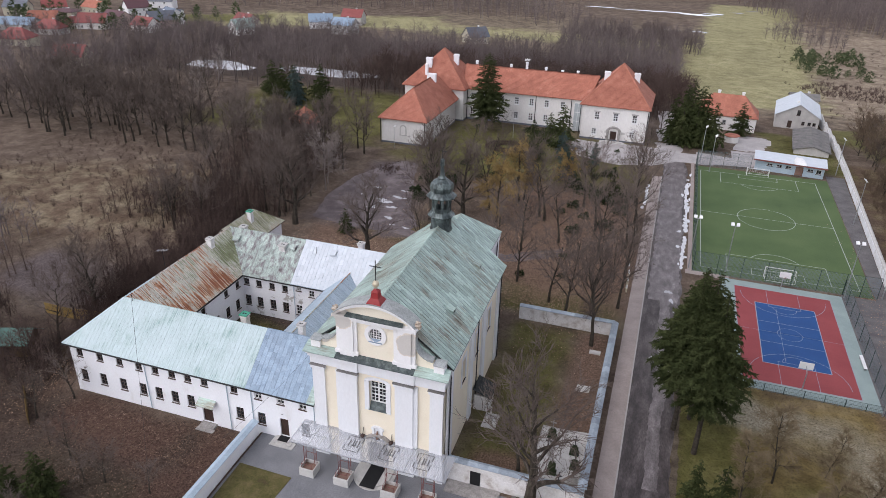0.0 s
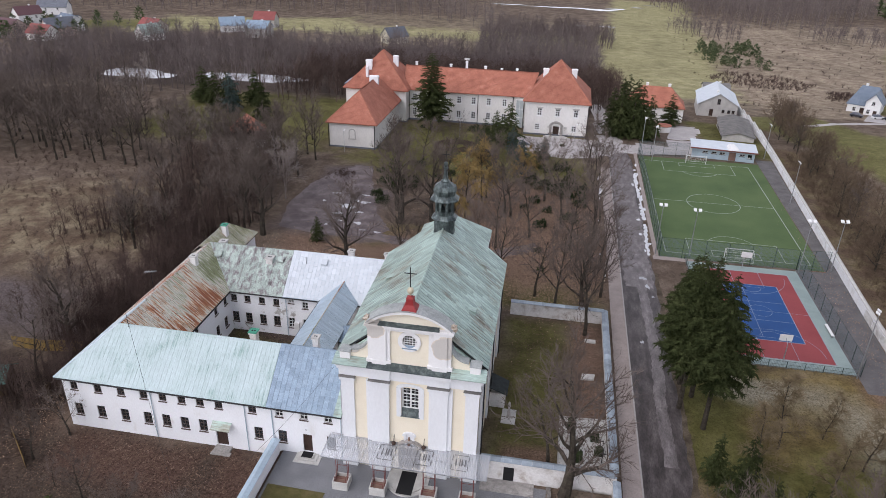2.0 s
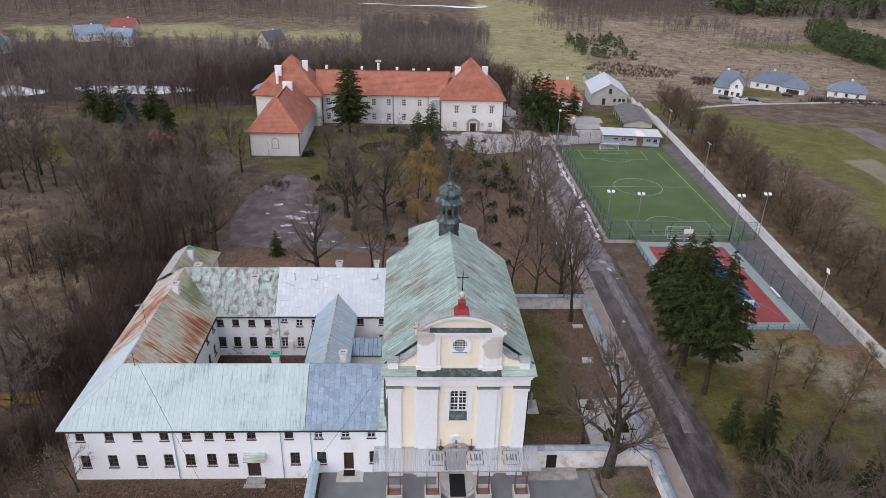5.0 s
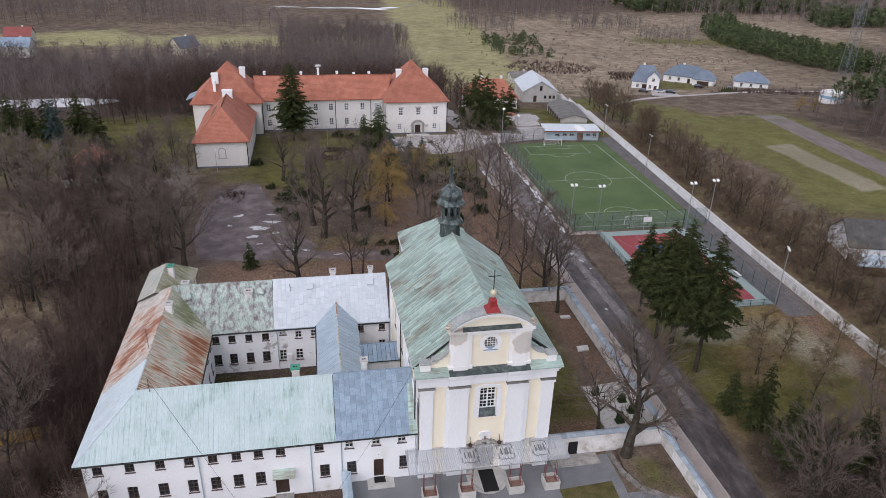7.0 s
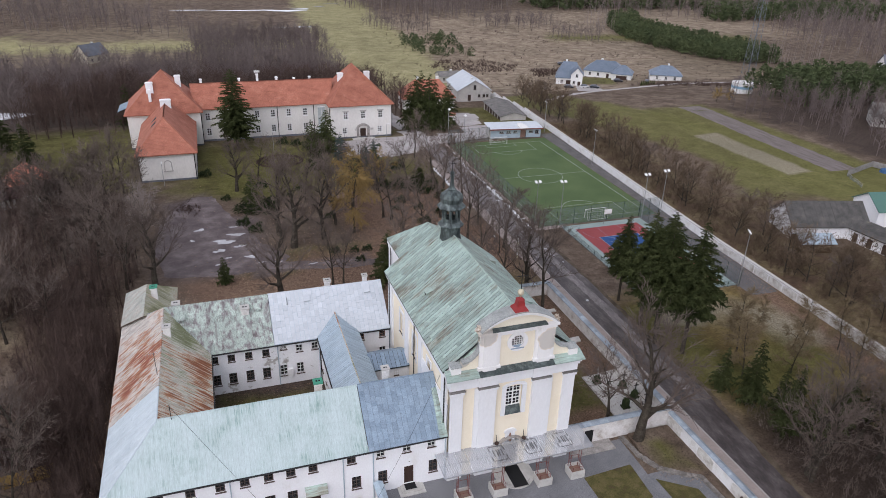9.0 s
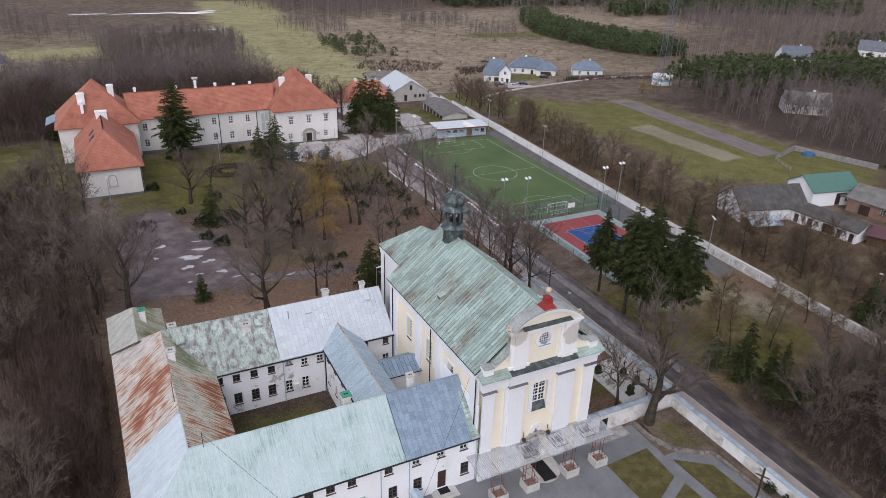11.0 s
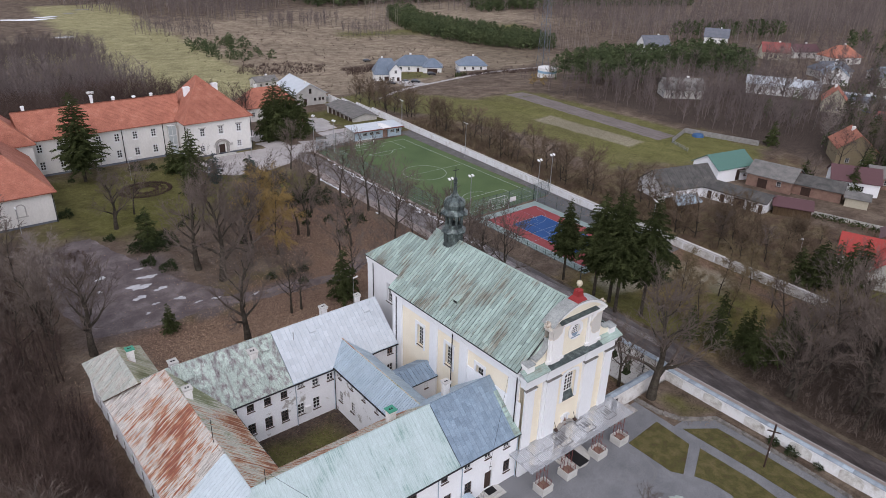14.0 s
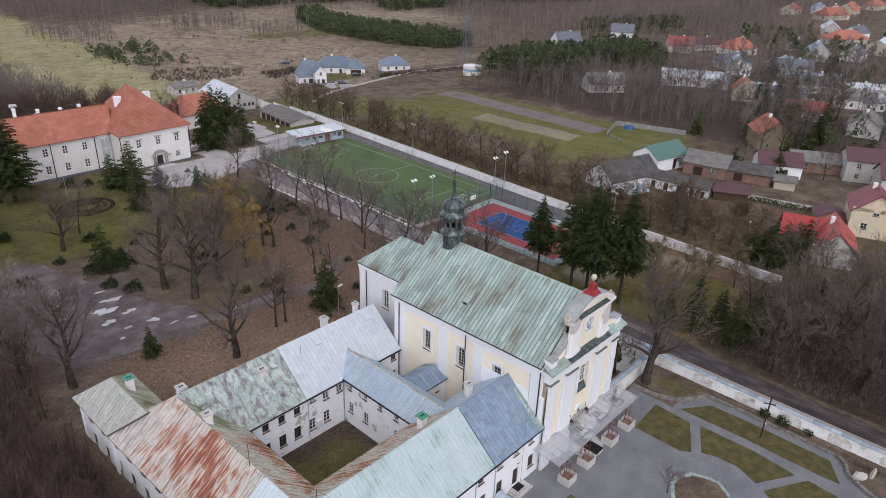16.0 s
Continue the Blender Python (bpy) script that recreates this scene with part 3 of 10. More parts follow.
red_leaves = ramp(n, l, tiny, [(0.3, (0.055, 0.03, 0.023)), (0.5, (0.1, 0.06, 0.046)), (0.7, (0.17, 0.115, 0.09))])
heath = ramp(n, l, mid, [(0.3, (0.15, 0.113, 0.084)), (0.45, (0.25, 0.197, 0.147)), (0.55, (0.3, 0.243, 0.18)), (0.7, (0.38, 0.32, 0.23))])
col = base
for c, boxes in (
    (straw, [(31, 384, 189, 119, 30, 0)]),
    (weeds, [(-118, 108, 28, 20, 10, 20)]),
    (rough_grass, [(24, 68, 16, 19, 6, 0)]),
    (heath, [(114, 389, 83, 95, 30, -10), (199, 478, 167, 74, 50, 0), (88, 298, 28, 42, 14, 0)]),
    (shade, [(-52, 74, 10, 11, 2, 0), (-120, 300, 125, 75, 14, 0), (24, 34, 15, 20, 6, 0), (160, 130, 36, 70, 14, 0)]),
    (meadow, [(40, 474, 30, 188, 9, -4), (-134, 428, 142, 17, 16, 0), (-215, 425, 70, 24, 12, 24)]),
    (litter, [(51, 120, 9, 75, 4, -3), (58, 66, 18, 26, 6, 0), (88, 108, 34, 6, 6, -20)]),
    (lawn, [(-44, 160, 10, 8, 8, 0), (-35, 175, 30, 20, 10, 0), (-51.5, 74, 5.5, 5, 3, 0), (-12.5, 75, 4.5, 16, 3, 0), (-66, 36, 10, 6, 4, 0), (-56, 41, 8, 3.5, 4, 0), (-5.6, 52.5, 1.2, 2.4, 2.5, 0), (-104, 194, 30, 30, 10, 0), (-30, 115, 22, 6, 6, 0), (11, 73, 5, 12, 4, 0), (22, 62, 12, 5, 5, 20), (-100, 30, 26, 10, 8, 0), (60, 45, 14, 10, 8, 0), (36, 206, 9, 20, 4, 0), (-12, 102, 9, 8, 4, 0)]),
    (field, [(104, 168, 14, 38, 4, 3), (84, 176, 16, 76, 4, 20), (96, 128, 26, 14, 6, -20), (114, 284, 11, 13, 3, -30), (-290, 400, 36, 16, 8, 28), (233, 410, 71, 12, 16, -10), (112, 122, 8, 7, 3, -30)]),
    (leaves, [(-45, 104, 17, 9, 5, 0), (-12, 60, 3, 2, 2, 0), (-5, 80, 2, 11, 2.5, 0), (-10, 112, 9, 12, 6, 0), (-16, 130, 13, 20, 6, 0), (-30, 112, 14, 7, 5, 0), (36, 88, 3, 34, 3, -3), (-74, 70, 4, 30, 4, 0)]),
    (soil, [(23, 32, 18, 21, 6, 0), (-57, 47, 16, 8.5, 4, 0), (-84, 52, 14, 16, 6, 0)]),
    (red_leaves, [(-60, 52, 9, 3.5, 3, -6), (-45, 50, 3.5, 6, 3, 0)]),
    (mud, [(-57.5, 128, 9, 13, 4, 0), (-61, 146, 5, 9, 4, 20), (-40, 114.5, 11, 1.5, 2, 5), (-97, 80, 8, 7, 4, 0), (-84, 76, 5, 3, 3, 0)]),
    (sand, [(17, 80, 4.5, 2.6, 3, -12), (22, 79, 7, 2.6, 5, -12), (31, 72, 3, 6, 4, 0), (92, 153, 4.4, 19, 1.5, 3)]),
):
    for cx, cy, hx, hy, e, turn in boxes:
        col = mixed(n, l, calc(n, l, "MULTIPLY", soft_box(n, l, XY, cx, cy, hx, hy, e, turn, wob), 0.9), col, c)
far = calc(n, l, "ADD", 0.65, calc(n, l, "MULTIPLY", big, 0.7))
clod = grain(n, l, co, 1.1, detail=4, rough=0.7)
speck = calc(n, l, "MULTIPLY", calc(n, l, "ADD", -1.3, calc(n, l, "MULTIPLY", tiny, 4.6), True), calc(n, l, "ADD", 0.4, calc(n, l, "MULTIPLY", clod, 1.2)))
hv = n.new("ShaderNodeHueSaturation")
l.new(col, hv.inputs["Color"])
l.new(calc(n, l, "MULTIPLY", far, speck), hv.inputs["Value"])
l.new(hv.outputs[0], n["Principled BSDF"].inputs["Base Color"])
n["Principled BSDF"].inputs["Roughness"].default_value = 0.95
n["Principled BSDF"].inputs["Specular IOR Level"].default_value = 0.05
bp = n.new("ShaderNodeBump")
bp.inputs["Strength"].default_value, bp.inputs["Distance"].default_value = 0.6, 0.15
l.new(tiny, bp.inputs["Height"])
l.new(bp.outputs[0], n["Principled BSDF"].inputs["Normal"])

gx = [-2600, -900, -400, -200, -150, -130, -110, -100, -90, -80] + [-76 + 1.0 * i for i in range(34)] + [-42.0, -41.8, -41.6, -41.4, -41.2, -41.0, -40.0] + [-38 + 2.0 * i for i in range(18)] + [-1.9, -1.7, -1.5, -1.3, -1.0, 2, 10, 40, 200, 600, 2600]
gy = [-2400, -300, -60, 0, 10, 22, 26, 30, 34, 38, 42, 46, 50, 52, 54, 55, 56, 56.4, 56.8, 57.0, 57.2, 57.4, 57.6, 57.8, 58.0, 58.5, 59, 60, 62] + [64 + 2.0 * i for i in range(22)] + [112, 130, 160, 198, 206, 215, 228, 240, 252, 265, 278, 290, 315, 340, 420, 500, 600, 1000, 2800]
g = Geo()
g.v = [(x, y, level(x, y)) for y in gy for x in gx]
w = len(gx)
g.f = [(j * w + i, j * w + i + 1, (j + 1) * w + i + 1, (j + 1) * w + i) for j in range(len(gy) - 1) for i in range(w - 1)]
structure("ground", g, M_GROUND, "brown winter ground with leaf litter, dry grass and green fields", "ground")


def ribbon(line, half, z, wob=0.0, seed=1, step=2.0):
    """A level strip along a line of (x, y), with slightly uneven edges."""
    rng = random.Random(seed)
    pts = []
    for (x0, y0), (x1, y1) in zip(line, line[1:]):
        k = max(1, int(math.hypot(x1 - x0, y1 - y0) / step))
        pts += [(x0 + (x1 - x0) * i / k, y0 + (y1 - y0) * i / k) for i in range(k)]
    pts.append(line[-1])
    g = Geo()
    for i, (x, y) in enumerate(pts):
        a, b = pts[max(0, i - 1)], pts[min(len(pts) - 1, i + 1)]
        d = Vector((b[0] - a[0], b[1] - a[1], 0)).normalized()
        nrm = Vector((-d.y, d.x, 0))
        for s in (1, -1):
            p = Vector((x, y, z + level(x, y))) + nrm * s * (half + rng.uniform(-wob, wob))
            g.v.append(tuple(p))
    g.f = [(2 * i + 1, 2 * i + 3, 2 * i + 2, 2 * i) for i in range(len(pts) - 1)]
    return g


def blob(cx, cy, rx, ry, z, seed=1, n=26, ragged=0.2):
    rng = random.Random(seed)
    ph = [rng.uniform(0, 6.28) for _ in range(4)]
    pts = []
    for i in range(n):
        a = 6.2832 * i / n
        r = 1 + ragged * (math.sin(2 * a + ph[0]) + 0.7 * math.sin(3 * a + ph[1]) + 0.6 * math.sin(5 * a + ph[2]) + 0.4 * math.sin(9 * a + ph[3])) / 2
        pts.append((cx + rx * r * math.cos(a), cy + ry * r * math.sin(a), z))
    return Geo().poly(pts)


M_ROAD = mat("muddy_lane_asphalt", [(0.3, (0.03, 0.024, 0.023)), (0.45, (0.056, 0.046, 0.044)), (0.55, (0.086, 0.072, 0.069)), (0.72, (0.15, 0.13, 0.126))], 0.7, 6, 0.5, bump=0.4, spec=0.4, stretch=(1.0, 0.3, 1), fine_amount=0.55)
M_ROAD_PALE = mat("pale_worn_asphalt", [(0.3, (0.09, 0.076, 0.074)), (0.5, (0.155, 0.135, 0.132)), (0.7, (0.26, 0.232, 0.228))], 0.9, 7, 0.5, bump=0.3, spec=0.5, stretch=(1.1, 0.4, 1), fine_amount=0.5)
M_SOIL_VERGE = mat("muddy_verge_soil", [(0.3, (0.06, 0.046, 0.034)), (0.5, (0.1, 0.08, 0.058)), (0.7, (0.15, 0.122, 0.09))], 0.6, 6, 0.95, bump=0.3, fine_amount=0.4, spec=0.1)
M_GRAVEL = mat("muddy_gravel", [(0.3, (0.075, 0.058, 0.058)), (0.5, (0.125, 0.1, 0.1)), (0.7, (0.205, 0.172, 0.172))], 0.3, 4, 0.7, bump=0.3, fine_amount=0.4, spec=0.35)
M_PAVE = mat("pinkish_paving_blocks", [(0.25, (0.28, 0.235, 0.215)), (0.7, (0.38, 0.325, 0.3))], 0.4, 6, 0.9, bump=0.2, fine_amount=0.18)
M_PLAZA = mat("grey_paving_setts", [(0.25, (0.14, 0.143, 0.153)), (0.5, (0.18, 0.184, 0.194)), (0.7, (0.215, 0.218, 0.228))], 0.35, 8, 0.8, bump=0.2, fine_amount=0.4)
M_YARD = mat("concrete_yard", [(0.25, (0.31, 0.29, 0.28)), (0.5, (0.4, 0.375, 0.365)), (0.7, (0.48, 0.45, 0.44))], 0.22, 4, 0.85, bump=0.1, fine_amount=0.25)
M_KERB = flat("concrete_kerb", (0.4, 0.38, 0.36), 0.9)
M_LAWN = mat("mown_winter_lawn", [(0.3, (0.075, 0.055, 0.026)), (0.45, (0.075, 0.069, 0.022)), (0.55, (0.101, 0.088, 0.032)), (0.7, (0.132, 0.104, 0.048))], 0.8, 8, 0.95, bump=0.4, fine_amount=0.5)
M_WATER = bpy.data.materials.new("still_water")
n, l = links_of(M_WATER)
n["Principled BSDF"].inputs["Base Color"].default_value = (0.2, 0.19, 0.185, 1)
n["Principled BSDF"].inputs["Roughness"].default_value = 0.06
n["Principled BSDF"].inputs["IOR"].default_value = 1.6
# sky glare on open water, put into a pale base colour
M_PUDDLE = mat("sky_glare_water", [(0.3, (0.42, 0.42, 0.43)), (0.7, (0.6, 0.6, 0.62))], 0.8, 6, 0.12, bump=0, fine_amount=0.3, spec=0.8)
M_SNOW = mat("old_snow", [(0.3, (0.55, 0.56, 0.58)), (0.7, (0.8, 0.81, 0.83))], 2, 8, 0.8, bump=0.4, fine_amount=0.12)

structure("road", ribbon([(3.2, -40), (3.2, 50)], 1.95, 0.006, 0.2, 3), M_ROAD, "worn patched asphalt lane with puddles", "road")
structure("road_middle", ribbon([(2.3, 44), (4.1, 62), (4.2, 110), (4.0, 150), (4.2, 176), (2.5, 186)], 2.9, 0.012, 0.2, 3), M_ROAD, "worn patched asphalt lane with puddles", "road")
structure("road_far", ribbon([(4.3, 106), (4.0, 150), (4.2, 176), (3.0, 184)], 2.5, 0.017, 0.25, 4, 0.8), M_ROAD_PALE, "pale worn asphalt lane with patches", "road")
structure("lane_patches", ribbon([(4.9, 62), (4.7, 75), (5.2, 84), (4.6, 107)], 0.8, 0.02, 0.14, 23, 0.5), M_ROAD_PALE, "paler worn asphalt along the middle of the lane", "road")
structure("road_verge", ribbon([(5.5, -30), (5.6, 44), (7.3, 62), (7.4, 112)], 0.45, 0.008, 0.18, 5, 0.7), M_SOIL_VERGE, "muddy verge beside the lane", "verge")
structure("pavement", Geo().box(-1.05, -30, -0.3, 1.1, 168, 0.1), M_PAVE, "pinkish paved footpath beside the lane", "pavement")
structure("kerb", Geo().box(1.1, -30, -0.3, 1.28, 168, 0.14), M_KERB, "pale concrete kerb between path and lane", "kerb")
structure("forecourt_drive", ribbon([(13, 186), (2, 185), (-14, 186), (-24, 187)], 4.2, 0.018, 0.4, 7), M_YARD, "pale concrete drive in front of the manor", "drive")
structure("yard", Geo().poly([(9.5, 182, 0.014), (22, 184, 0.014), (31, 192, 0.014), (31, 197, 0.014), (18, 197, 0.014), (18, 190, 0.014), (9, 192, 0.014)]), M_YARD, "pale concrete service yard", "yard")
structure("manor_forecourt", Geo().poly([(-24, 188, 0.022), (-23, 179, 0.022), (-18, 174.5, 0.022), (-10, 173, 0.022), (-2, 175.5, 0.022), (3, 180, 0.022), (6, 184, 0.022), (5, 191, 0.022), (-10, 191.5, 0.022)]), M_YARD, "pale worn paving before the manor door", "paving")
structure("yard_rear", ribbon([(24.5, 197), (26, 206), (27, 217)], 6.0, 0.016, 0.3, 17), M_YARD, "pale concrete service yard", "yard")
structure("drive_bend", ribbon([(2, 190), (1, 205), (0, 222), (-2, 250)], 3.5, 0.01, 0.5, 9), M_YARD, "pale drive beside the manor", "drive")
CP = [(-66, 116), (-68.5, 128), (-68, 140), (-65, 149), (-61.5, 155), (-57, 155), (-55.5, 149), (-52.5, 139), (-48.5, 127), (-43.5, 119), (-47, 115), (-56, 114)]
rng = random.Random(2)
ring = []
for i, (xa, ya) in enumerate(CP):
    xb, yb = CP[(i + 1) % len(CP)]
    for k in range(12):
        ring.append((xa + (xb - xa) * k / 12 + rng.uniform(-0.2, 0.2), ya + (yb - ya) * k / 12 + rng.uniform(-0.2, 0.2), 0.012))
structure("car_park", Geo().poly(ring), M_GRAVEL, "muddy gravel car park with puddles", "car park")
structure("car_park_track", ribbon([(-50, 117), (-38, 114), (-24, 112), (-14, 118)], 1.6, 0.008, 0.4, 11), M_GRAVEL, "muddy track through leaf litter", "track")
rng = random.Random(5)
for cx, cy, rx, ry in ((-55.5, 129, 2.6, 1.6), (-53, 132, 2.2, 1.0), (-56.5, 125, 1.6, 1.0), (-52.5, 126.3, 1.7, 0.8), (-51, 121, 1.5, 0.8), (-60, 136, 1.4, 0.9), (-55, 121.5, 0.8, 0.5), (-57, 119, 0.7, 0.4), (-53.5, 136, 1.1, 0.5), (-49, 118, 0.9, 0.4), (-40, 115, 1.2, 0.4), (-46, 117.5, 1.0, 0.6), (-61.5, 131, 0.7, 0.6), (3.4, 88.5, 0.35, 0.6), (5.6, 106.5, 0.5, 1.1), (5.0, 109.5, 0.8, 0.9), (6.2, 103, 0.3, 0.5)):
    structure("puddle", blob(cx, cy, rx * 0.66, ry * 0.66, 0.026, rng.randint(0, 999), 22, 0.55), M_PUDDLE, "shallow puddle with sky glare painted into its pale colour", "puddle")
structure("snow_strip", ribbon([(6.8, 119), (6.9, 126), (7.3, 134)], 0.32, 0.05, 0.2, 31, 0.7), M_SNOW, "strip of old melting snow along the lane", "snow")
structure("snow_strip", ribbon([(7.2, 136), (7.3, 147), (7.0, 158), (7.3, 166)], 0.4, 0.05, 0.26, 32, 0.7), M_SNOW, "strip of old melting snow along the lane", "snow")
structure("snow_strip", ribbon([(-1.6, 148), (-1.4, 153), (-1.7, 160)], 0.3, 0.05, 0.2, 33, 0.7), M_SNOW, "strip of old melting snow along the path", "snow")
for i in range(16):
    y = 118 + i * 3.6 + rng.uniform(-1.2, 1.2)
    x = rng.choice((6.3, 7.6)) + rng.uniform(-0.3, 0.3) if i % 4 else rng.uniform(-2.3, -1.2)
    structure("snow_patch", blob(x, y, rng.uniform(0.18, 0.45), rng.uniform(0.4, 1.2), 0.06, rng.randint(0, 999), 18, 0.3), M_SNOW, "small patch of old melting snow", "snow")
structure("pond", blob(-134.9, 256.9, 21, 7, level(0, 256.9) + 0.75, 8, 30, 0.15), M_PUDDLE, "still pond with the pale sky painted into its colour", "water")
structure("pond_arm", blob(-178.7, 247.0, 15, 8, level(0, 247.0) + 0.7, 9, 30, 0.2), M_PUDDLE, "still pond with the pale sky painted into its colour", "water")
for cx, cy, rx, ry in ((8.5, 583.3, 13, 3.5), (-22.8, 588.3, 16, 2.5), (21.7, 593.4, 8, 2), (10.7, 491.7, 5.5, 1.8), (-6.1, 491.1, 7, 0.8), (39.8, 609.4, 4, 1.5), (51.9, 627.4, 5, 1.5), (-62.6, 593.4, 10, 2)):
    structure("flood_pool", blob(cx, cy, rx * 1.15, ry * 1.3, level(cx, cy) + 0.3, rng.randint(0, 999), 26, 0.4), M_PUDDLE, "flooded meadow with the bright sky painted into its colour", "water")

# forecourt of the church
Z_COURT = -0.9


def slab(pts, z0=0.015):
    return Geo().poly([(x, y, level(x, y) + z0) for x, y in pts])


g = Geo()
for j in range(30):
    y0, y1 = 22 + j * 1.15, 22 + (j + 1) * 1.15
    g.poly([(-41, y0, level(-20, y0) + 0.02), (-9.5, y0, level(-20, y0) + 0.02), (-9.5, y1, level(-20, min(y1, 56.2)) + 0.02), (-41, y1, level(-20, min(y1, 56.2)) + 0.02)])
structure("forecourt", g, M_PLAZA, "grey paved forecourt of the church", "paving")
g = Geo()
for j in range(28):
    y0, y1 = 22 + j * 1.0, 23 + j * 1.0
    g.poly([(-9.5, y0, level(-20, y0) + 0.018), (-2.6, y0, level(-20, y0) + 0.018), (-2.6, y1, level(-20, y1) + 0.018), (-9.5, y1, level(-20, y1) + 0.018)])
structure("path", g, M_PLAZA, "grey paved paths between the lawns", "paving")


def lawn_bed(pts, name="lawn"):
    """A lawn a little above the paving, with a kerb line round it."""
    g = Geo().prism([(x, y, level(-20, y) - 0.1) for x, y in pts], (0, 0, 0.17))
    return structure(name, g, M_LAWN, "olive winter lawn in the paved forecourt", "lawn")


def arc(cx, cy, r, a0, a1, k):
    return [(cx + r * math.cos(radians(a0 + (a1 - a0) * i / k)), cy + r * math.sin(radians(a0 + (a1 - a0) * i / k))) for i in range(k + 1)]


lawn_bed([(-17.3, 51.6), (-17.1, 45.2), (-16.2, 44.0), (-10.9, 46.7), (-10.7, 52.0)])
lawn_bed([(-10.4, 45.4), (-15.4, 43.0), (-14.6, 41.2), (-14.4, 38.5), (-15.6, 35.8), (-10.5, 32.8), (-10.0, 38)])
lawn_bed([(-9.0, 49.0), (-8.4, 40), (-8.2, 30), (-7.9, 28.2), (-4.4, 30.4), (-4.6, 40), (-5.0, 46.2)])
lawn_bed([(-16.2, 34.6), (-18.5, 31.0), (-18, 22.5), (-10.8, 22.5), (-10.3, 31.3)])
lawn_bed([(-40.7, 51.1), (-40.6, 40), (-36, 42), (-34.2, 47.6), (-33.9, 51.0)])
structure("terrace_end", Geo().prism([(-1.8, 30.5, -1.9), (-2.9, 29.8, -1.9), (-4.0, 28.7, -1.9), (-5.6, 28.0, -1.9), (-6.7, 26.4, -1.9), (-7.6, 24.6, -1.9), (-8.4, 20.0, -1.9), (-8.6, 12.0, -1.9), (-1.8, 12.0, -1.9)][::-1], (0, 0, 0.78)), M_GROUND, "low grassy terrace with boulders below the wall", "terrace")
structure("terrace_bed", Geo().prism([(-8.2, 56.6, -1.2), (-8.6, 53.2, -1.2), (-7.6, 50.4, -1.2), (-5.2, 48.6, -1.2), (-3.4, 47.6, -1.2), (-3.1, 43, -1.2), (-2.9, 36, -1.2), (-2.95, 29.6, -1.2), (-3.3, 27, -1.2), (-3.0, 12, -1.2), (-1.8, 12, -1.2), (-1.8, 56.6, -1.2)], (0, 0, 0.85)), M_GROUND, "raised earth bed below the boundary wall", "flower bed")

# ---- boundary walls ----
M_COPING = mat("blue_grey_slate_coping", [(0.25, (0.22, 0.26, 0.3)), (0.7, (0.36, 0.42, 0.47))], 0.8, 6, 0.6, fine_amount=0.2, rnd=0.2)


def long_wall(name, p0, p1, z0, z1, thick, label, coping=0.55, material=None, pier=0.0, cop_mat=None, seg=1.2):
    """A free-standing wall with a pitched coping of single slabs."""
    t = thing(name, label, "wall", (*p0, z0), kind="structure")
    d = Vector((p1[0] - p0[0], p1[1] - p0[1], 0))
    length = d.length
    d.normalize()
    nn = Vector((-d.y, d.x, 0))
    a, b = Vector((*p0, 0)), Vector((*p1, 0))
    g = Geo().prism([a + nn * thick / 2 + Vector((0, 0, z0)), a - nn * thick / 2 + Vector((0, 0, z0)), b - nn * thick / 2 + Vector((0, 0, z0)), b + nn * thick / 2 + Vector((0, 0, z0))], (0, 0, z1 - z0))
    if pier:
        k = int(length / pier)
        for i in range(k + 1):
            c = a + d * (i * length / k)
            q = [c + d * 0.3 + nn * (thick / 2 + 0.12), c - d * 0.3 + nn * (thick / 2 + 0.12), c - d * 0.3 - nn * (thick / 2 + 0.12), c + d * 0.3 - nn * (thick / 2 + 0.12)]
            g.prism([p + Vector((0, 0, z0)) for p in q], (0, 0, z1 - z0 - 0.05))
    wall = g.ob("wall", material or M_OLDWALL, t)
    k = max(1, round(length / seg))
    s = length / k - 0.02
    me = Geo()
    c = coping
    me.prism([(0, -c, 0), (0, c, 0), (0, c, 0.06), (0, 0, 0.26), (0, -c, 0.06)], (s, 0, 0))
    me = me.mesh("coping", cop_mat or M_COPING)
    for i in range(k):
        o = a + d * (i * length / k) + Vector((0, 0, z1))
        hang("coping", me, t, m=Matrix.Translation(o) @ Matrix.Rotation(math.atan2(d.y, d.x), 4, "Z"))
    return t


def blind_arches(wall, p0, p1, z0, z1, face, bay, material, every=1, proud=0.05):
    """Low arched plaster panels on one face of a wall. face: how far that face stands from the wall's line, to its left if positive."""
    a, b = Vector((*p0, 0)), Vector((*p1, 0))
    d = (b - a).normalized()
    nn = Vector((-d.y, d.x, 0)) * (1 if face > 0 else -1)
    k = max(1, round((b - a).length / bay))
    w = (b - a).length / k
    for i in range(0, k, every):
        c = a + d * (w * (i + 0.5)) + nn * (abs(face) - 0.02)
        half, rise = w * 0.46, 0.13 * (z1 - z0)
        pts = [c - d * half + Vector((0, 0, z0)), c + d * half + Vector((0, 0, z0))]
        pts += [c + d * half * math.cos(radians(q)) + Vector((0, 0, z1 - rise + rise * math.sin(radians(q)))) for q in range(0, 181, 20)]
        Geo().prism(pts, nn * (0.02 + proud)).ob("panel", material, wall)


M_WALLSTAIN = mat("stained_old_plaster", [(0.3, (0.36, 0.33, 0.3)), (0.42, (0.52, 0.5, 0.47)), (0.55, (0.64, 0.63, 0.61)), (0.75, (0.74, 0.735, 0.73))], 0.9, 7, 0.95, bump=0.35, fine_amount=0.25)
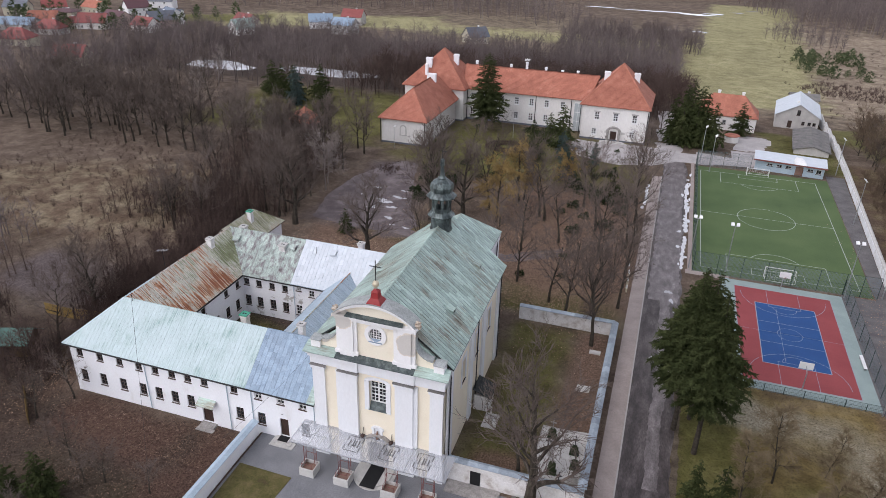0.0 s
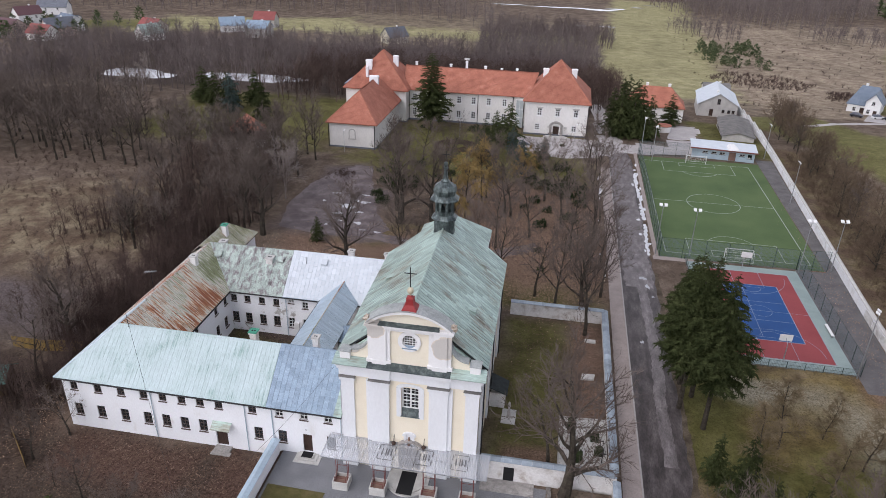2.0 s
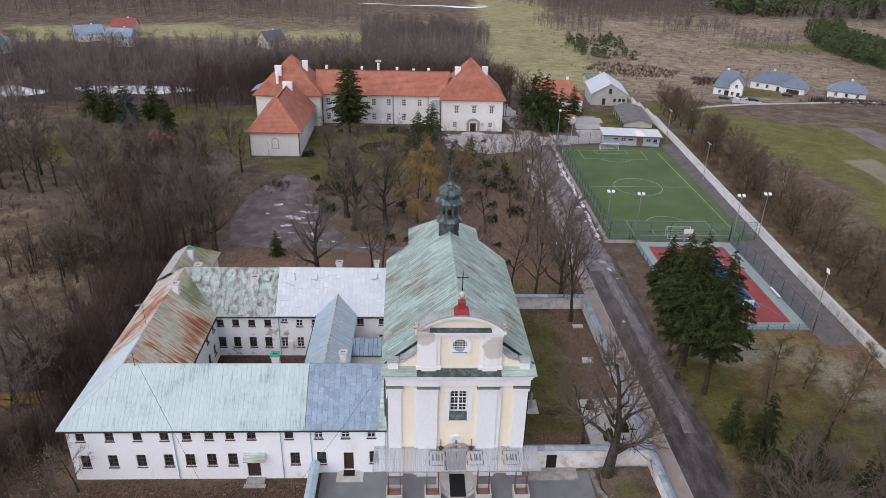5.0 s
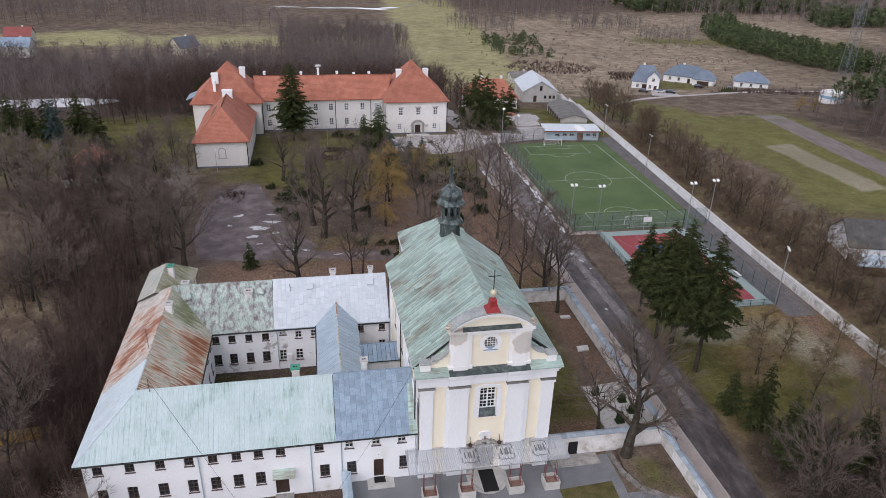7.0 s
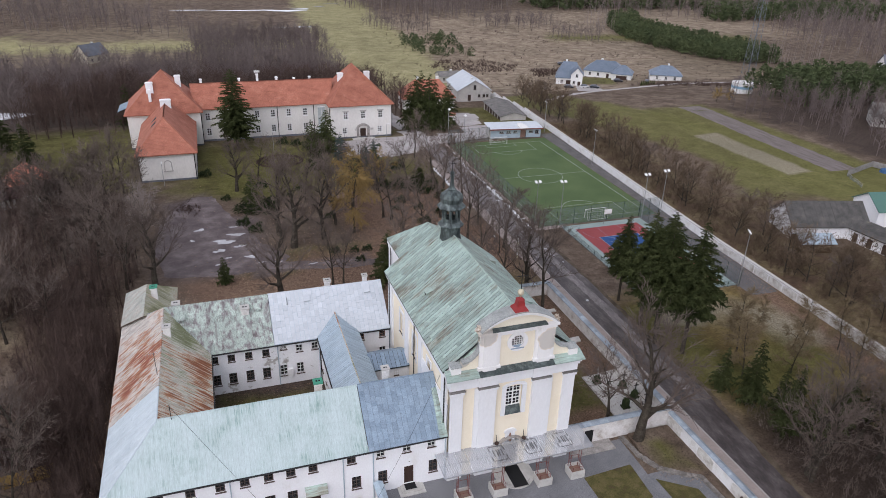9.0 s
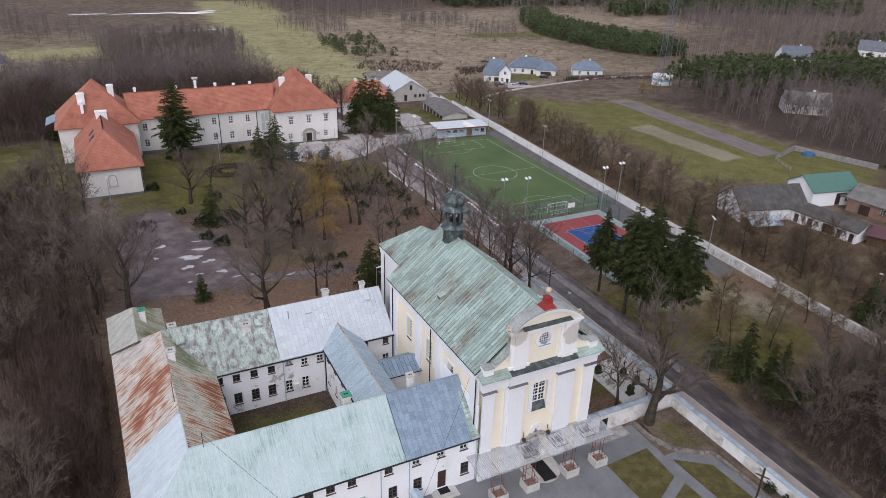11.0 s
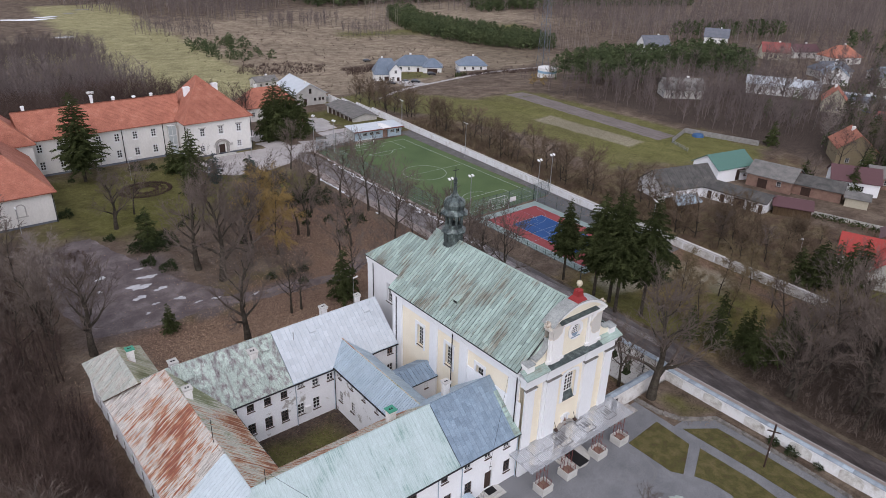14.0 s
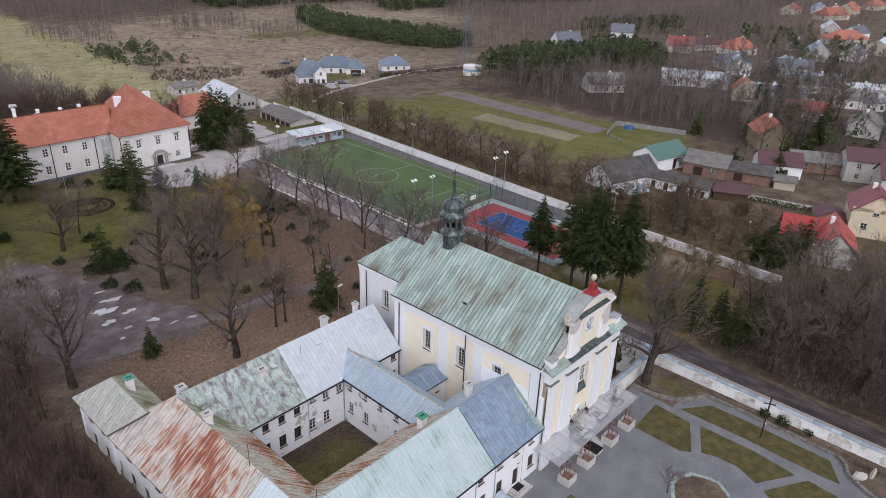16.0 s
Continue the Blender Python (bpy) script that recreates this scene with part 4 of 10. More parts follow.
M_WALLWHITE = mat("patched_white_wall", [(0.3, (0.5, 0.47, 0.44)), (0.38, (0.68, 0.67, 0.66)), (0.5, (0.78, 0.78, 0.79)), (0.8, (0.82, 0.83, 0.85))], 0.6, 6, 0.95, bump=0.3, fine_amount=0.14)
long_wall("cemetery_wall_front", (-17.2, 57.2), (-1.9, 57.2), -1.0, 2.05, 0.5, "weathered white plastered wall with slate coping", 0.5)
long_wall("cemetery_wall_back", (-17.0, 92.6), (-2.4, 92.6), -0.2, 2.3, 0.5, "weathered white plastered wall with slate coping", 0.5)
long_wall("cemetery_wall_east", (-2.2, 57.5), (-2.35, 92.8), -0.2, 2.2, 0.5, "weathered white plastered wall with slate coping", 0.5)
lane_wall = long_wall("forecourt_wall", (-1.7, 10), (-1.9, 56.9), -1.9, 1.45, 0.6, "weathered white wall along the lane with slate coping", 0.45, M_WALLWHITE)
blind_arches(lane_wall, (-1.7, 10), (-1.9, 56.9), -1.4, 1.25, 0.3, 3.1, M_WALLSTAIN, 2)
long_wall("garden_wall", (-41.5, 20), (-41.6, 56.1), -2.6, 1.1, 0.5, "white wall with pale tin coping beside the forecourt", 0.55, M_WHITE, cop_mat=M_TIN_LIGHTBLUE)
for q0, q1 in (((38.3, 52.0), (39.9, 104)), ((39.9, 104), (44.4, 185)), ((44.4, 185), (44.9, 197)), ((44.9, 197), (45.6, 208)), ((45.6, 208), (46.3, 219)), ((46.3, 219), (47.0, 230)), ((47.0, 230), (47.8, 241)), ((47.8, 241), (48.8, 256))):
    edge_wall = long_wall("boundary_wall", q0, q1, level(*q1) - 0.4, level(*q0) + 1.8, 0.45, "long white plastered boundary wall", 0.35, M_WALLWHITE if q0[1] < 100 else M_WHITE, cop_mat=M_CONCRETE, seg=1.75)
    blind_arches(edge_wall, q0, q1, level(*q1) + 0.1, level(*q0) + 1.55, 0.225, 3.6, M_WALLSTAIN if q0[1] < 100 else M_WALLWHITE)
hang("gate_opening", Geo().box(-14.5, 56.9, -0.75, -13.3, 56.945, 1.2).mesh("gate_door", M_BLACK))
tagged(bpy.data.objects["gate_opening"], "dark iron gate in the cemetery wall", "gate", kind="structure")


# ---- church ----
CX, FY = -25.4, 56.25
church = thing("church", "cream and white baroque church with green copper roof", "church", (CX, 66, 0))
rng = random.Random(11)


def fx(x):
    return CX + x


def nv(x, y, z=0.0):
    """Nave coordinates: the nave stands at a small angle to its front."""
    c, s = math.cos(radians(1.0)), math.sin(radians(1.0))
    return (CX + x * c - (y - 57) * s, 57 + x * s + (y - 57) * c, z)


front_win = (7.7 + 0.1, 8.1, 2.0, 3.0)
front_hole = (7.7 + 0.1, 7.15, 2.0, 3.95)
portal = (7.7, -0.85, 2.6, 3.3)
g = wall_geo(Geo(), (fx(-7.7), FY), (fx(7.7), FY), -1.0, 13.3, 0.9, [front_hole, portal])
g.ob("front_wall", M_YELLOW, church, "cream plastered front")
ww = window(church, (fx(-7.7), FY), (fx(7.7), FY), front_win, 2, 3, M_FRAME_W, 0.35, False, bar=0.17, edge=0.17)
bars = Geo()
for i in range(2):
    x = 0.1 + (i - 0.5) * 0.92
    bars.box(fx(x - 0.03), FY + 0.36, 8.2, fx(x + 0.03), FY + 0.4, 11.0)
for j in range(3):
    z = 8.1 + 0.17 + 0.387 + j * 0.944
    bars.box(fx(-0.8), FY + 0.365, z - 0.03, fx(1.0), FY + 0.405, z + 0.03)
bars.ob("glazing_bars", M_FRAME_W, ww)
Geo().prism([(fx(-1.0), FY - 0.12, 7.12), (fx(1.2), FY - 0.12, 7.12), (fx(1.09), FY + 0.38, 8.12), (fx(-0.89), FY + 0.38, 8.12)], (0, 0.12, -0.1)).ob("sill", M_COPPER_DARK, church, "sloping grey tin window sill")
g = Geo()
for a, b in ((-1.45, -0.9), (1.1, 1.65)):
    g.box(fx(a), FY - 0.09, 7.05, fx(b), FY + 0.01, 11.0)
arch = arc(0.1, 10.7, 1.02, 0, 180, 12)
arch2 = arc(0.1, 10.75, 1.55, 180, 0, 12)
for i in range(12):
    (xa, za), (xb, zb) = arch[i], arch[i + 1]
    (xc, zc), (xd, zd) = arch2[12 - i], arch2[11 - i]
    q = lambda x, z: (fx(x), FY - 0.09, 10.95 + (z - 10.7) * 0.36 + (0.12 if (x, z) in arch2 else 0))
    g.prism([q(xa, za), q(xb, zb), q(xd, zd), q(xc, zc)], (0, 0.1, 0))
g.ob("window_surround", M_STUCCO, church, weld=True)
hang("door", Geo().box(fx(-1.3), FY + 0.5, -0.85, fx(1.3), FY + 0.6, 2.45).mesh("door", M_DOOR), church, "dark wooden church door")

for a, b, d in ((-7.75, -6.25, 0.22), (-4.35, -2.25, 0.35), (2.25, 4.35, 0.35), (6.25, 7.75, 0.22)):
    p = Geo().box(fx(a), FY - d, -1.0, fx(b), FY + 0.01, 11.7)
    p.box(fx(a - 0.16), FY - d - 0.16, -1.0, fx(b + 0.16), FY + 0.01, 2.0).box(fx(a - 0.08), FY - d - 0.08, 2.0, fx(b + 0.08), FY + 0.01, 2.35)
    if d > 0.3:
        p.box(fx(a + (1.6 if a > 0 else -0.5)), FY - 0.2, -1.0, fx(b + (0.5 if a > 0 else -1.6)), FY + 0.01, 11.7)
    p.box(fx(a - 0.12), FY - d - 0.14, 11.35, fx(b + 0.12), FY + 0.01, 11.75)
    pil = p.ob("pilaster", M_STUCCO, church)
    Geo().prism([(fx(a - 0.22), FY - d - 0.24, 11.77), (fx(b + 0.22), FY - d - 0.24, 11.77), (fx(b + 0.22), FY, 11.86), (fx(a - 0.22), FY, 11.86)], (0, 0, 0.05)).ob("flashing", M_ETERNIT, pil, "dark tin flashing")

g = Geo()
for a, b, d in ((-7.9, 7.9, 0.3), (-4.5, -2.1, 0.45), (2.1, 4.5, 0.45)):
    g.box(fx(a), FY - d, 12.05, fx(b), FY + 0.6, 13.0)
g.box(fx(-8.05), FY - 0.5, 13.0, fx(8.05), FY + 0.6, 13.35).box(fx(-8.2), FY - 0.62, 13.35, fx(8.2), FY + 0.6, 13.62).box(fx(-4.7), FY - 0.75, 13.2, fx(-1.95), FY, 13.6).box(fx(1.95), FY - 0.75, 13.2, fx(4.7), FY, 13.6)
g.ob("cornice", M_STUCCO, church)
Geo().prism([(fx(-8.4), FY - 0.85, 13.66), (fx(8.4), FY - 0.85, 13.66), (fx(8.3), FY + 0.55, 14.3), (fx(-8.3), FY + 0.55, 14.3)], (0, 0, 0.08)).ob("cornice_roof", M_COPPER_DARK, church, "dark green copper cornice covering")
for s in (-1, 1):
    Geo().prism([(fx(s * 8.45), FY - 0.9, 13.7), (fx(s * 4.6), FY - 0.9, 13.7), (fx(s * 4.6), FY + 0.4, 14.3), (fx(s * 8.35), FY + 0.5, 14.35)][::s], (0, 0, 0.1)).ob("cornice_cap", M_COPPER, church)

# upper storey of the front
g = wall_geo(Geo(), (fx(-4.4), FY + 0.05), (fx(4.4), FY + 0.05), 14.0, 19.2, 0.8, [(4.4, 16.32, 1.7, 1.7)])
g.ob("upper_wall", M_CREAM_DAMP, church)
ring = Geo()
k = 24
for i in range(k):
    a0, a1 = 6.2832 * i / k, 6.2832 * (i + 1) / k
    for r0, r1, y0, y1 in ((0.8, 1.25, FY - 0.08, FY + 0.06),):
        q = [(r0, a0), (r0, a1), (r1, a1), (r1, a0)]
        ring.prism([(fx(r * math.cos(a)), y0, 17.17 + 1.0 * r * math.sin(a)) for r, a in q], (0, y1 - y0, 0))
ring.ob("roundel_surround", M_WHITE_DAMP, church, weld=True)
rw = Geo()
for i in range(k):
    a0, a1 = 6.2832 * i / k, 6.2832 * (i + 1) / k
    rw.prism([(fx(r * math.cos(a)), FY + 0.18, 17.17 + r * math.sin(a)) for r, a in ((0.74, a0), (0.74, a1), (0.86, a1), (0.86, a0))], (0, 0.08, 0))
rnd_win = rw.ob("round_window", M_FRAME_W, church, "round window with white glazing bars", weld=True)
for i in range(-2, 3):
    h = math.sqrt(max(0.05, 0.8 ** 2 - (i * 0.3) ** 2))
    Geo().box(fx(i * 0.3 - 0.035), FY + 0.2, 17.17 - h, fx(i * 0.3 + 0.035), FY + 0.25, 17.17 + h).ob("glazing_bar", M_FRAME_W, rnd_win)
    Geo().box(fx(-h), FY + 0.19, 17.17 + i * 0.3 - 0.03, fx(h), FY + 0.24, 17.17 + i * 0.3 + 0.03).ob("glazing_bar", M_FRAME_W, rnd_win)
Geo().box(fx(-0.85), FY + 0.26, 16.32, fx(0.85), FY + 0.28, 18.02).ob("pane", M_GLASS, rnd_win)
Geo().prism([(fx(-0.8), FY - 0.1, 16.35), (fx(0.8), FY - 0.1, 16.35), (fx(0.7), FY + 0.2, 16.6), (fx(-0.7), FY + 0.2, 16.6)], (0, 0, -0.12)).ob("sill", M_TIN_BLUE, rnd_win)
for s in (-1, 1):
    p = Geo()
    for a, b, d in ((2.1, 4.55, 0.15), (2.5, 4.1, 0.3)):
        x0, x1 = sorted((s * a, s * b))
        p.box(fx(x0), FY - d, 14.0, fx(x1), FY + 0.1, 18.5)
    x0, x1 = sorted((s * 1.9, s * 4.8))
    p.box(fx(x0 + 0.1), FY - 0.33, 14.2, fx(x1 - 0.1), FY + 0.1, 14.55)
    p.ob("upper_pilaster", M_WHITE_DAMP, church)
    # scroll wing
    pts = [(4.3, 14.2), (7.6, 14.2), (7.6, 14.9), (6.5, 14.9), (6.4, 15.2)] + [(6.4 - 2.0 * math.sin(radians(q)), 15.2 + 2.0 * (1 - math.cos(radians(q)))) for q in range(15, 91, 15)] + [(4.3, 17.2)]
    pts = [(fx(s * x), FY + 0.2, z) for x, z in (pts if s > 0 else pts[::-1])]
    Geo().prism(pts, (0, 0.6, 0)).ob("scroll_wing", M_CREAM_DAMP, church)
    edge = [(6.4, 15.2)] + [(6.4 - 2.0 * math.sin(radians(q)), 15.2 + 2.0 * (1 - math.cos(radians(q)))) for q in range(15, 91, 15)]
    g = Geo()
    for (xa, za), (xb, zb) in zip(edge, edge[1:]):
        g.prism([(fx(s * xa), FY + 0.0, za), (fx(s * xb), FY + 0.0, zb), (fx(s * xb), FY + 0.0, zb + 0.22), (fx(s * xa), FY + 0.0, za + 0.22)][::s], (0, 0.95, 0))
    g.ob("scroll_coping", M_TIN_GREY, church, weld=True)
    x0, x1 = sorted((s * 6.6, s * 7.72))
    Geo().box(fx(x0), FY - 0.15, 14.0, fx(x1), FY + 0.95, 15.0).ob("corner_post", M_WHITE_DAMP, church)
    Geo().prism([(fx(x0 - 0.08), FY - 0.23, 15.0), (fx(x1 + 0.08), FY - 0.23, 15.0), (fx(x1 + 0.08), FY + 1.0, 15.12), (fx(x0 - 0.08), FY + 1.0, 15.12)], (0, 0, 0.08)).ob("corner_post_cap", M_TIN_GREY, church)
    # broken carved vase beside the arch
    rr = random.Random(60 + s)
    vase = Geo().lathe((fx(s * 4.66), FY + 0.25, 19.1), [(0.42, 0), (0.3, 0.14), (0.4, 0.3), (0.22, 0.46), (0.26, 0.56), (0.05, 0.62)], 7)
    vase.v = [(x + rr.uniform(-0.12, 0.12), y + rr.uniform(-0.12, 0.12), z + rr.uniform(-0.09, 0.12)) for x, y, z in vase.v]
    vase.ob("vase_stump", M_BROKEN_STONE, church, "broken beige stone vase stump")
g = Geo().box(fx(-4.6), FY - 0.35, 18.5, fx(4.6), FY + 0.7, 18.85).box(fx(-4.8), FY - 0.55, 18.85, fx(4.8), FY + 0.7, 19.12)
g.ob("upper_cornice", M_WHITE_DAMP, church)
Geo().prism([(fx(-3.3), FY - 0.62, 19.14), (fx(3.3), FY - 0.62, 19.14), (fx(3.2), FY - 0.05, 19.34), (fx(-3.2), FY - 0.05, 19.34)], (0, 0, 0.06)).ob("cornice_flashing", M_COPPER_DARK, church)
R = 6.6
top = [(x / 10, 14.55 + math.sqrt(R * R - (x / 10) ** 2)) for x in range(-46, 47, 4)]
Geo().prism([(fx(x), FY, z - 0.35) for x, z in top] + [(fx(4.6), FY, 19.1), (fx(-4.6), FY, 19.1)], (0, 0.8, 0)).ob("tympanum", M_CREAM_DAMP, church)
g = Geo()
gc = Geo()
for (xa, za), (xb, zb) in zip(top, top[1:]):
    g.prism([(fx(xa), FY - 0.5, za - 0.4), (fx(xb), FY - 0.5, zb - 0.4), (fx(xb), FY - 0.5, zb - 0.04), (fx(xa), FY - 0.5, za - 0.04)], (0, 1.4, 0))
    gc.prism([(fx(xa), FY - 0.6, za - 0.04), (fx(xb), FY - 0.6, zb - 0.04), (fx(xb), FY - 0.6, zb + 0.04), (fx(xa), FY - 0.6, za + 0.04)], (0, 1.9, 0))
g.ob("arch_cornice", M_WHITE_DAMP, church, weld=True)
gc.ob("arch_roof", M_TIN_GREY, church, "grey tin covering of the curved pediment", weld=True)
Geo().lathe((fx(0.03), FY + 0.3, 21.1), [(1.15, 0), (1.0, 0.25), (0.62, 0.6), (0.5, 1.25), (0.58, 1.3), (0.15, 1.55)], 4, radians(45)).ob("pedestal", M_REDTIN, church, "red painted tin pedestal")
Geo().lathe((fx(0.03), FY + 0.3, 22.6), [(0.08, 0), (0.1, 0.22), (0.28, 0.36), (0.37, 0.62), (0.28, 0.9), (0.06, 1.02)], 12).ob("ball", M_GOLD, church, smooth=True)
Geo().rod((fx(0.03), FY + 0.3, 23.5), (fx(0.03), FY + 0.3, 25.9), 0.05).rod((fx(-0.62), FY + 0.3, 25.2), (fx(0.68), FY + 0.3, 25.2), 0.05).ob("cross", M_DARKMETAL, church, "dark iron cross")
# niche over the entrance
g = Geo().box(fx(-0.62), FY - 0.14, 3.0, fx(-0.36), FY + 0.0, 4.5).box(fx(0.36), FY - 0.14, 3.0, fx(0.62), FY + 0.0, 4.5).box(fx(-0.8), FY - 0.2, 2.9, fx(0.8), FY + 0.0, 3.15).box(fx(-0.4), FY - 0.03, 3.1, fx(0.4), FY + 0.0, 4.6)
for i in range(8):
    a0, a1 = radians(180 * i / 8), radians(180 * (i + 1) / 8)
    g.prism([(fx(0.45 * math.cos(a0)), FY - 0.2, 4.45 + 0.3 * math.sin(a0)), (fx(0.45 * math.cos(a1)), FY - 0.2, 4.45 + 0.3 * math.sin(a1)), (fx(0.8 * math.cos(a1)), FY - 0.2, 4.45 + 0.55 * math.sin(a1)), (fx(0.8 * math.cos(a0)), FY - 0.2, 4.45 + 0.55 * math.sin(a0))], (0, 0.2, 0))
g.ob("niche", M_STUCCO, church, "white arched niche")
tagged(Geo().lathe((fx(0), FY - 0.16, 3.15), [(0.17, 0), (0.16, 0.4), (0.13, 0.8), (0.09, 0.95), (0.09, 1.1), (0.03, 1.18)], 8).ob("statue", M_BRICK, smooth=True), "small reddish statue standing in the niche", "statue")
hood = Geo()
for i in range(10):
    q0, q1 = radians(40 + 10 * i), radians(50 + 10 * i)
    hood.prism([(fx(0.1 + r * math.cos(q)), FY - 0.45, 1.95 + r * math.sin(q)) for r, q in ((1.72, q0), (1.92, q0), (1.92, q1), (1.72, q1))], (0, 0.45, 0))
hood.ob("portal_arch", M_STONE, church, "grey curved hood over the portal", weld=True)
for s in (-1, 1):
    lamp = thing("wall_lantern", "dark metal lantern on a curved bracket beside the niche", "lantern", (fx(s * 1.75), FY - 0.35, 2.6))
    Geo().lathe((fx(s * 1.75), FY - 0.35, 2.75), [(0.14, 0), (0.22, 0.1), (0.24, 0.55), (0.3, 0.6), (0.08, 0.85)], 6).ob("body", M_DOOR, lamp)
    Geo().rod((fx(s * 1.75), FY - 0.3, 3.55), (fx(s * 1.75), FY, 4.3), 0.035).rod((fx(s * 1.75), FY - 0.3, 2.9), (fx(s * 1.75), FY + 0.0, 3.2), 0.04).ob("bracket", M_DARKMETAL, lamp)

# nave and chancel
def nave_wall(name, side):
    """One long wall of the nave, with its windows, pilasters, cornice and drainpipes."""
    ys = (63.95, 69.85, 75.85)
    if side < 0:
        a, b = nv(-7.75, 82.0)[:2], nv(-7.75, 57.1)[:2]
        us = [82.0 - y for y in ys]
    else:
        a, b = nv(7.75, 57.1)[:2], nv(7.75, 82.0)[:2]
        us = [y - 57.1 for y in ys]
    holes = [(u, 7.8, 1.4, 3.1) for u in us]
    wall = wall_geo(Geo(), a, b, -1.2, 14.0, 0.9, holes).ob(name, M_YELLOW, church)
    for h in holes:
        window(church, a, b, h, 3, 6, M_FRAME_W, 0.4, True, M_FRAME)
    c = Geo()
    for y0, y1 in ((57.2, 58.9), (66.2, 67.6), (72.1, 73.6), (79.8, 81.9)):
        q = [nv(side * 7.7, y0), nv(side * 8.0, y0), nv(side * 8.0, y1), nv(side * 7.7, y1)]
        Geo().prism([(x, y, -1.1) for x, y, _ in (q if side > 0 else q[::-1])], (0, 0, 14.0)).ob("pilaster", M_STUCCO, church)
    for x1, z0, z1 in ((7.95, 12.4, 13.2), (8.15, 13.2, 13.6), (8.3, 13.6, 13.95)):
        q = [nv(side * 7.5, 57.1), nv(side * x1, 57.1), nv(side * x1, 82.1), nv(side * 7.5, 82.1)]
        c.prism([(x, y, z0) for x, y, _ in (q if side > 0 else q[::-1])], (0, 0, z1 - z0))
    c.ob("eave_cornice", M_STUCCO, church)
    for y in ys:
        g = Geo()
        for q0, q1, z0, z1 in ((y - 1.05, y - 0.7, 7.3, 11.0), (y + 0.7, y + 1.05, 7.3, 11.0), (y - 1.05, y + 1.05, 10.9, 11.35)):
            q = [nv(side * 7.7, q0), nv(side * 7.83, q0), nv(side * 7.83, q1), nv(side * 7.7, q1)]
            g.prism([(x, yy, z0) for x, yy, _ in (q if side > 0 else q[::-1])], (0, 0, z1 - z0))
        g.ob("window_surround", M_STUCCO, church)
    for y in (57.4, 68.9, 80.9):
        x, yy, _ = nv(side * 8.12, y)
        Geo().rod((x, yy, -1.0), (x, yy, 13.3), 0.075).ob("drainpipe", M_DARKMETAL, church)


nave_wall("nave_wall", -1)
nave_wall("nave_wall", 1)
Geo().prism([nv(-7.9, 57.16, 13.9), nv(7.9, 57.16, 13.9), nv(0, 57.16, 20.5)], (0, 0.25, 0)).ob("front_gable", M_COPPER, church, "green copper cladding behind the front")
g = Geo()
p = [nv(-7.75, 82.0), nv(7.75, 82.0), nv(7.75, 82.0, 14.0), nv(0, 82.0, 20.4), nv(-7.75, 82.0, 14.0)]
g.prism(p, (0, -0.6, 0)).ob("end_gable", M_STUCCO, church)
for a, b, holes in (((-4.9, 92.4), (-4.9, 82), [(5.4, 8.4, 1.4, 3.0)]), ((4.9, 82), (4.9, 92.4), [(3.2, 9.4, 1.4, 3.0)]), ((4.9, 92.4), (-4.9, 92.4), [])):
    a2, b2 = nv(*a)[:2], nv(*b)[:2]
    wall_geo(Geo(), a2, b2, -0.4, 14.0, 0.8, holes).ob("chancel_wall", M_STUCCO, church)
    for h in holes:
        window(church, a2, b2, h, 3, 5, M_FRAME_W, 0.4, True, M_FRAME)

for sx in (-1, 1):
    for y0, y1 in ((82.4, 83.6), (91.2, 92.5)):
        q = [nv(sx * 4.85, y0), nv(sx * 5.02, y0), nv(sx * 5.02, y1), nv(sx * 4.85, y1)]
        Geo().prism([(x, y, -0.4) for x, y, _ in (q if sx > 0 else q[::-1])], (0, 0, 13.4)).ob("pilaster", M_STUCCO, church)
    for x1, z0, z1 in ((5.1, 12.9, 13.5), (5.22, 13.5, 14.0)):
        q = [nv(sx * 4.8, 82.2), nv(sx * x1, 82.2), nv(sx * x1, 92.55), nv(sx * 4.8, 92.55)]
        Geo().prism([(x, y, z0) for x, y, _ in (q if sx > 0 else q[::-1])], (0, 0, z1 - z0)).ob("eave_cornice", M_STUCCO, church)
    x, yy, _ = nv(sx * 5.12, 90.9)
    Geo().rod((x, yy, -0.6), (x, yy, 13.4), 0.075).ob("drainpipe", M_DARKMETAL, church)
ZE, ZR = 14.05, 20.75
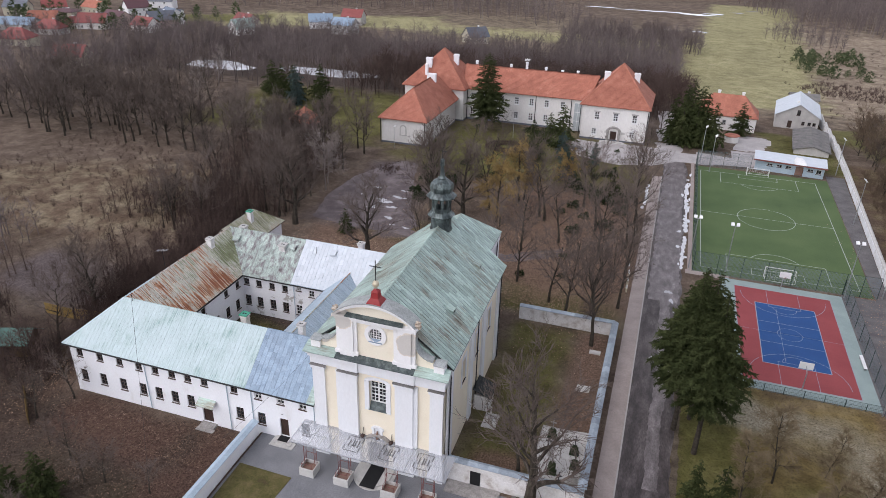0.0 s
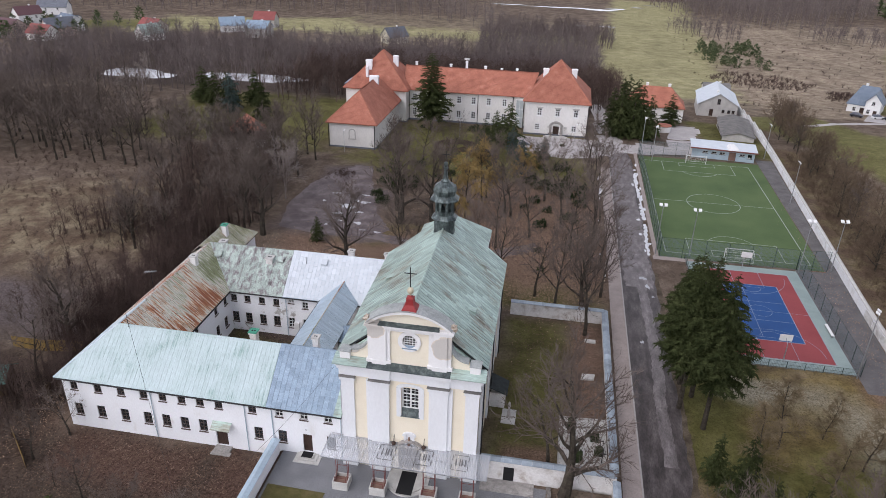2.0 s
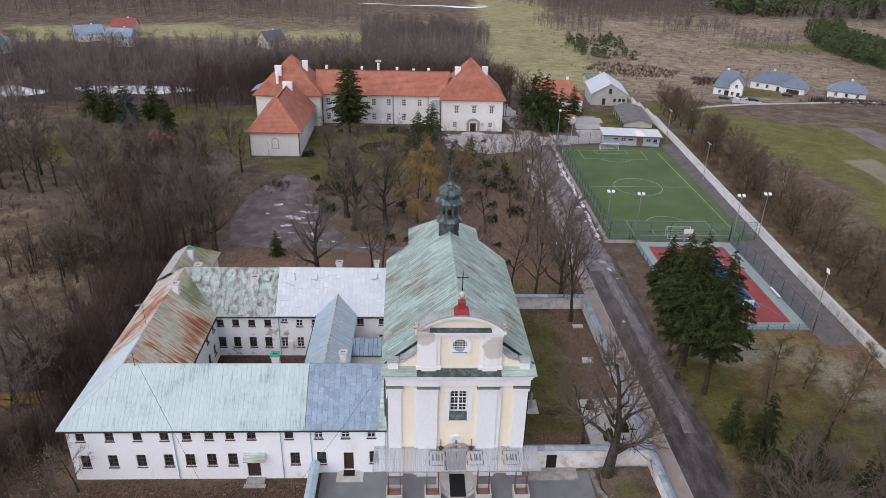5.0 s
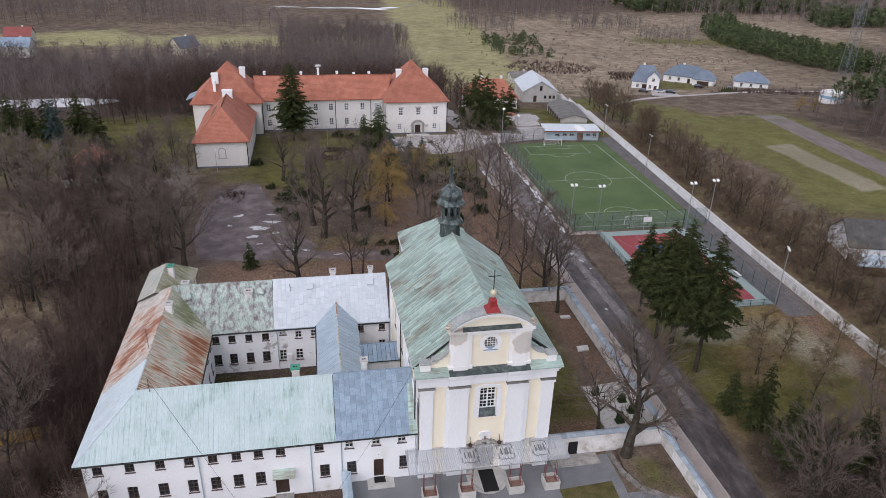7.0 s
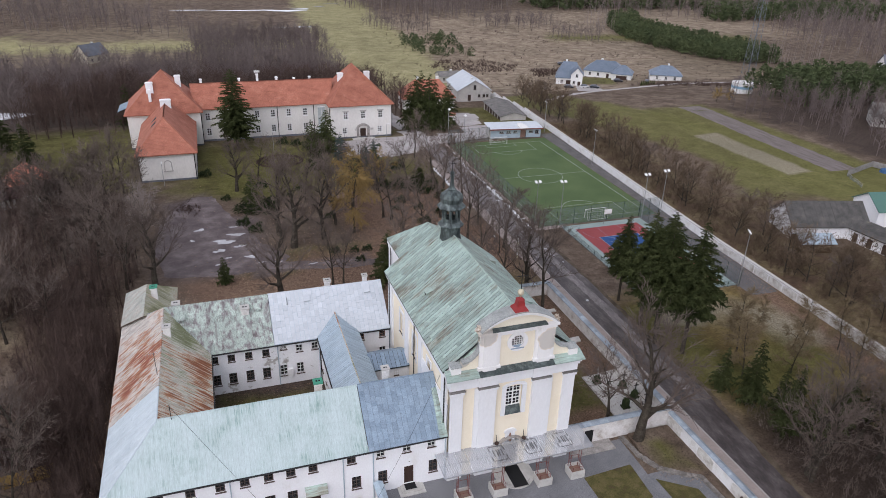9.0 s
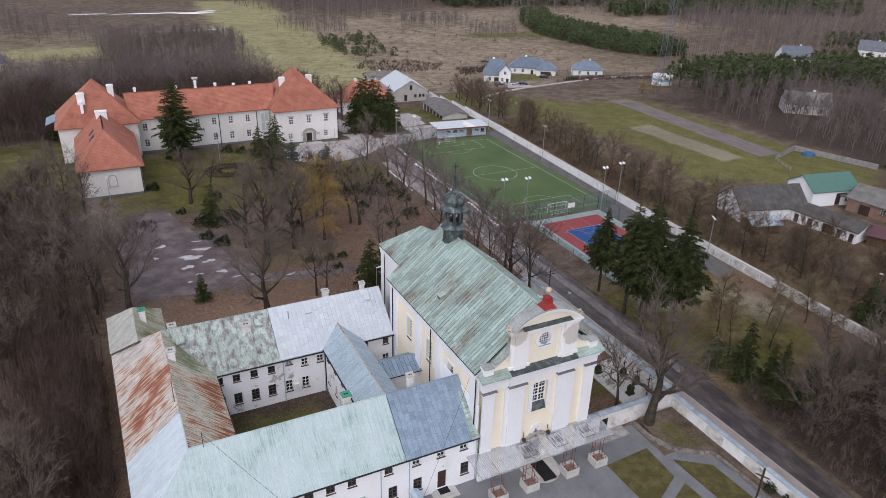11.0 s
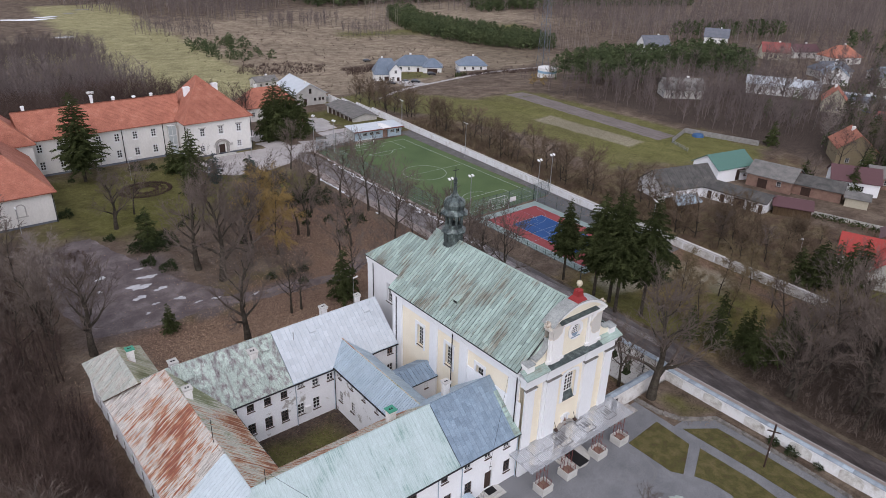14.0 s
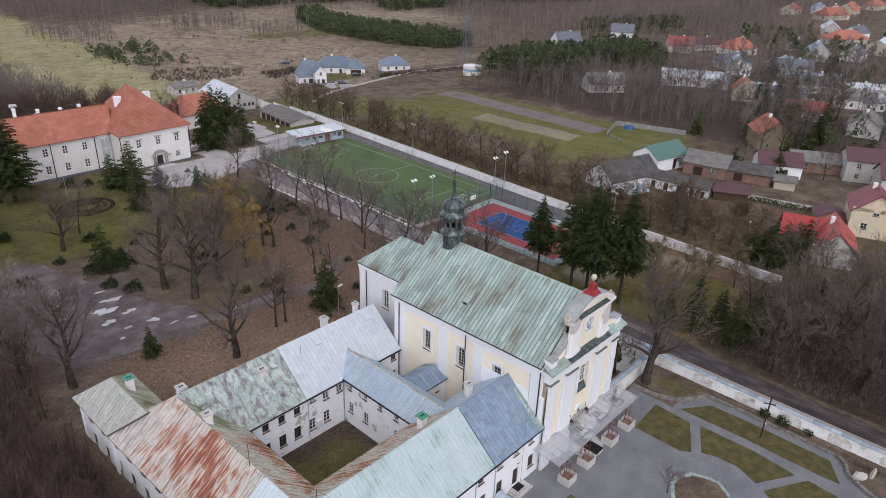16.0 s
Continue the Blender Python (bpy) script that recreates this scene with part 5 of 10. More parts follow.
for s in (-1, 1):
    e0, e1, r1, r0 = nv(s * 8.4, 57.2, ZE), nv(s * 8.4, 82.35, ZE), nv(0, 82.35, ZR), nv(0, 57.2, ZR)
    pts = [e0, e1, r1, r0] if s > 0 else [e1, e0, r0, r1]
    roof = Geo().prism(pts, (0, 0, -0.18)).ob("roof", M_UNDER, church, "green copper sheet roof slope")
    roof_slope(roof, pts, 0.56, 2.1, M_COPPER, rng, 0.08, 0.045, cross=0.05, uneven=0.15)
    for y in ((71.0,) if s < 0 else (65.2, 76.9)):
        a = Vector(nv(s * 8.4, y, ZE)).lerp(Vector(nv(0, y, ZR)), 0.28)
        slope = (Vector(nv(0, y, ZR)) - Vector(nv(s * 8.4, y, ZE))).normalized()
        b = a + slope * 1.15
        wide = Vector((0, 0.5, 0))
        lid = [a - wide + Vector((0, 0, 0.46)), a + wide + Vector((0, 0, 0.46)), b + wide + Vector((0, 0, 0.1)), b - wide + Vector((0, 0, 0.1))]
        box = Geo().prism(lid if s > 0 else lid[::-1], (0, 0, 0.05)).ob("roof_hatch", M_COPPER, church, "small open roof hatch with copper lid")
        for q in (-0.44, 0.38):
            o = Vector((0, q, 0))
            Geo().prism([a + o, b + o, b + o + Vector((0, 0, 0.1)), a + o + Vector((0, 0, 0.44))], (0, 0.06, 0)).ob("cheek", M_COPPER, box)
        # dark sheet added to stand for the unlit opening under the lid
        Geo().prism([a - wide * 0.7 + slope * 0.06, a + wide * 0.7 + slope * 0.06, a + wide * 0.7 + slope * 0.06 + Vector((0, 0, 0.42)), a - wide * 0.7 + slope * 0.06 + Vector((0, 0, 0.42))], slope * 0.05).ob("shutter", M_DARKMETAL, box, "dark sheet standing in for the unlit hatch opening")
Geo().rod(nv(0, 57.2, ZR + 0.02), nv(0, 82.4, ZR + 0.02), 0.12, n=8).ob("ridge_cap", M_COPPER, church)
ZC = 18.0
ea, eb, ec, ed = nv(-5.25, 82.3, 14.15), nv(-5.25, 92.8, 14.15), nv(5.25, 92.8, 14.15), nv(5.25, 82.3, 14.15)
ra, rb = nv(0, 82.3, ZC), nv(0, 88.6, ZC)
for pts in ([eb, ea, ra, rb], [ed, ec, rb, ra], [ec, eb, rb]):
    roof = Geo().prism(pts, (0, 0, -0.15)).ob("chancel_roof", M_UNDER, church, "green copper sheet roof slope")
    roof_slope(roof, pts, 0.56, 2.1, M_COPPER, rng, 0.08, 0.045, cross=0.05, uneven=0.15)

# ridge turret
lx, ly, _ = nv(0, 78.7)
turret = Geo().lathe((lx, ly, 19.0), [(1.45, 0), (1.45, 1.0), (1.35, 1.4), (1.35, 2.7), (1.75, 2.85), (1.8, 3.0), (1.35, 3.45), (1.2, 3.5)], 8, radians(22.5)).ob("turret_base", M_COPPER_TURRET, church, "dark green copper ridge turret")
for i in range(8):
    a = radians(22.5 + 45 * i)
    Geo().rod((lx + 1.08 * math.cos(a), ly + 1.08 * math.sin(a), 22.4), (lx + 1.08 * math.cos(a), ly + 1.08 * math.sin(a), 24.5), 0.2, 0.2, 6).ob("turret_post", M_COPPER_TURRET, church)
    b = radians(45 * i)
    d = Vector((math.cos(b), math.sin(b), 0))
    t = Vector((-d.y, d.x, 0))
    o = Vector((lx, ly, 0)) + d * 1.02
    Geo().prism([o - t * 0.36 + Vector((0, 0, 22.45)), o + t * 0.36 + Vector((0, 0, 22.45)), o + t * 0.36 + Vector((0, 0, 22.95)), o - t * 0.36 + Vector((0, 0, 22.95))], d * 0.08).ob("turret_parapet", M_COPPER_TURRET, church)
    g = Geo().prism([o - t * 0.36 + Vector((0, 0, 24.5)), o + t * 0.36 + Vector((0, 0, 24.5)), o + t * 0.36 + Vector((0, 0, 24.0)), o + t * 0.2 + Vector((0, 0, 24.25)), o - t * 0.2 + Vector((0, 0, 24.25)), o - t * 0.36 + Vector((0, 0, 24.0))], d * 0.08)
    g.ob("turret_panel", M_COPPER_TURRET, church)
    f = Vector((lx, ly, 0)) + d * 1.27
    Geo().prism([f - t * 0.28 + Vector((0, 0, 20.5)), f + t * 0.28 + Vector((0, 0, 20.5)), f + t * 0.28 + Vector((0, 0, 21.4)), f - t * 0.28 + Vector((0, 0, 21.4))], d * 0.05).ob("turret_shutter", M_COPPER_TURRET, church)
Geo().lathe((lx, ly, 24.4), [(1.25, 0), (1.95, 0.1), (1.97, 0.25), (1.5, 0.65), (1.42, 0.8), (1.52, 1.1), (1.57, 1.5), (1.42, 1.95), (1.0, 2.25), (0.55, 2.5), (0.6, 2.62), (0.38, 2.8), (0.28, 3.3), (0.2, 4.2), (0.3, 4.25), (0.3, 4.45), (0.2, 4.5), (0.3, 4.75), (0.26, 5.0), (0.1, 5.15)], 8, radians(22.5)).ob("turret_dome", M_COPPER_TURRET, church, "faceted dome of dark patinated copper")
Geo().rod((lx, ly, 29.4), (lx, ly, 31.0), 0.045).rod((lx - 0.5, ly, 30.5), (lx + 0.5, ly, 30.5), 0.045).ob("turret_cross", M_DARKMETAL, church)

# side porch on the cemetery side
porch = thing("side_porch", "small grey tin-roofed porch at the nave wall", "porch", (-16.2, 70, -0.2))
Geo().box(-17.6, 68.8, -0.3, -15.6, 71.4, 2.2).ob("wall", M_OLDWALL, porch)
Geo().prism([(-17.7, 68.5, 3.2), (-15.3, 68.5, 2.2), (-15.3, 71.7, 2.2), (-17.7, 71.7, 3.2)], (0, 0, 0.1)).ob("roof", M_UNDER, porch)


# ---- friary beside the church ----
friary = thing("friary", "white two-storey friary wings round a courtyard, with patched tin roofs", "monastery", (-52, 74, -1.3))
rng = random.Random(21)


def windowed(name, p0, p1, z0, z1, holes, doors=(), material=None, frame_mats=None, thick=0.6):
    wall_geo(Geo(), p0, p1, z0, z1, thick, list(holes) + list(doors)).ob(name, material or M_WHITE, friary)
    for i, h in enumerate(holes):
        fm = (frame_mats or {}).get(i, M_FRAME)
        window(friary, p0, p1, h, 2, 3 if h[3] > 1.3 else 2, fm, 0.12, True, M_FRAME, bar=0.07, edge=0.1)


ys = 56.5
S0, S1 = (-69.3, ys), (-33.25, ys)
upper = [-67.8, -64.55, -61.45, -58.45, -55.95, -53.45, -51.1, -48.7, -44.45, -41.1, -38.05, -35.1]
lower = [-67.8, -64.7, -61.5, -58.4, -55.95, -53.5, -51.1, -43.95, -40.9, -34.85]
holes = [(x + 69.3, 3.95 + 0.012 * (x + 68), 0.98, 1.12) for x in upper] + [(x + 69.3, 0.1 + 0.014 * (x + 68), 1.08, 1.75) for x in lower]
light = {9: M_FRAME_W, 10: M_FRAME_W, 11: M_FRAME_W}
doors = [(-48.8 + 69.3, -1.5, 1.5, 2.5), (-37.8 + 69.3, -0.5, 1.15, 2.65)]
windowed("south_wall", S0, S1, -2.2, 5.95, holes, doors, frame_mats=light)
for u, z, w, h in doors:
    Geo().box(-69.3 + u - w / 2, ys + 0.2, z, -69.3 + u + w / 2, ys + 0.28, z + h).ob("door", M_DOOR, friary, "dark brown wooden door")
windowed("west_wall", (-70.0, 100.4), (-69.3, ys), -2.2, 5.95, [(3 + 3.3 * i, 3.95, 0.98, 1.12) for i in range(13)] + [(3 + 3.3 * i, 0.2, 1.05, 1.7) for i in range(13)])
windowed("north_court_wall", (-58.9, 80.75), (-44.1, 80.75), -1.6, 5.95, [(x + 58.9, 3.9, 0.95, 1.1) for x in (-58.3, -56.1, -53.8, -51.5, -46.95, -44.75)] + [(x + 58.9, 0.3, 1.05, 1.7) for x in (-58.3, -56.15, -53.85, -51.6, -49.25, -46.95)] + [(-49.1 + 58.9, 4.6, 0.9, 0.55)], material=M_WHITE_PEEL, frame_mats={4: M_FRAME_W, 5: M_FRAME_W, 10: M_FRAME_W, 11: M_FRAME_W, 12: M_FRAME_W})
windowed("north_well_wall", (-39.0, 80.75), (-33.6, 80.75), -1.6, 5.95, [(0.9, 4.2, 0.9, 1.0), (4.0, 4.2, 0.9, 1.0), (4.0, 1.2, 1.0, 1.3)], frame_mats={0: M_BRICK, 1: M_BRICK, 2: M_FRAME_W})
windowed("west_court_wall", (-58.9, 67.6), (-58.9, 80.75), -1.6, 5.95, [(3.0, 4.0, 0.95, 1.1), (8.6, 4.0, 0.95, 1.1), (11.6, 4.0, 0.95, 1.1), (5.9, 0.4, 1.05, 1.7), (8.6, 0.4, 1.05, 1.7), (11.2, 0.4, 1.05, 1.7)])
windowed("south_court_wall", (-44.0, 67.6), (-58.9, 67.6), -1.6, 5.95, [(2 + 2.8 * i, 4.0, 0.95, 1.1) for i in range(5)])
windowed("link_wall", (-43.95, 80.75), (-43.95, 67.6), -1.6, 6.0, [(80.75 - y, 4.45, 0.75, 1.1) for y in (79.5, 76.55, 73.65, 70.7)] + [(80.75 - y, 0.8, 0.95, 1.6) for y in (79.45, 76.5)] + [(80.75 - 70.8, 1.9, 0.8, 1.0)], material=M_WHITE_PEEL, frame_mats={i: M_FRAME_W for i in range(7)})
windowed("link_well_wall", (-38.95, 67.6), (-38.95, 80.75), -1.6, 6.0, [])
windowed("north_wall", (-33.5, 91.6), (-70.1, 91.6), -1.6, 5.95, [(3 + 3.2 * i, 3.95, 0.98, 1.12) for i in range(10)])
windowed("pavilion_wall", (-63.6, 91.6), (-63.6, 100.4), -1.6, 5.9, [(4.5, 3.9, 0.95, 1.1)])
windowed("pavilion_end_wall", (-63.6, 100.4), (-70.1, 100.4), -1.6, 5.9, [])
wall_geo(Geo(), (-33.3, ys), (-33.3, 67.6), -1.6, 9.9, 0.1).ob("end_wall", M_WHITE, friary)

ZE2, ZR2 = 5.75, 10.6
SE, SR = 56.1, 62.0
NE_, NR, NO = 80.35, 86.1, 92.0
WO, WS, WR, WE = -70.55, -69.95, -64.1, -58.6
IE = 67.9


def west_eave(x, y):
    """A point of the outer west slope at the eave, in one plane with the ridge."""
    return (x, y, ZR2 - (ZR2 - ZE2) / (WR - WS + 0.17) * (WR - x))


def slope(pts, strip, sheet, material, under=None, label="", pieces=True, gap=0.05, stagger=True, lift=0.03):
    roof = Geo().prism(pts, (0, 0, -0.16)).ob("roof", under or M_UNDER, friary, label)
    roof_slope(roof, pts, strip, sheet, material, rng, gap, lift, pieces=pieces, stagger=stagger)
    return roof


# south wing, outer slope: mint part and blue-grey part
slope([(WS, SE, ZE2), (-42.55, SE, ZE2), (-42.55, SR, ZR2), (WR, SR, ZR2)], 0.55, 3.9, M_TIN_MINT, M_MINT_SEAM, "pale green painted tin roof slope", gap=0.02, lift=0.016, stagger=False)
slope([(-42.5, SE - 0.05, ZE2 + 0.05), (-33.3, SE - 0.05, ZE2 + 0.05), (-33.3, SR, ZR2 + 0.08), (-42.5, SR, ZR2 + 0.08)], 0.62, 1.05, M_TIN_BLUE, M_TIN_SEAM, "blue-grey tin roof slope of staggered sheets", gap=0.026)
slope([(-34.3, SE - 0.06, ZE2 + 0.1), (-33.3, SE - 0.06, ZE2 + 0.1), (-33.3, SR - 1.5, ZR2 - 1.1), (-34.0, SR - 1.5, ZR2 - 1.1)], 0.5, 2.0, M_COPPER, M_COPPER, "green patina strip at the roof edge", gap=0.02)
# south wing, inner slope
slope([(-42.5, IE, ZE2), (WE, IE, ZE2), (WR, SR, ZR2), (-42.5, SR, ZR2)], 0.6, 2.2, M_TIN_RUST_Y, M_SEAM_RUST, "rusted tin roof slope")
slope([(-33.4, IE, ZE2), (-42.5, IE, ZE2), (-42.5, SR, ZR2), (-33.4, SR, ZR2)], 0.6, 2.0, M_TIN_LIGHTBLUE, None, "pale blue tin roof slope")
# west wing
slope([west_eave(WS - 0.17, 68.2), west_eave(WS, SE), (WR, SR, ZR2), (WR, 68.2, ZR2)], 0.5, 5.0, M_TIN_PALE, M_TIN_LIGHTBLUE, "pale blue tin roof slope", gap=0.05, lift=0.025)
slope([west_eave(WO + 0.1, NO), west_eave(WS - 0.17, 68.2), (WR, 68.2, ZR2), (WR, NR, ZR2)], 0.62, 1.7, M_TIN_WORN, M_SEAM_RUST, "pale worn tin roof slope with rust")
slope([(WE, IE, ZE2), (WE, NE_, ZE2), (WR, NR, ZR2), (WR, SR, ZR2)], 0.6, 2.2, M_TIN_RUST, M_SEAM_RUST, "rusted and mossy tin roof slope")
# north wing
slope([(WE, NE_, ZE2), (-50.3, NE_, ZE2), (-50.3, NR, ZR2), (WR, NR, ZR2)], 0.75, 0.95, M_TIN_MOSS, M_TIN_MOSS, "mossy grey tin roof slope", gap=0.03, lift=0.025)
slope([(-50.25, NE_, ZE2 + 0.06), (-33.9, NE_, ZE2 + 0.06), (-33.9, NR, ZR2 + 0.08), (-50.25, NR, ZR2 + 0.08)], 0.6, 0.95, M_TIN_WHITE, M_TIN_LIGHTBLUE, "new white tin roof slope", gap=0.035)
slope([(-33.9, NO, ZE2), (WO, NO, ZE2), (WR, NR, ZR2), (-33.9, NR, ZR2)], 1.2, 2.6, M_TIN_WHITE, None, "white tin roof slope", pieces=False)
# north-west pavilion
PR = 9.0
slope([(WO, 100.9, ZE2), (WO, 91.0, ZE2), (-66.9, 87.5, PR), (-66.9, 96.9, PR)], 0.62, 1.7, M_TIN_BEIGE, M_SEAM_RUST, "pale worn tin roof slope")
slope([(-63.1, 91.0, ZE2), (-63.1, 100.9, ZE2), (-66.9, 96.9, PR), (-66.9, 87.5, PR)], 0.62, 2.4, M_TIN_OLIVE, M_SEAM_RUST, "mossy tin roof slope")
slope([(-63.1, 100.9, ZE2), (WO, 100.9, ZE2), (-66.9, 96.9, PR)], 0.62, 2.4, M_TIN_MOSS, None, "mossy tin hip")
# link wing between the north and south wings
LR = 8.0
slope([(-44.35, NE_ + 0.1, 5.95), (-44.35, 66.8, 5.95), (-41.4, 65.2, LR), (-41.4, 82.9, LR)], 0.37, 6.0, M_TIN_LIGHTBLUE, M_TIN_SEAM, "light blue-grey tin roof slope with standing seams", gap=0.05)
slope([(-38.55, 66.8, 5.95), (-38.55, NE_ + 0.1, 5.95), (-41.4, 82.9, LR), (-41.4, 65.2, LR)], 0.37, 6.0, M_TIN_LIGHTBLUE, M_TIN_SEAM, "light blue-grey tin roof slope with standing seams", gap=0.05)
Geo().rod((-41.4, 65.2, LR + 0.05), (-41.4, 83.1, LR + 0.05), 0.09).ob("ridge_cap", M_TIN_RUST, friary)
# lean-to in the light well
Geo().box(-38.8, 72.0, -1.6, -33.6, 75.0, 5.1).ob("lean_to_wall", M_WHITE, friary)
slope([(-38.8, 71.7, 5.05), (-33.45, 71.7, 5.05), (-33.45, 74.0, 6.2), (-38.8, 74.0, 6.2)], 0.6, 3.0, M_TIN_BLUE, None, "blue-grey tin lean-to roof")
slope([(-33.45, 76.2, 5.05), (-38.8, 76.2, 5.05), (-38.8, 74.0, 6.2), (-33.45, 74.0, 6.2)], 0.6, 3.0, M_TIN_BLUE)
window(friary, (-38.8, 72.0), (-33.6, 72.0), (3.6, 3.6, 0.6, 0.8), 2, 2, M_FRAME_W, -0.02)
window(friary, (-38.8, 72.0), (-33.6, 72.0), (0.6, 3.4, 0.7, 0.8), 2, 2, M_FRAME_W, -0.02)
# ridges, gutters, drainpipes
for a, b, m in (((WR, SR, ZR2), (-42.5, SR, ZR2), M_TIN_MINT), ((-42.5, SR, ZR2 + 0.06), (-33.3, SR, ZR2 + 0.06), M_TIN_BLUE), ((WR, SR, ZR2), (WR, 68, ZR2), M_TIN_PALE), ((WR, 68, ZR2), (WR, NR, ZR2), M_TIN_WORN), ((WR, NR, ZR2), (-50.3, NR, ZR2), M_TIN_MOSS), ((-50.3, NR, ZR2 + 0.06), (-33.9, NR, ZR2 + 0.06), M_TIN_WHITE), ((WS, SE, ZE2), (WR, SR, ZR2), M_TIN_PALE)):
    Geo().rod(a, b, 0.11).ob("ridge_cap", m, friary)
for a, b in (((WS, SE - 0.06, 5.62), (-33.3, SE - 0.06, 5.68)), ((WE, NE_ - 0.06, 5.62), (-33.9, NE_ - 0.06, 5.64)), ((WE + 0.06, IE, 5.62), (WE + 0.06, NE_, 5.62)), ((-44.42, NE_, 5.85), (-44.42, 67.5, 5.85))):
    Geo().rod(a, b, 0.1).ob("gutter", M_DARKMETAL, friary)
for x, y in ((-57.45, 56.38), (-45.4, 56.38), (-42.0, 56.38), (-33.5, 56.3), (-44.2, 80.6), (-49.9, 80.62), (-33.9, 80.6)):
    Geo().rod((x, y, -1.6), (x, y, 5.6), 0.06).ob("drainpipe", M_TIN_LIGHTBLUE, friary)
Geo().prism([(-49.75, 55.5, 1.55), (-47.3, 55.5, 1.55), (-47.3, 56.5, 2.15), (-49.75, 56.5, 2.15)], (0, 0, 0.07)).ob("door_awning", M_COPPER, friary, "pale green tin awning over the door")
Geo().box(-49.7, 55.5, -1.9, -47.6, 56.5, -1.5).box(-49.9, 55.0, -2.0, -47.4, 55.6, -1.72).ob("doorstep", M_STONE, friary)
Geo().box(-39.2, 54.9, -1.0, -36.1, 56.5, -0.78).box(-38.9, 55.25, -0.78, -36.5, 56.5, -0.62).box(-38.6, 55.6, -0.62, -36.9, 56.5, -0.48).ob("doorstep", M_CONCRETE, friary, "pale stepped door platform")
Geo().box(-38.4, 55.5, -0.47, -37.1, 56.45, -0.45).ob("doormat", M_BLACK, friary)
Geo().rod((-37.8, 56.4, 2.9), (-37.8, 56.1, 3.2), 0.04).ob("door_lamp", M_DARKMETAL, friary)
for x, y, z, w, cap in ((-46.75, 63.55, 11.0, 0.42, "green"), (-38.75, 63.7, 11.2, 0.36, ""), (-41.6, 87.6, 11.0, 0.4, ""), (-36.0, 87.6, 11.1, 0.3, ""), (-62.6, 87.6, 10.4, 0.45, ""), (-63.5, 80.0, 11.4, 0.42, ""), (-65.8, 94.3, 9.9, 0.4, "green"), (-53.6, 84.6, 10.0, 0.5, "grey")):
    g = Geo().box(x - w, y - w, z - 2.6, x + w, y + w, z - 0.12).box(x - w - 0.08, y - w - 0.08, z - 0.35, x + w + 0.08, y + w + 0.08, z - 0.2)
    ch = g.ob("chimney", M_OLDWALL, friary)
    Geo().box(x - w - 0.14, y - w - 0.14, z - 0.12, x + w + 0.14, y + w + 0.14, z).ob("cap", flat("green_tin_cap", (0.06, 0.3, 0.2)) if cap == "green" else M_CONCRETE, ch)
    Geo().box(x - w * 0.6, y - w * 0.3, z, x - w * 0.1, y + w * 0.3, z + 0.01).box(x + w * 0.1, y - w * 0.3, z, x + w * 0.6, y + w * 0.3, z + 0.01).ob("flue", M_BLACK, ch)
for x, y, f, w in ((-62.0, NE_, 0.72, 0.55), (-51.9, NE_, 0.74, 0.5), (-45.0, NE_, 0.78, 0.45), (-36.3, NE_, 0.8, 0.45)):
    z = ZE2 + (ZR2 - ZE2) * f
    yy = NE_ + (NR - NE_) * f
    Geo().prism([(x - w, yy - 0.45, z + 0.1), (x + w, yy - 0.45, z + 0.1), (x + w, yy + 0.45, z + 0.62), (x - w, yy + 0.45, z + 0.62)], (0, 0, 0.12)).ob("roof_hatch", M_TIN_WHITE if x > -50.3 else M_TIN_MOSS, friary)
Geo().rod((-47.8, 84.6, 9.2), (-47.8, 84.6, 10.6), 0.06).ob("vent_pipe", M_METAL, friary)
Geo().box(-48.75, 80.3, 0.3, -48.0, 80.7, 1.4).ob("air_unit", M_LAMP, friary)
for x, y, z, h in ((-62.6, 61.8, 10.6, 1.8), (-64.3, 70.5, 10.6, 3.0)):
    ant = thing("roof_aerial", "thin metal aerial mast on the friary roof", "aerial", (x, y, z))
    Geo().rod((x, y, z - 0.2), (x, y, z + h), 0.035).ob("mast", M_DARKMETAL, ant)
    if h > 2:
        g = Geo().rod((x - 0.9, y, z + h - 0.2), (x + 0.9, y, z + h + 0.1), 0.025)
        for i in range(7):
            g.rod((x - 0.8 + 0.26 * i, y - 0.4, z + h - 0.2 + 0.045 * i), (x - 0.8 + 0.26 * i, y + 0.4, z + h - 0.2 + 0.045 * i), 0.015)
        g.ob("aerial_bars", M_METAL, ant)

# ---- manor house at the far end of the park ----
manor = thing("manor_house", "long off-white two-storey manor with red tiled roofs", "manor", (-36, 198, 0))


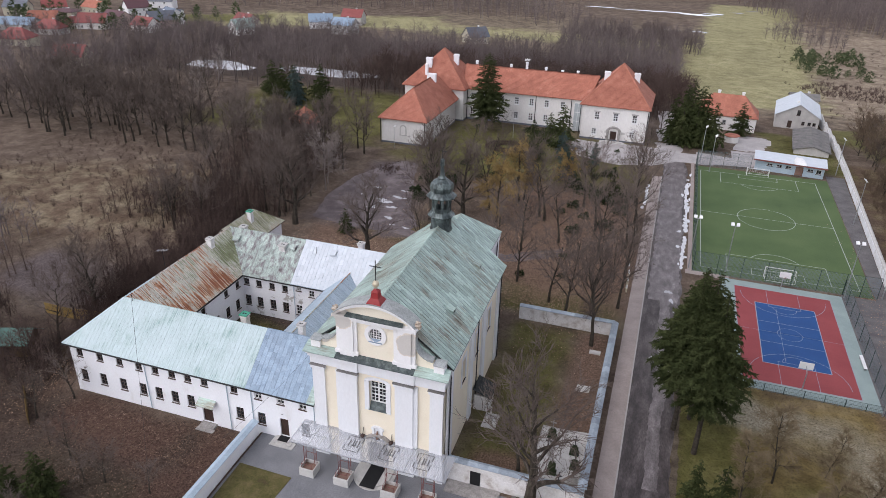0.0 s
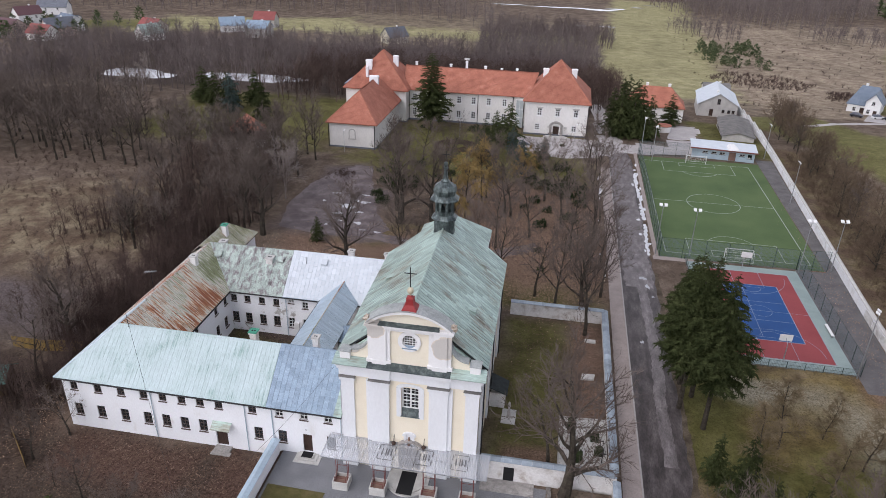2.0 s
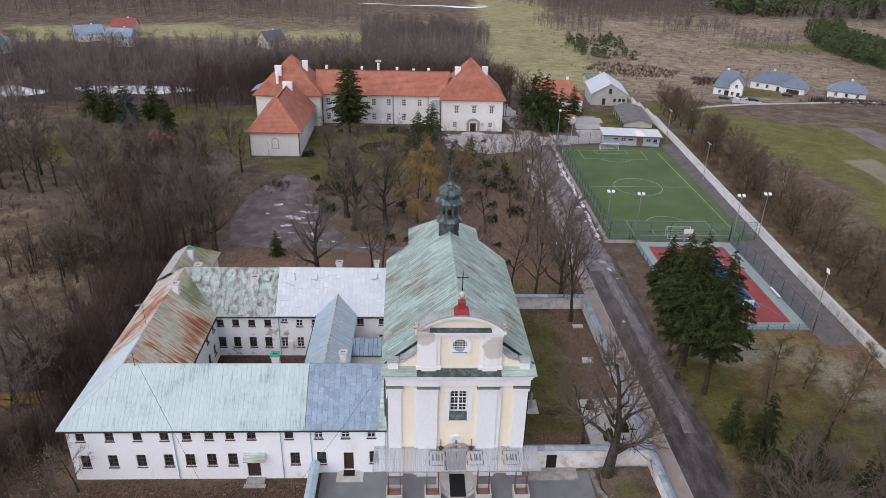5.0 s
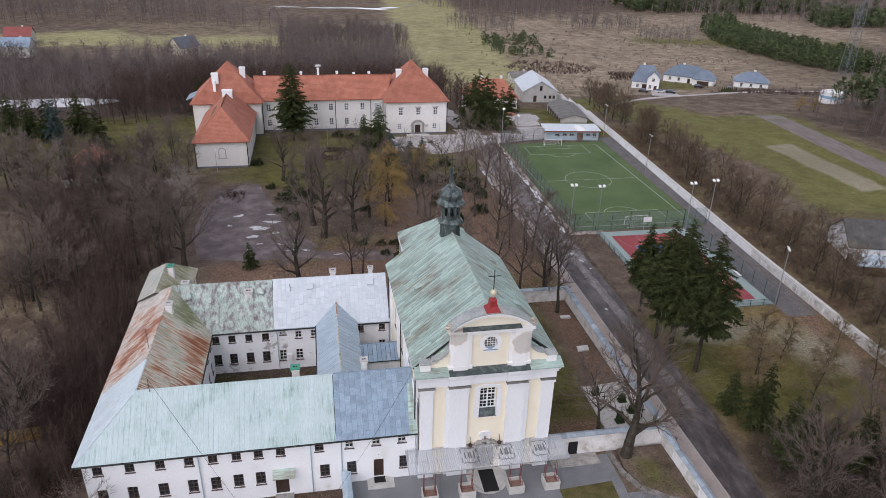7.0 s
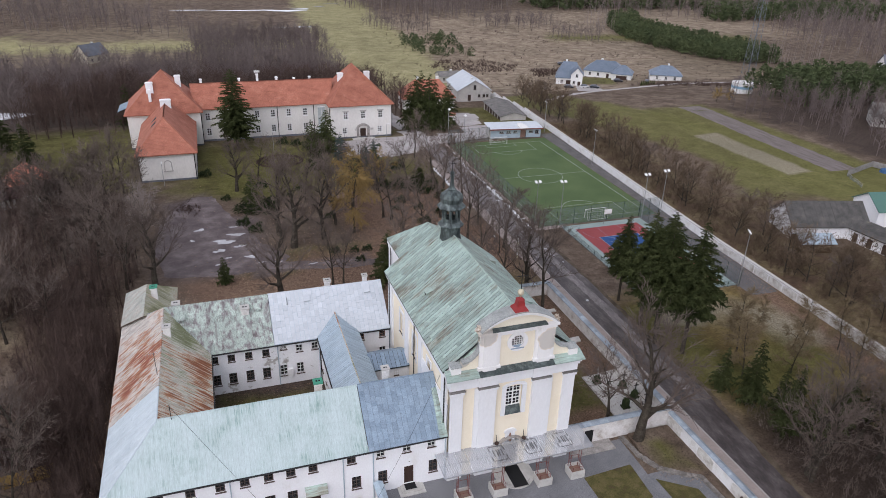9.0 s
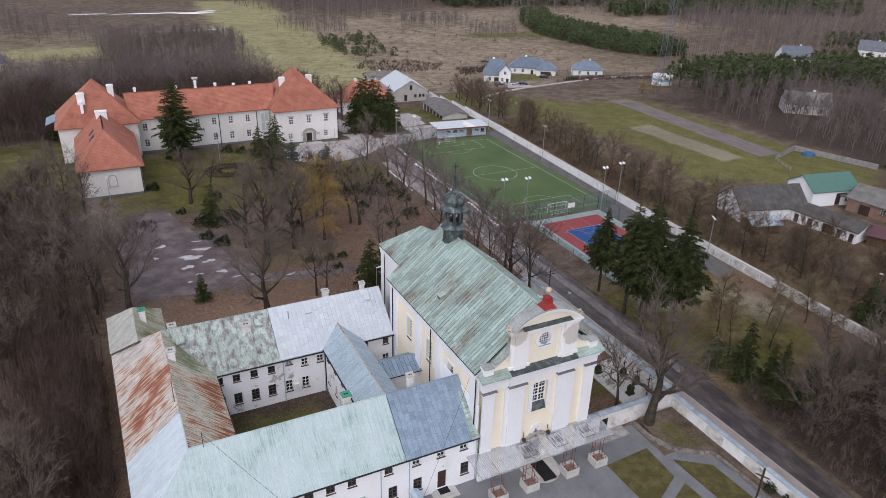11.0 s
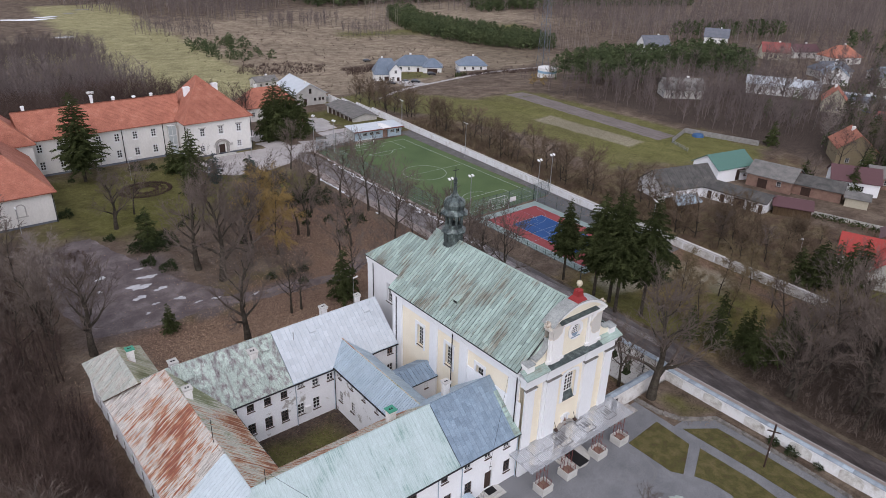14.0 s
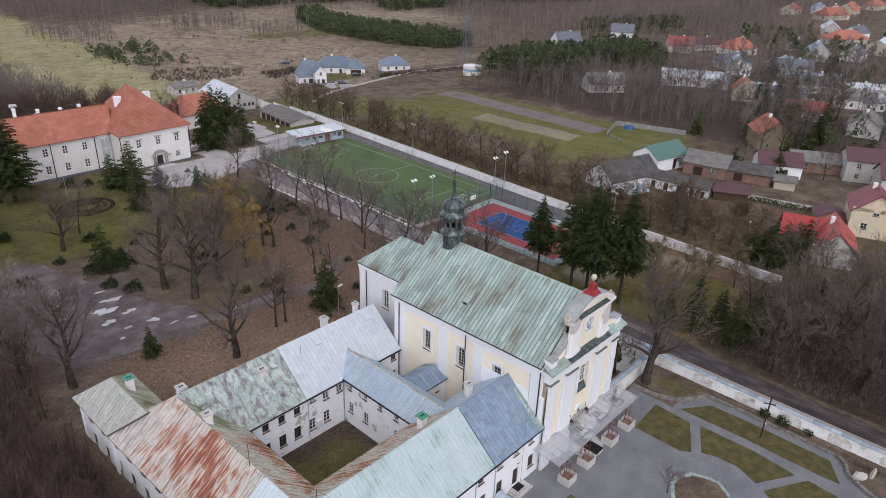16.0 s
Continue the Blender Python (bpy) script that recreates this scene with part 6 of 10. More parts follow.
def block(name, x0, y0, x1, y1, H, apex_z, over=0.7, hip=True, ridge=None, wins=(), doors=(), low=-0.5):
    """A manor block with its hipped tile roof. ridge: (xa, ya, xb, yb)."""
    cs = {"s": ((x0, y0), (x1, y0)), "e": ((x1, y0), (x1, y1)), "n": ((x1, y1), (x0, y1)), "w": ((x0, y1), (x0, y0))}
    for s, (a, b) in cs.items():
        holes = [(u, z, w, h) for q, u, z, w, h in wins if q == s]
        dd = [(u, z, w, h) for q, u, z, w, h in doors if q == s]
        wall_geo(Geo(), a, b, low, H, 0.5, holes + dd).ob("wall", M_PALWALL, manor)
        for h in holes:
            window(manor, a, b, h, 2, 3, M_FRAME_W, 0.06, True, M_FRAME_W, bar=0.16, edge=0.25)
        for u, z, w, h in dd:
            d = (Vector(b) - Vector(a)).normalized()
            o = Vector(a) + d * u
            hang("door", Geo().box(-w / 2, 0.2, 0, w / 2, 0.28, h).mesh("door", M_DOOR), manor, m=Matrix.Translation((o.x, o.y, z)) @ Matrix.Rotation(math.atan2(d.y, d.x), 4, "Z"))
    Geo().box(x0 - 0.06, y0 - 0.06, low, x1 + 0.06, y1 + 0.06, 0.45).ob("plinth", M_TILE_GREY, manor, "dark grey plinth")
    Geo().box(x0 - 0.25, y0 - 0.25, H - 0.45, x1 + 0.25, y1 + 0.25, H - 0.02).ob("eave_cornice", M_PALWALL, manor)
    xa, ya, xb, yb = ridge
    e = H - 0.1
    A, B, C, D = (x0 - over, y0 - over, e), (x1 + over, y0 - over, e), (x1 + over, y1 + over, e), (x0 - over, y1 + over, e)
    P, Q = (xa, ya, apex_z), (xb, yb, apex_z)
    if xa == xb and ya == yb:
        sides = [[A, B, P], [B, C, P], [C, D, P], [D, A, P]]
    elif ya == yb:
        sides = [[A, B, Q, P], [B, C, Q], [C, D, P, Q], [D, A, P]]
    else:
        sides = [[A, B, P], [B, C, Q, P], [C, D, Q], [D, A, P, Q]]
    for s in sides:
        roof = Geo().prism(s, (0, 0, -0.2)).ob("roof", M_TILE, manor, "red tiled roof slope")
        roof_courses(roof, s, 0.4, M_TILE)
    for s in sides:
        k = len(s)
        for i in range(2, k):
            Geo().rod(s[i - 1] if i > 2 else s[1], s[2] if i == 2 else s[i], 0.16, n=6).ob("ridge_tiles", M_TILE, manor)


def roof_courses(parent, pts, step, material):
    """Overlapping tile courses, one mesh for a slope."""
    p = [Vector(q) for q in pts]
    U = (p[1] - p[0]).normalized()
    N = U.cross(p[-1] - p[0]).normalized()
    if N.z < 0:
        N = -N
    V = N.cross(U)
    f2 = [((q - p[0]).dot(U), (q - p[0]).dot(V)) for q in p]
    v1 = max(q[1] for q in f2)
    g = Geo()
    v = 0.0
    while v < v1:
        cell = clip(clip(f2, (0, -1), -v), (0, 1), min(v + step, v1))
        if len(cell) >= 3:
            top = [p[0] + U * s + V * t + N * (0.06 - 0.04 * (t - v) / step) for s, t in cell]
            low = [p[0] + U * s + V * t for s, t in cell]
            k = len(g.v)
            m = len(cell)
            g.v += [tuple(q) for q in low + top]
            g.f.append(tuple(range(k + m, k + 2 * m)))
            g.f += [(k + i, k + (i + 1) % m, k + m + (i + 1) % m, k + m + i) for i in range(m)]
        v += step
    return tagged(g.ob("tiling", material, parent), kind="stuff")


# main range
main_w = [("s", u, z, 1.5, 2.3) for u in (2.3, 6.8, 11.3, 15.8, 20.2, 24.7, 29.4) for z in (5.8, 1.45)]
block("range", -58.5, 199.3, -22.5, 209.5, 9.3, 15.2, ridge=(-60, 204.5, -20, 204.5), wins=main_w, low=-2.2)
rp_w = [("s", u, z, 1.5, 2.4 if z > 4 else 1.9) for u, z in ((4.2, 5.6), (9.3, 5.6), (14.4, 5.6), (3.8, 1.4), (14.2, 1.4))] + [("e", 4, 5.6, 1.2, 2.0), ("e", 10, 5.6, 1.2, 2.0)]
block("east_pavilion", -22.6, 192.8, -4.9, 211.5, 9.8, 19.1, ridge=(-13.8, 205.0, -13.8, 206.0), wins=rp_w, doors=[("s", 9.2, 0.1, 1.7, 2.7)], low=-2.2)
block("west_pavilion", -76.5, 195.5, -58.0, 212.0, 9.6, 19.4, ridge=(-67.0, 203.6, -67.0, 204.6), wins=[("s", 14.2, 5.8, 1.2, 2.0), ("e", 5, 5.8, 1.2, 2.0), ("e", 10, 1.5, 1.2, 2.0)], low=-2.2)
block("chapel_wing", -72.6, 167.9, -60.0, 194.0, 6.9, 13.5, ridge=(-66.4, 176.0, -66.4, 195.0), wins=[("e", 7, 3.4, 0.9, 1.5), ("e", 14, 3.4, 0.9, 1.5)], low=-1.6)
# blind arch on the chapel wing
g = Geo()
for i in range(8):
    a0, a1 = radians(180 * i / 8), radians(180 * (i + 1) / 8)
    g.prism([(-66.3 + 0.7 * math.cos(a0), 167.85, 4.3 + 0.7 * math.sin(a0)), (-66.3 + 0.7 * math.cos(a1), 167.85, 4.3 + 0.7 * math.sin(a1)), (-66.3 + 0.95 * math.cos(a1), 167.85, 4.3 + 0.95 * math.sin(a1)), (-66.3 + 0.95 * math.cos(a0), 167.85, 4.3 + 0.95 * math.sin(a0))], (0, 0.1, 0))
g.box(-67.25, 167.78, 2.6, -67.0, 167.95, 4.3).box(-65.6, 167.78, 2.6, -65.35, 167.95, 4.3).box(-67.4, 167.7, 2.4, -65.2, 167.95, 2.6)
g.ob("blind_arch", M_GREYWALL, manor, "grey moulded blind arch")
# portal of the manor
g = Geo()
for s in (-1, 1):
    x = -13.4 + s * 1.55
    for i in range(6):
        w = 0.62 if i % 2 else 0.7
        g.box(x - w / 2, 192.25, -0.3 + i * 0.55, x + w / 2, 192.85, 0.22 + i * 0.55)
for i in range(10):
    a0, a1 = radians(25 + 130 * i / 10), radians(25 + 130 * (i + 1) / 10)
    g.prism([(-13.4 + 2.3 * math.cos(a0), 192.2, 2.0 + 2.3 * math.sin(a0)), (-13.4 + 2.3 * math.cos(a1), 192.2, 2.0 + 2.3 * math.sin(a1)), (-13.4 + 1.75 * math.cos(a1), 192.2, 2.0 + 1.75 * math.sin(a1)), (-13.4 + 1.75 * math.cos(a0), 192.2, 2.0 + 1.75 * math.sin(a0))], (0, 0.65, 0))
g.ob("portal", M_STONE, manor, "rusticated grey stone portal")
Geo().box(-16.8, 190.6, -0.3, -10.0, 192.3, 0.08).box(-16.2, 191.1, 0.08, -10.6, 192.3, 0.22).ob("portal_steps", M_CONCRETE, manor)
for x, z in ((-18.4, 7.75), (-13.3, 7.75), (-8.2, 7.75)):
    Geo().box(x - 0.95, 192.5, z + 0.25, x + 0.95, 192.8, z + 0.45).box(x - 0.8, 192.62, z + 0.0, x + 0.8, 192.8, z + 0.25).ob("window_hood", M_GREYWALL, manor)
for x in (-18.0, -8.6):
    Geo().box(x + (2.2 if x < -13 else -2.6), 192.72, 2.2, x + (3.0 if x < -13 else -1.7), 192.8, 2.8).ob("wall_plaque", M_GREYWALL, manor)
# glazed stair bay
bay = Geo()
for z in (0.2, 3.0, 5.6, 8.2):
    bay.box(-25.6, 198.2, z, -23.4, 199.3, z + 0.15)
for x in (-25.6, -24.55, -23.5):
    bay.box(x, 198.2, 0.2, x + 0.1, 198.3, 8.3)
b_ = bay.ob("glazed_bay", M_FRAME_W, manor, "narrow glazed stair bay with metal frame")
Geo().box(-25.5, 198.24, 0.3, -23.45, 198.27, 8.2).ob("pane", M_BAY_PANE, b_, "bay pane with the sky's reflection painted pale")
for x in (-57.9, -47.8, -37.0, -26.6):
    Geo().rod((x, 199.18, -1.0), (x, 199.18, 9.0), 0.1, n=6).ob("drainpipe", M_DARKMETAL, manor)
for x, y in ((-23.0, 192.65), (-4.7, 192.65), (-60.15, 167.7), (-72.75, 167.7)):
    Geo().rod((x, y, -1.0), (x, y, 9.2 if y > 180 else 6.5), 0.1, n=6).ob("drainpipe", M_DARKMETAL, manor)
for y in (178.5, 183.0):
    Geo().prism([(-69.6, y, 10.25), (-69.6, y + 1.6, 10.25), (-68.4, y + 1.6, 11.52), (-68.4, y, 11.52)], (-0.12, 0, 0.14)).ob("roof_light", M_DARKMETAL, manor, "dark roof light slit")
for x, y, z in ((-57, 205.5, 16.6), (-46.5, 206, 16.3), (-36.0, 206, 16.3), (-31, 205.5, 16.0), (-26.5, 205.5, 16.2), (-41.5, 204.7, 17.6)):
    ch = Geo().box(x - 0.32, y - 0.32, z - 2.6, x + 0.32, y + 0.32, z - 0.3).box(x - 0.42, y - 0.42, z - 0.6, x + 0.42, y + 0.42, z - 0.45).ob("chimney", M_WHITE, manor)
for x, y, z, w in ((-17.8, 203, 17.0, 0.8), (-9.6, 204, 17.0, 0.8), (-70.2, 199.5, 17.2, 0.9), (-63.0, 203.5, 18.0, 0.75), (-70.3, 197.5, 15.6, 0.35), (-66.2, 190.2, 14.6, 1.3)):
    Geo().box(x - w, y - 0.5, z - 3.2, x + w, y + 0.5, z).box(x - w - 0.12, y - 0.62, z - 0.35, x + w + 0.12, y + 0.62, z - 0.18).ob("chimney", M_WHITE, manor)
Geo().prism([(-76.9, 203, 9.6), (-76.9, 211, 9.6), (-79.5, 211, 8.6), (-79.5, 203, 8.6)], (0, 0, 0.15)).ob("side_roof", M_TIN_BLUE, manor, "grey tin side roof")
nest = Geo()
rr = random.Random(4)
for i in range(60):
    a = rr.uniform(0, 6.28)
    b = a + rr.uniform(1.2, 2.4)
    r = rr.uniform(0.6, 0.95)
    nest.rod((-41.5 + r * math.cos(a), 204.7 + r * math.sin(a), 17.6 + rr.uniform(0, 0.5)), (-41.5 + r * math.cos(b), 204.7 + r * math.sin(b), 17.6 + rr.uniform(0, 0.6)), 0.03, n=3)
tagged(nest.ob("stork_nest", M_WHITEPAINT), "pale twig stork nest on a chimney", "nest")


# ---- sports grounds ----
M_TURF = mat("artificial_turf", [(0.25, (0.06, 0.099, 0.038)), (0.5, (0.082, 0.127, 0.049)), (0.75, (0.105, 0.149, 0.06))], 0.08, 5, 0.9, bump=0.1, fine_amount=0.15)
M_COURT_RED = mat("red_court_rubber", [(0.25, (0.24, 0.05, 0.055)), (0.7, (0.3, 0.068, 0.07))], 0.2, 8, 0.85, bump=0.05, fine_amount=0.12)
M_COURT_BLUE = mat("blue_court_rubber", [(0.25, (0.018, 0.065, 0.2)), (0.7, (0.025, 0.085, 0.24))], 0.2, 8, 0.85, bump=0.05, fine_amount=0.12)
M_COURT_GREY = mat("grey_green_court_rim", [(0.25, (0.23, 0.3, 0.29)), (0.7, (0.3, 0.37, 0.35))], 0.3, 8, 0.85, bump=0.05, fine_amount=0.12)
M_LINE = flat("white_court_line", (0.4, 0.44, 0.4), 0.8)
M_LINE_DIM = flat("pale_court_line", (0.3, 0.34, 0.4), 0.8)
M_GRAVEL_DARK = mat("dark_gravel_strip", [(0.25, (0.09, 0.085, 0.085)), (0.7, (0.16, 0.15, 0.15))], 0.4, 8, 0.95, bump=0.3, fine_amount=0.3)


def line_quad(g, x0, y0, x1, y1, z, w=0.1):
    d = Vector((x1 - x0, y1 - y0, 0)).normalized()
    n_ = Vector((-d.y, d.x, 0)) * w / 2
    a, b = Vector((x0, y0, z)), Vector((x1, y1, z))
    g.poly([a - n_, b - n_, b + n_, a + n_])


def line_path(g, pts, z, w=0.1):
    for a, b in zip(pts, pts[1:]):
        line_quad(g, *a, *b, z, w)


pitch = structure("football_pitch", Geo().poly([(8.6, 119.4, 0.03), (38.2, 119.4, 0.03), (39.4, 180.2, 0.03), (9.0, 180.2, 0.03)]), M_TURF, "green artificial turf football pitch with white lines", "football pitch")
g = Geo()
X0, X1, Y0, Y1 = 10.2, 36.4, 121.6, 177.2
line_path(g, [(X0, Y0), (X1, Y0), (X1, Y1), (X0, Y1), (X0, Y0)], 0.04, 0.14)
line_path(g, [(X0, 149.4), (X1, 149.4)], 0.04, 0.12)
line_path(g, arc(23.4, 149.4, 5.7, 0, 360, 40), 0.04, 0.12)
for y, s in ((Y0, 1), (Y1, -1)):
    line_path(g, [(14.8, y), (14.8, y + s * 7.2), (32.0, y + s * 7.2), (32.0, y)], 0.04, 0.12)
    line_path(g, [(19.0, y), (19.0, y + s * 2.6), (27.8, y + s * 2.6), (27.8, y)], 0.04, 0.12)
    line_path(g, arc(23.4, y + s * 5.2, 4.6, 26 * s, 154 * s, 14), 0.04, 0.12)
g.ob("pitch_lines", M_LINE, pitch)
court = structure("sports_court", Geo().poly([(13.6, 86.2, 0.03), (33.0, 86.2, 0.03), (33.0, 118.4, 0.03), (13.6, 118.4, 0.03)]), M_COURT_GREY, "red and blue rubber sports court with grey-green rim", "sports court")
Geo().poly([(15.75, 88.2, 0.036), (30.95, 88.2, 0.036), (30.95, 116.3, 0.036), (15.75, 116.3, 0.036)]).ob("red_field", M_COURT_RED, court, "red rubber field")
Geo().poly([(18.85, 93.2, 0.042), (27.9, 93.2, 0.042), (27.9, 111.3, 0.042), (18.85, 111.3, 0.042)]).ob("blue_field", M_COURT_BLUE, court, "blue rubber field")
g = Geo()
line_path(g, [(15.8, 88.25), (30.9, 88.25), (30.9, 116.25), (15.8, 116.25), (15.8, 88.25)], 0.048, 0.08)
line_path(g, [(18.85, 93.2), (27.9, 93.2), (27.9, 111.3), (18.85, 111.3), (18.85, 93.2)], 0.048, 0.12)
for y in (99.2, 102.25, 105.3):
    line_path(g, [(18.85, y), (27.9, y)], 0.05, 0.07)
line_path(g, [(15.8, 102.25), (30.9, 102.25)], 0.05, 0.05)
line_path(g, arc(23.35, 102.25, 1.8, 0, 360, 28), 0.05, 0.06)
line_path(g, [(22.0, 94), (22.0, 110)], 0.05, 0.05)
for y, s in ((88.25, 1), (116.25, -1)):
    line_path(g, [(20.9, y), (20.9, y + s * 5.8), (25.8, y + s * 5.8), (25.8, y)], 0.05, 0.06)
    line_path(g, arc(23.35, y + s * 1.6, 6.6, 0, 180 * s, 30), 0.05, 0.06)
    line_path(g, arc(23.35, y + s * 5.8, 1.8, 0, 180 * s, 16), 0.05, 0.06)
g.ob("court_lines", M_LINE_DIM, court)
structure("gravel_strip", Geo().poly([(33.0, 82, 0.02), (38.6, 82, 0.02), (43.8, 184, 0.02), (39.6, 184, 0.02), (38.4, 119, 0.02), (33.0, 119, 0.02)]), M_GRAVEL_DARK, "dark gravel strip beside the courts", "gravel")
structure("court_path", Geo().box(7.6, 117.9, -0.1, 15.0, 119.5, 0.02), M_PAVE, "reddish paved path between the courts", "paving")
structure("lane_edge_path", Geo().box(7.9, 119.4, -0.1, 8.7, 182, 0.05), M_PAVE, "reddish paved strip beside the pitch fence", "paving")

M_MESH = bpy.data.materials.new("green_wire_mesh")
n, l = links_of(M_MESH)
co = n.new("ShaderNodeTexCoord").outputs["Object"]
sep = n.new("ShaderNodeSeparateXYZ")
l.new(co, sep.inputs[0])
u = calc(n, l, "FRACT", calc(n, l, "MULTIPLY", calc(n, l, "ADD", sep.outputs[0], sep.outputs[1]), 5.0))
v = calc(n, l, "FRACT", calc(n, l, "MULTIPLY", sep.outputs[2], 5.0))
hole = calc(n, l, "MULTIPLY", calc(n, l, "GREATER_THAN", u, 0.09), calc(n, l, "GREATER_THAN", v, 0.09))
n["Principled BSDF"].inputs["Base Color"].default_value = (0.16, 0.2, 0.22, 1)
l.new(calc(n, l, "SUBTRACT", 1.0, hole), n["Principled BSDF"].inputs["Alpha"])
M_POST = flat("dark_green_post", (0.03, 0.06, 0.05), 0.5)


def fence(p0, p1, h, label, gap=3.0, post_mat=None, mesh_mat=None):
    """Posts, rails and wire mesh panels."""
    t = thing("fence", label, "fence", (*p0, 0))
    a, b = Vector((*p0, 0)), Vector((*p1, 0))
    k = max(1, round((b - a).length / gap))
    d = (b - a).normalized()
    post = Geo().rod((0, 0, -0.1), (0, 0, h), 0.05, n=5).mesh("post", post_mat or M_POST)
    for i in range(k + 1):
        hang("post", post, t, m=Matrix.Translation(a.lerp(b, i / k)))
    Geo().rod(a + Vector((0, 0, h)), b + Vector((0, 0, h)), 0.03, n=4).rod(a + Vector((0, 0, h / 2)), b + Vector((0, 0, h / 2)), 0.025, n=4).ob("rail", post_mat or M_POST, t)
    nn = Vector((-d.y, d.x, 0)) * 0.01
    Geo().prism([a - nn, b - nn, b + nn, a + nn], (0, 0, h)).ob("wire_mesh", mesh_mat or M_MESH, t)
    return t


fence((8.75, 119.3), (9.0, 181), 4.0, "tall green wire fence along the football pitch")
fence((8.75, 119.2), (33.2, 119.2), 4.0, "tall green wire fence between pitch and court", 4.0)
fence((33.2, 119.2), (38.6, 119.6), 4.0, "tall green wire fence at the pitch corner")
fence((9.0, 181), (22.0, 181.6), 4.0, "tall wire fence behind the goal", 3.5)
fence((13.4, 86.0), (33.3, 86.0), 1.2, "low green fence round the court", 2.5)
fence((33.3, 86.0), (33.3, 119.2), 3.0, "green wire fence beside the court", 3.5)
fence((13.4, 86.0), (13.4, 119.2), 1.2, "low green fence round the court", 2.5)


def goal(x, y, s, w=5.0, h=2.0):
    t = thing("football_goal", "white metal football goal with net", "goal", (x, y, 0.04))
    g = Geo()
    for q in (-w / 2, w / 2):
        g.rod((x + q, y, 0.04), (x + q, y, h), 0.07)
        g.rod((x + q, y, h), (x + q, y + s * 0.8, h), 0.03).rod((x + q, y + s * 0.8, h), (x + q, y + s * 1.5, 0.05), 0.03)
    g.rod((x - w / 2, y, h), (x + w / 2, y, h), 0.07).rod((x - w / 2, y + s * 1.5, 0.08), (x + w / 2, y + s * 1.5, 0.08), 0.03)
    g.ob("goal_frame", M_WHITEPAINT, t)
    net = Geo()
    for i in range(13):
        q = -w / 2 + w * i / 12
        net.rod((x + q, y + s * 0.8, h), (x + q, y + s * 1.5, 0.05), 0.012, n=3)
    for i in range(6):
        f = i / 5
        net.rod((x - w / 2, y + s * (0.8 + 0.7 * f), h + (0.05 - h) * f), (x + w / 2, y + s * (0.8 + 0.7 * f), h + (0.05 - h) * f), 0.012, n=3)
    net.ob("net", M_LAMP, t)


goal(23.4, Y0 - 0.1, -1)
goal(23.4, Y1 + 0.1, 1)


def hoop(x, y, s):
    t = thing("basketball_hoop", "basketball hoop with white backboard on a post", "basketball hoop", (x, y, 0))
    Geo().rod((x, y, 0), (x, y, 3.0), 0.08).rod((x, y, 3.0), (x, y + s * 1.2, 3.4), 0.06).ob("post", M_METAL, t)
    Geo().box(x - 0.9, y + s * 1.2 - 0.03, 2.9, x + 0.9, y + s * 1.2 + 0.03, 3.95).ob("backboard", M_WHITEPAINT, t)
    g = Geo()
    line = arc(x, y + s * 1.5, 0.23, 0, 360, 12)
    for a, b in zip(line, line[1:]):
        g.rod((*a, 3.05), (*b, 3.05), 0.015, n=3)
    g.ob("rim", M_TILE_RED, t)


hoop(23.3, 87.6, 1)
hoop(23.3, 117.4, -1)
bench = thing("bench", "white bench beside the sports court", "bench", (32.6, 97.5, 0))
Geo().box(32.3, 95.8, 0.42, 32.75, 99.4, 0.48).ob("seat", M_WHITEPAINT, bench)
for y in (96.1, 97.6, 99.1):
    Geo().box(32.35, y - 0.04, 0, 32.7, y + 0.04, 0.42).ob("leg", M_METAL, bench)


def floodlight(x, y, h, turn, heads=2, arm=0.9):
    t = thing("floodlight", "tall grey mast with white floodlights", "floodlight", (x, y, 0), "floodlights of the sports ground")
    Geo().rod((x, y, 0), (x, y, h), 0.11, 0.06).ob("mast", M_METAL, t)
    m = Matrix.Translation((x, y, h)) @ Matrix.Rotation(radians(turn), 4, "Z")
    hang("crossbar", Geo().rod((-arm / 2, 0, 0), (arm / 2, 0, 0), 0.05, n=5).mesh("crossbar", M_METAL), t, m=m)
    for i in range(heads):
        q = -arm / 2 + arm * i / max(1, heads - 1)
        hang("lamp_head", shared("lamp_head", lambda: Geo().prism([(-0.28, -0.15, 0.1), (0.28, -0.15, 0.1), (0.28, 0.35, 0.35), (-0.28, 0.35, 0.35)], (0, 0.05, 0.16)).mesh("lamp_head", M_LAMP)), t, m=m @ Matrix.Translation((q, 0, 0)))


for x, y, h, tu in ((8.1, 120.1, 9.8, 0), (14.4, 120.7, 9.1, 0), (10.0, 184, 9, -90), (12.2, 176.5, 9, -90), (33.35, 118.2, 9.9, 0), (40.7, 153.5, 9.5, 90), (42.2, 186, 9, 90), (32.7, 85.6, 10.6, 60), (39.35, 119.8, 9.7, 0)):
    floodlight(x, y, h, tu)


def pole_lamp(x, y, h=7.0, turn=0):
    t = thing("street_lamp", "slim street lamp with a pale curved head", "street lamp", (x, y, 0))
    Geo().rod((x, y, level(x, y)), (x, y, h), 0.07, 0.05).ob("pole", M_METAL, t)
    m = Matrix.Translation((x, y, h)) @ Matrix.Rotation(radians(turn), 4, "Z")
    hang("lamp_head", shared("street_head", lambda: Geo().prism([(0, -0.12, 0), (0.9, -0.14, 0.15), (0.9, 0.14, 0.15), (0, 0.12, 0)], (0, 0, 0.14)).mesh("lamp_head", M_LAMP)), t, m=m)


for x, y, tu in ((-67.5, 164.5, 90), (-28.5, 101, 0), (-40, 185, 0), (-8, 186, 0), (52, 64, 180)):
    pole_lamp(x, y, 5.5, tu)

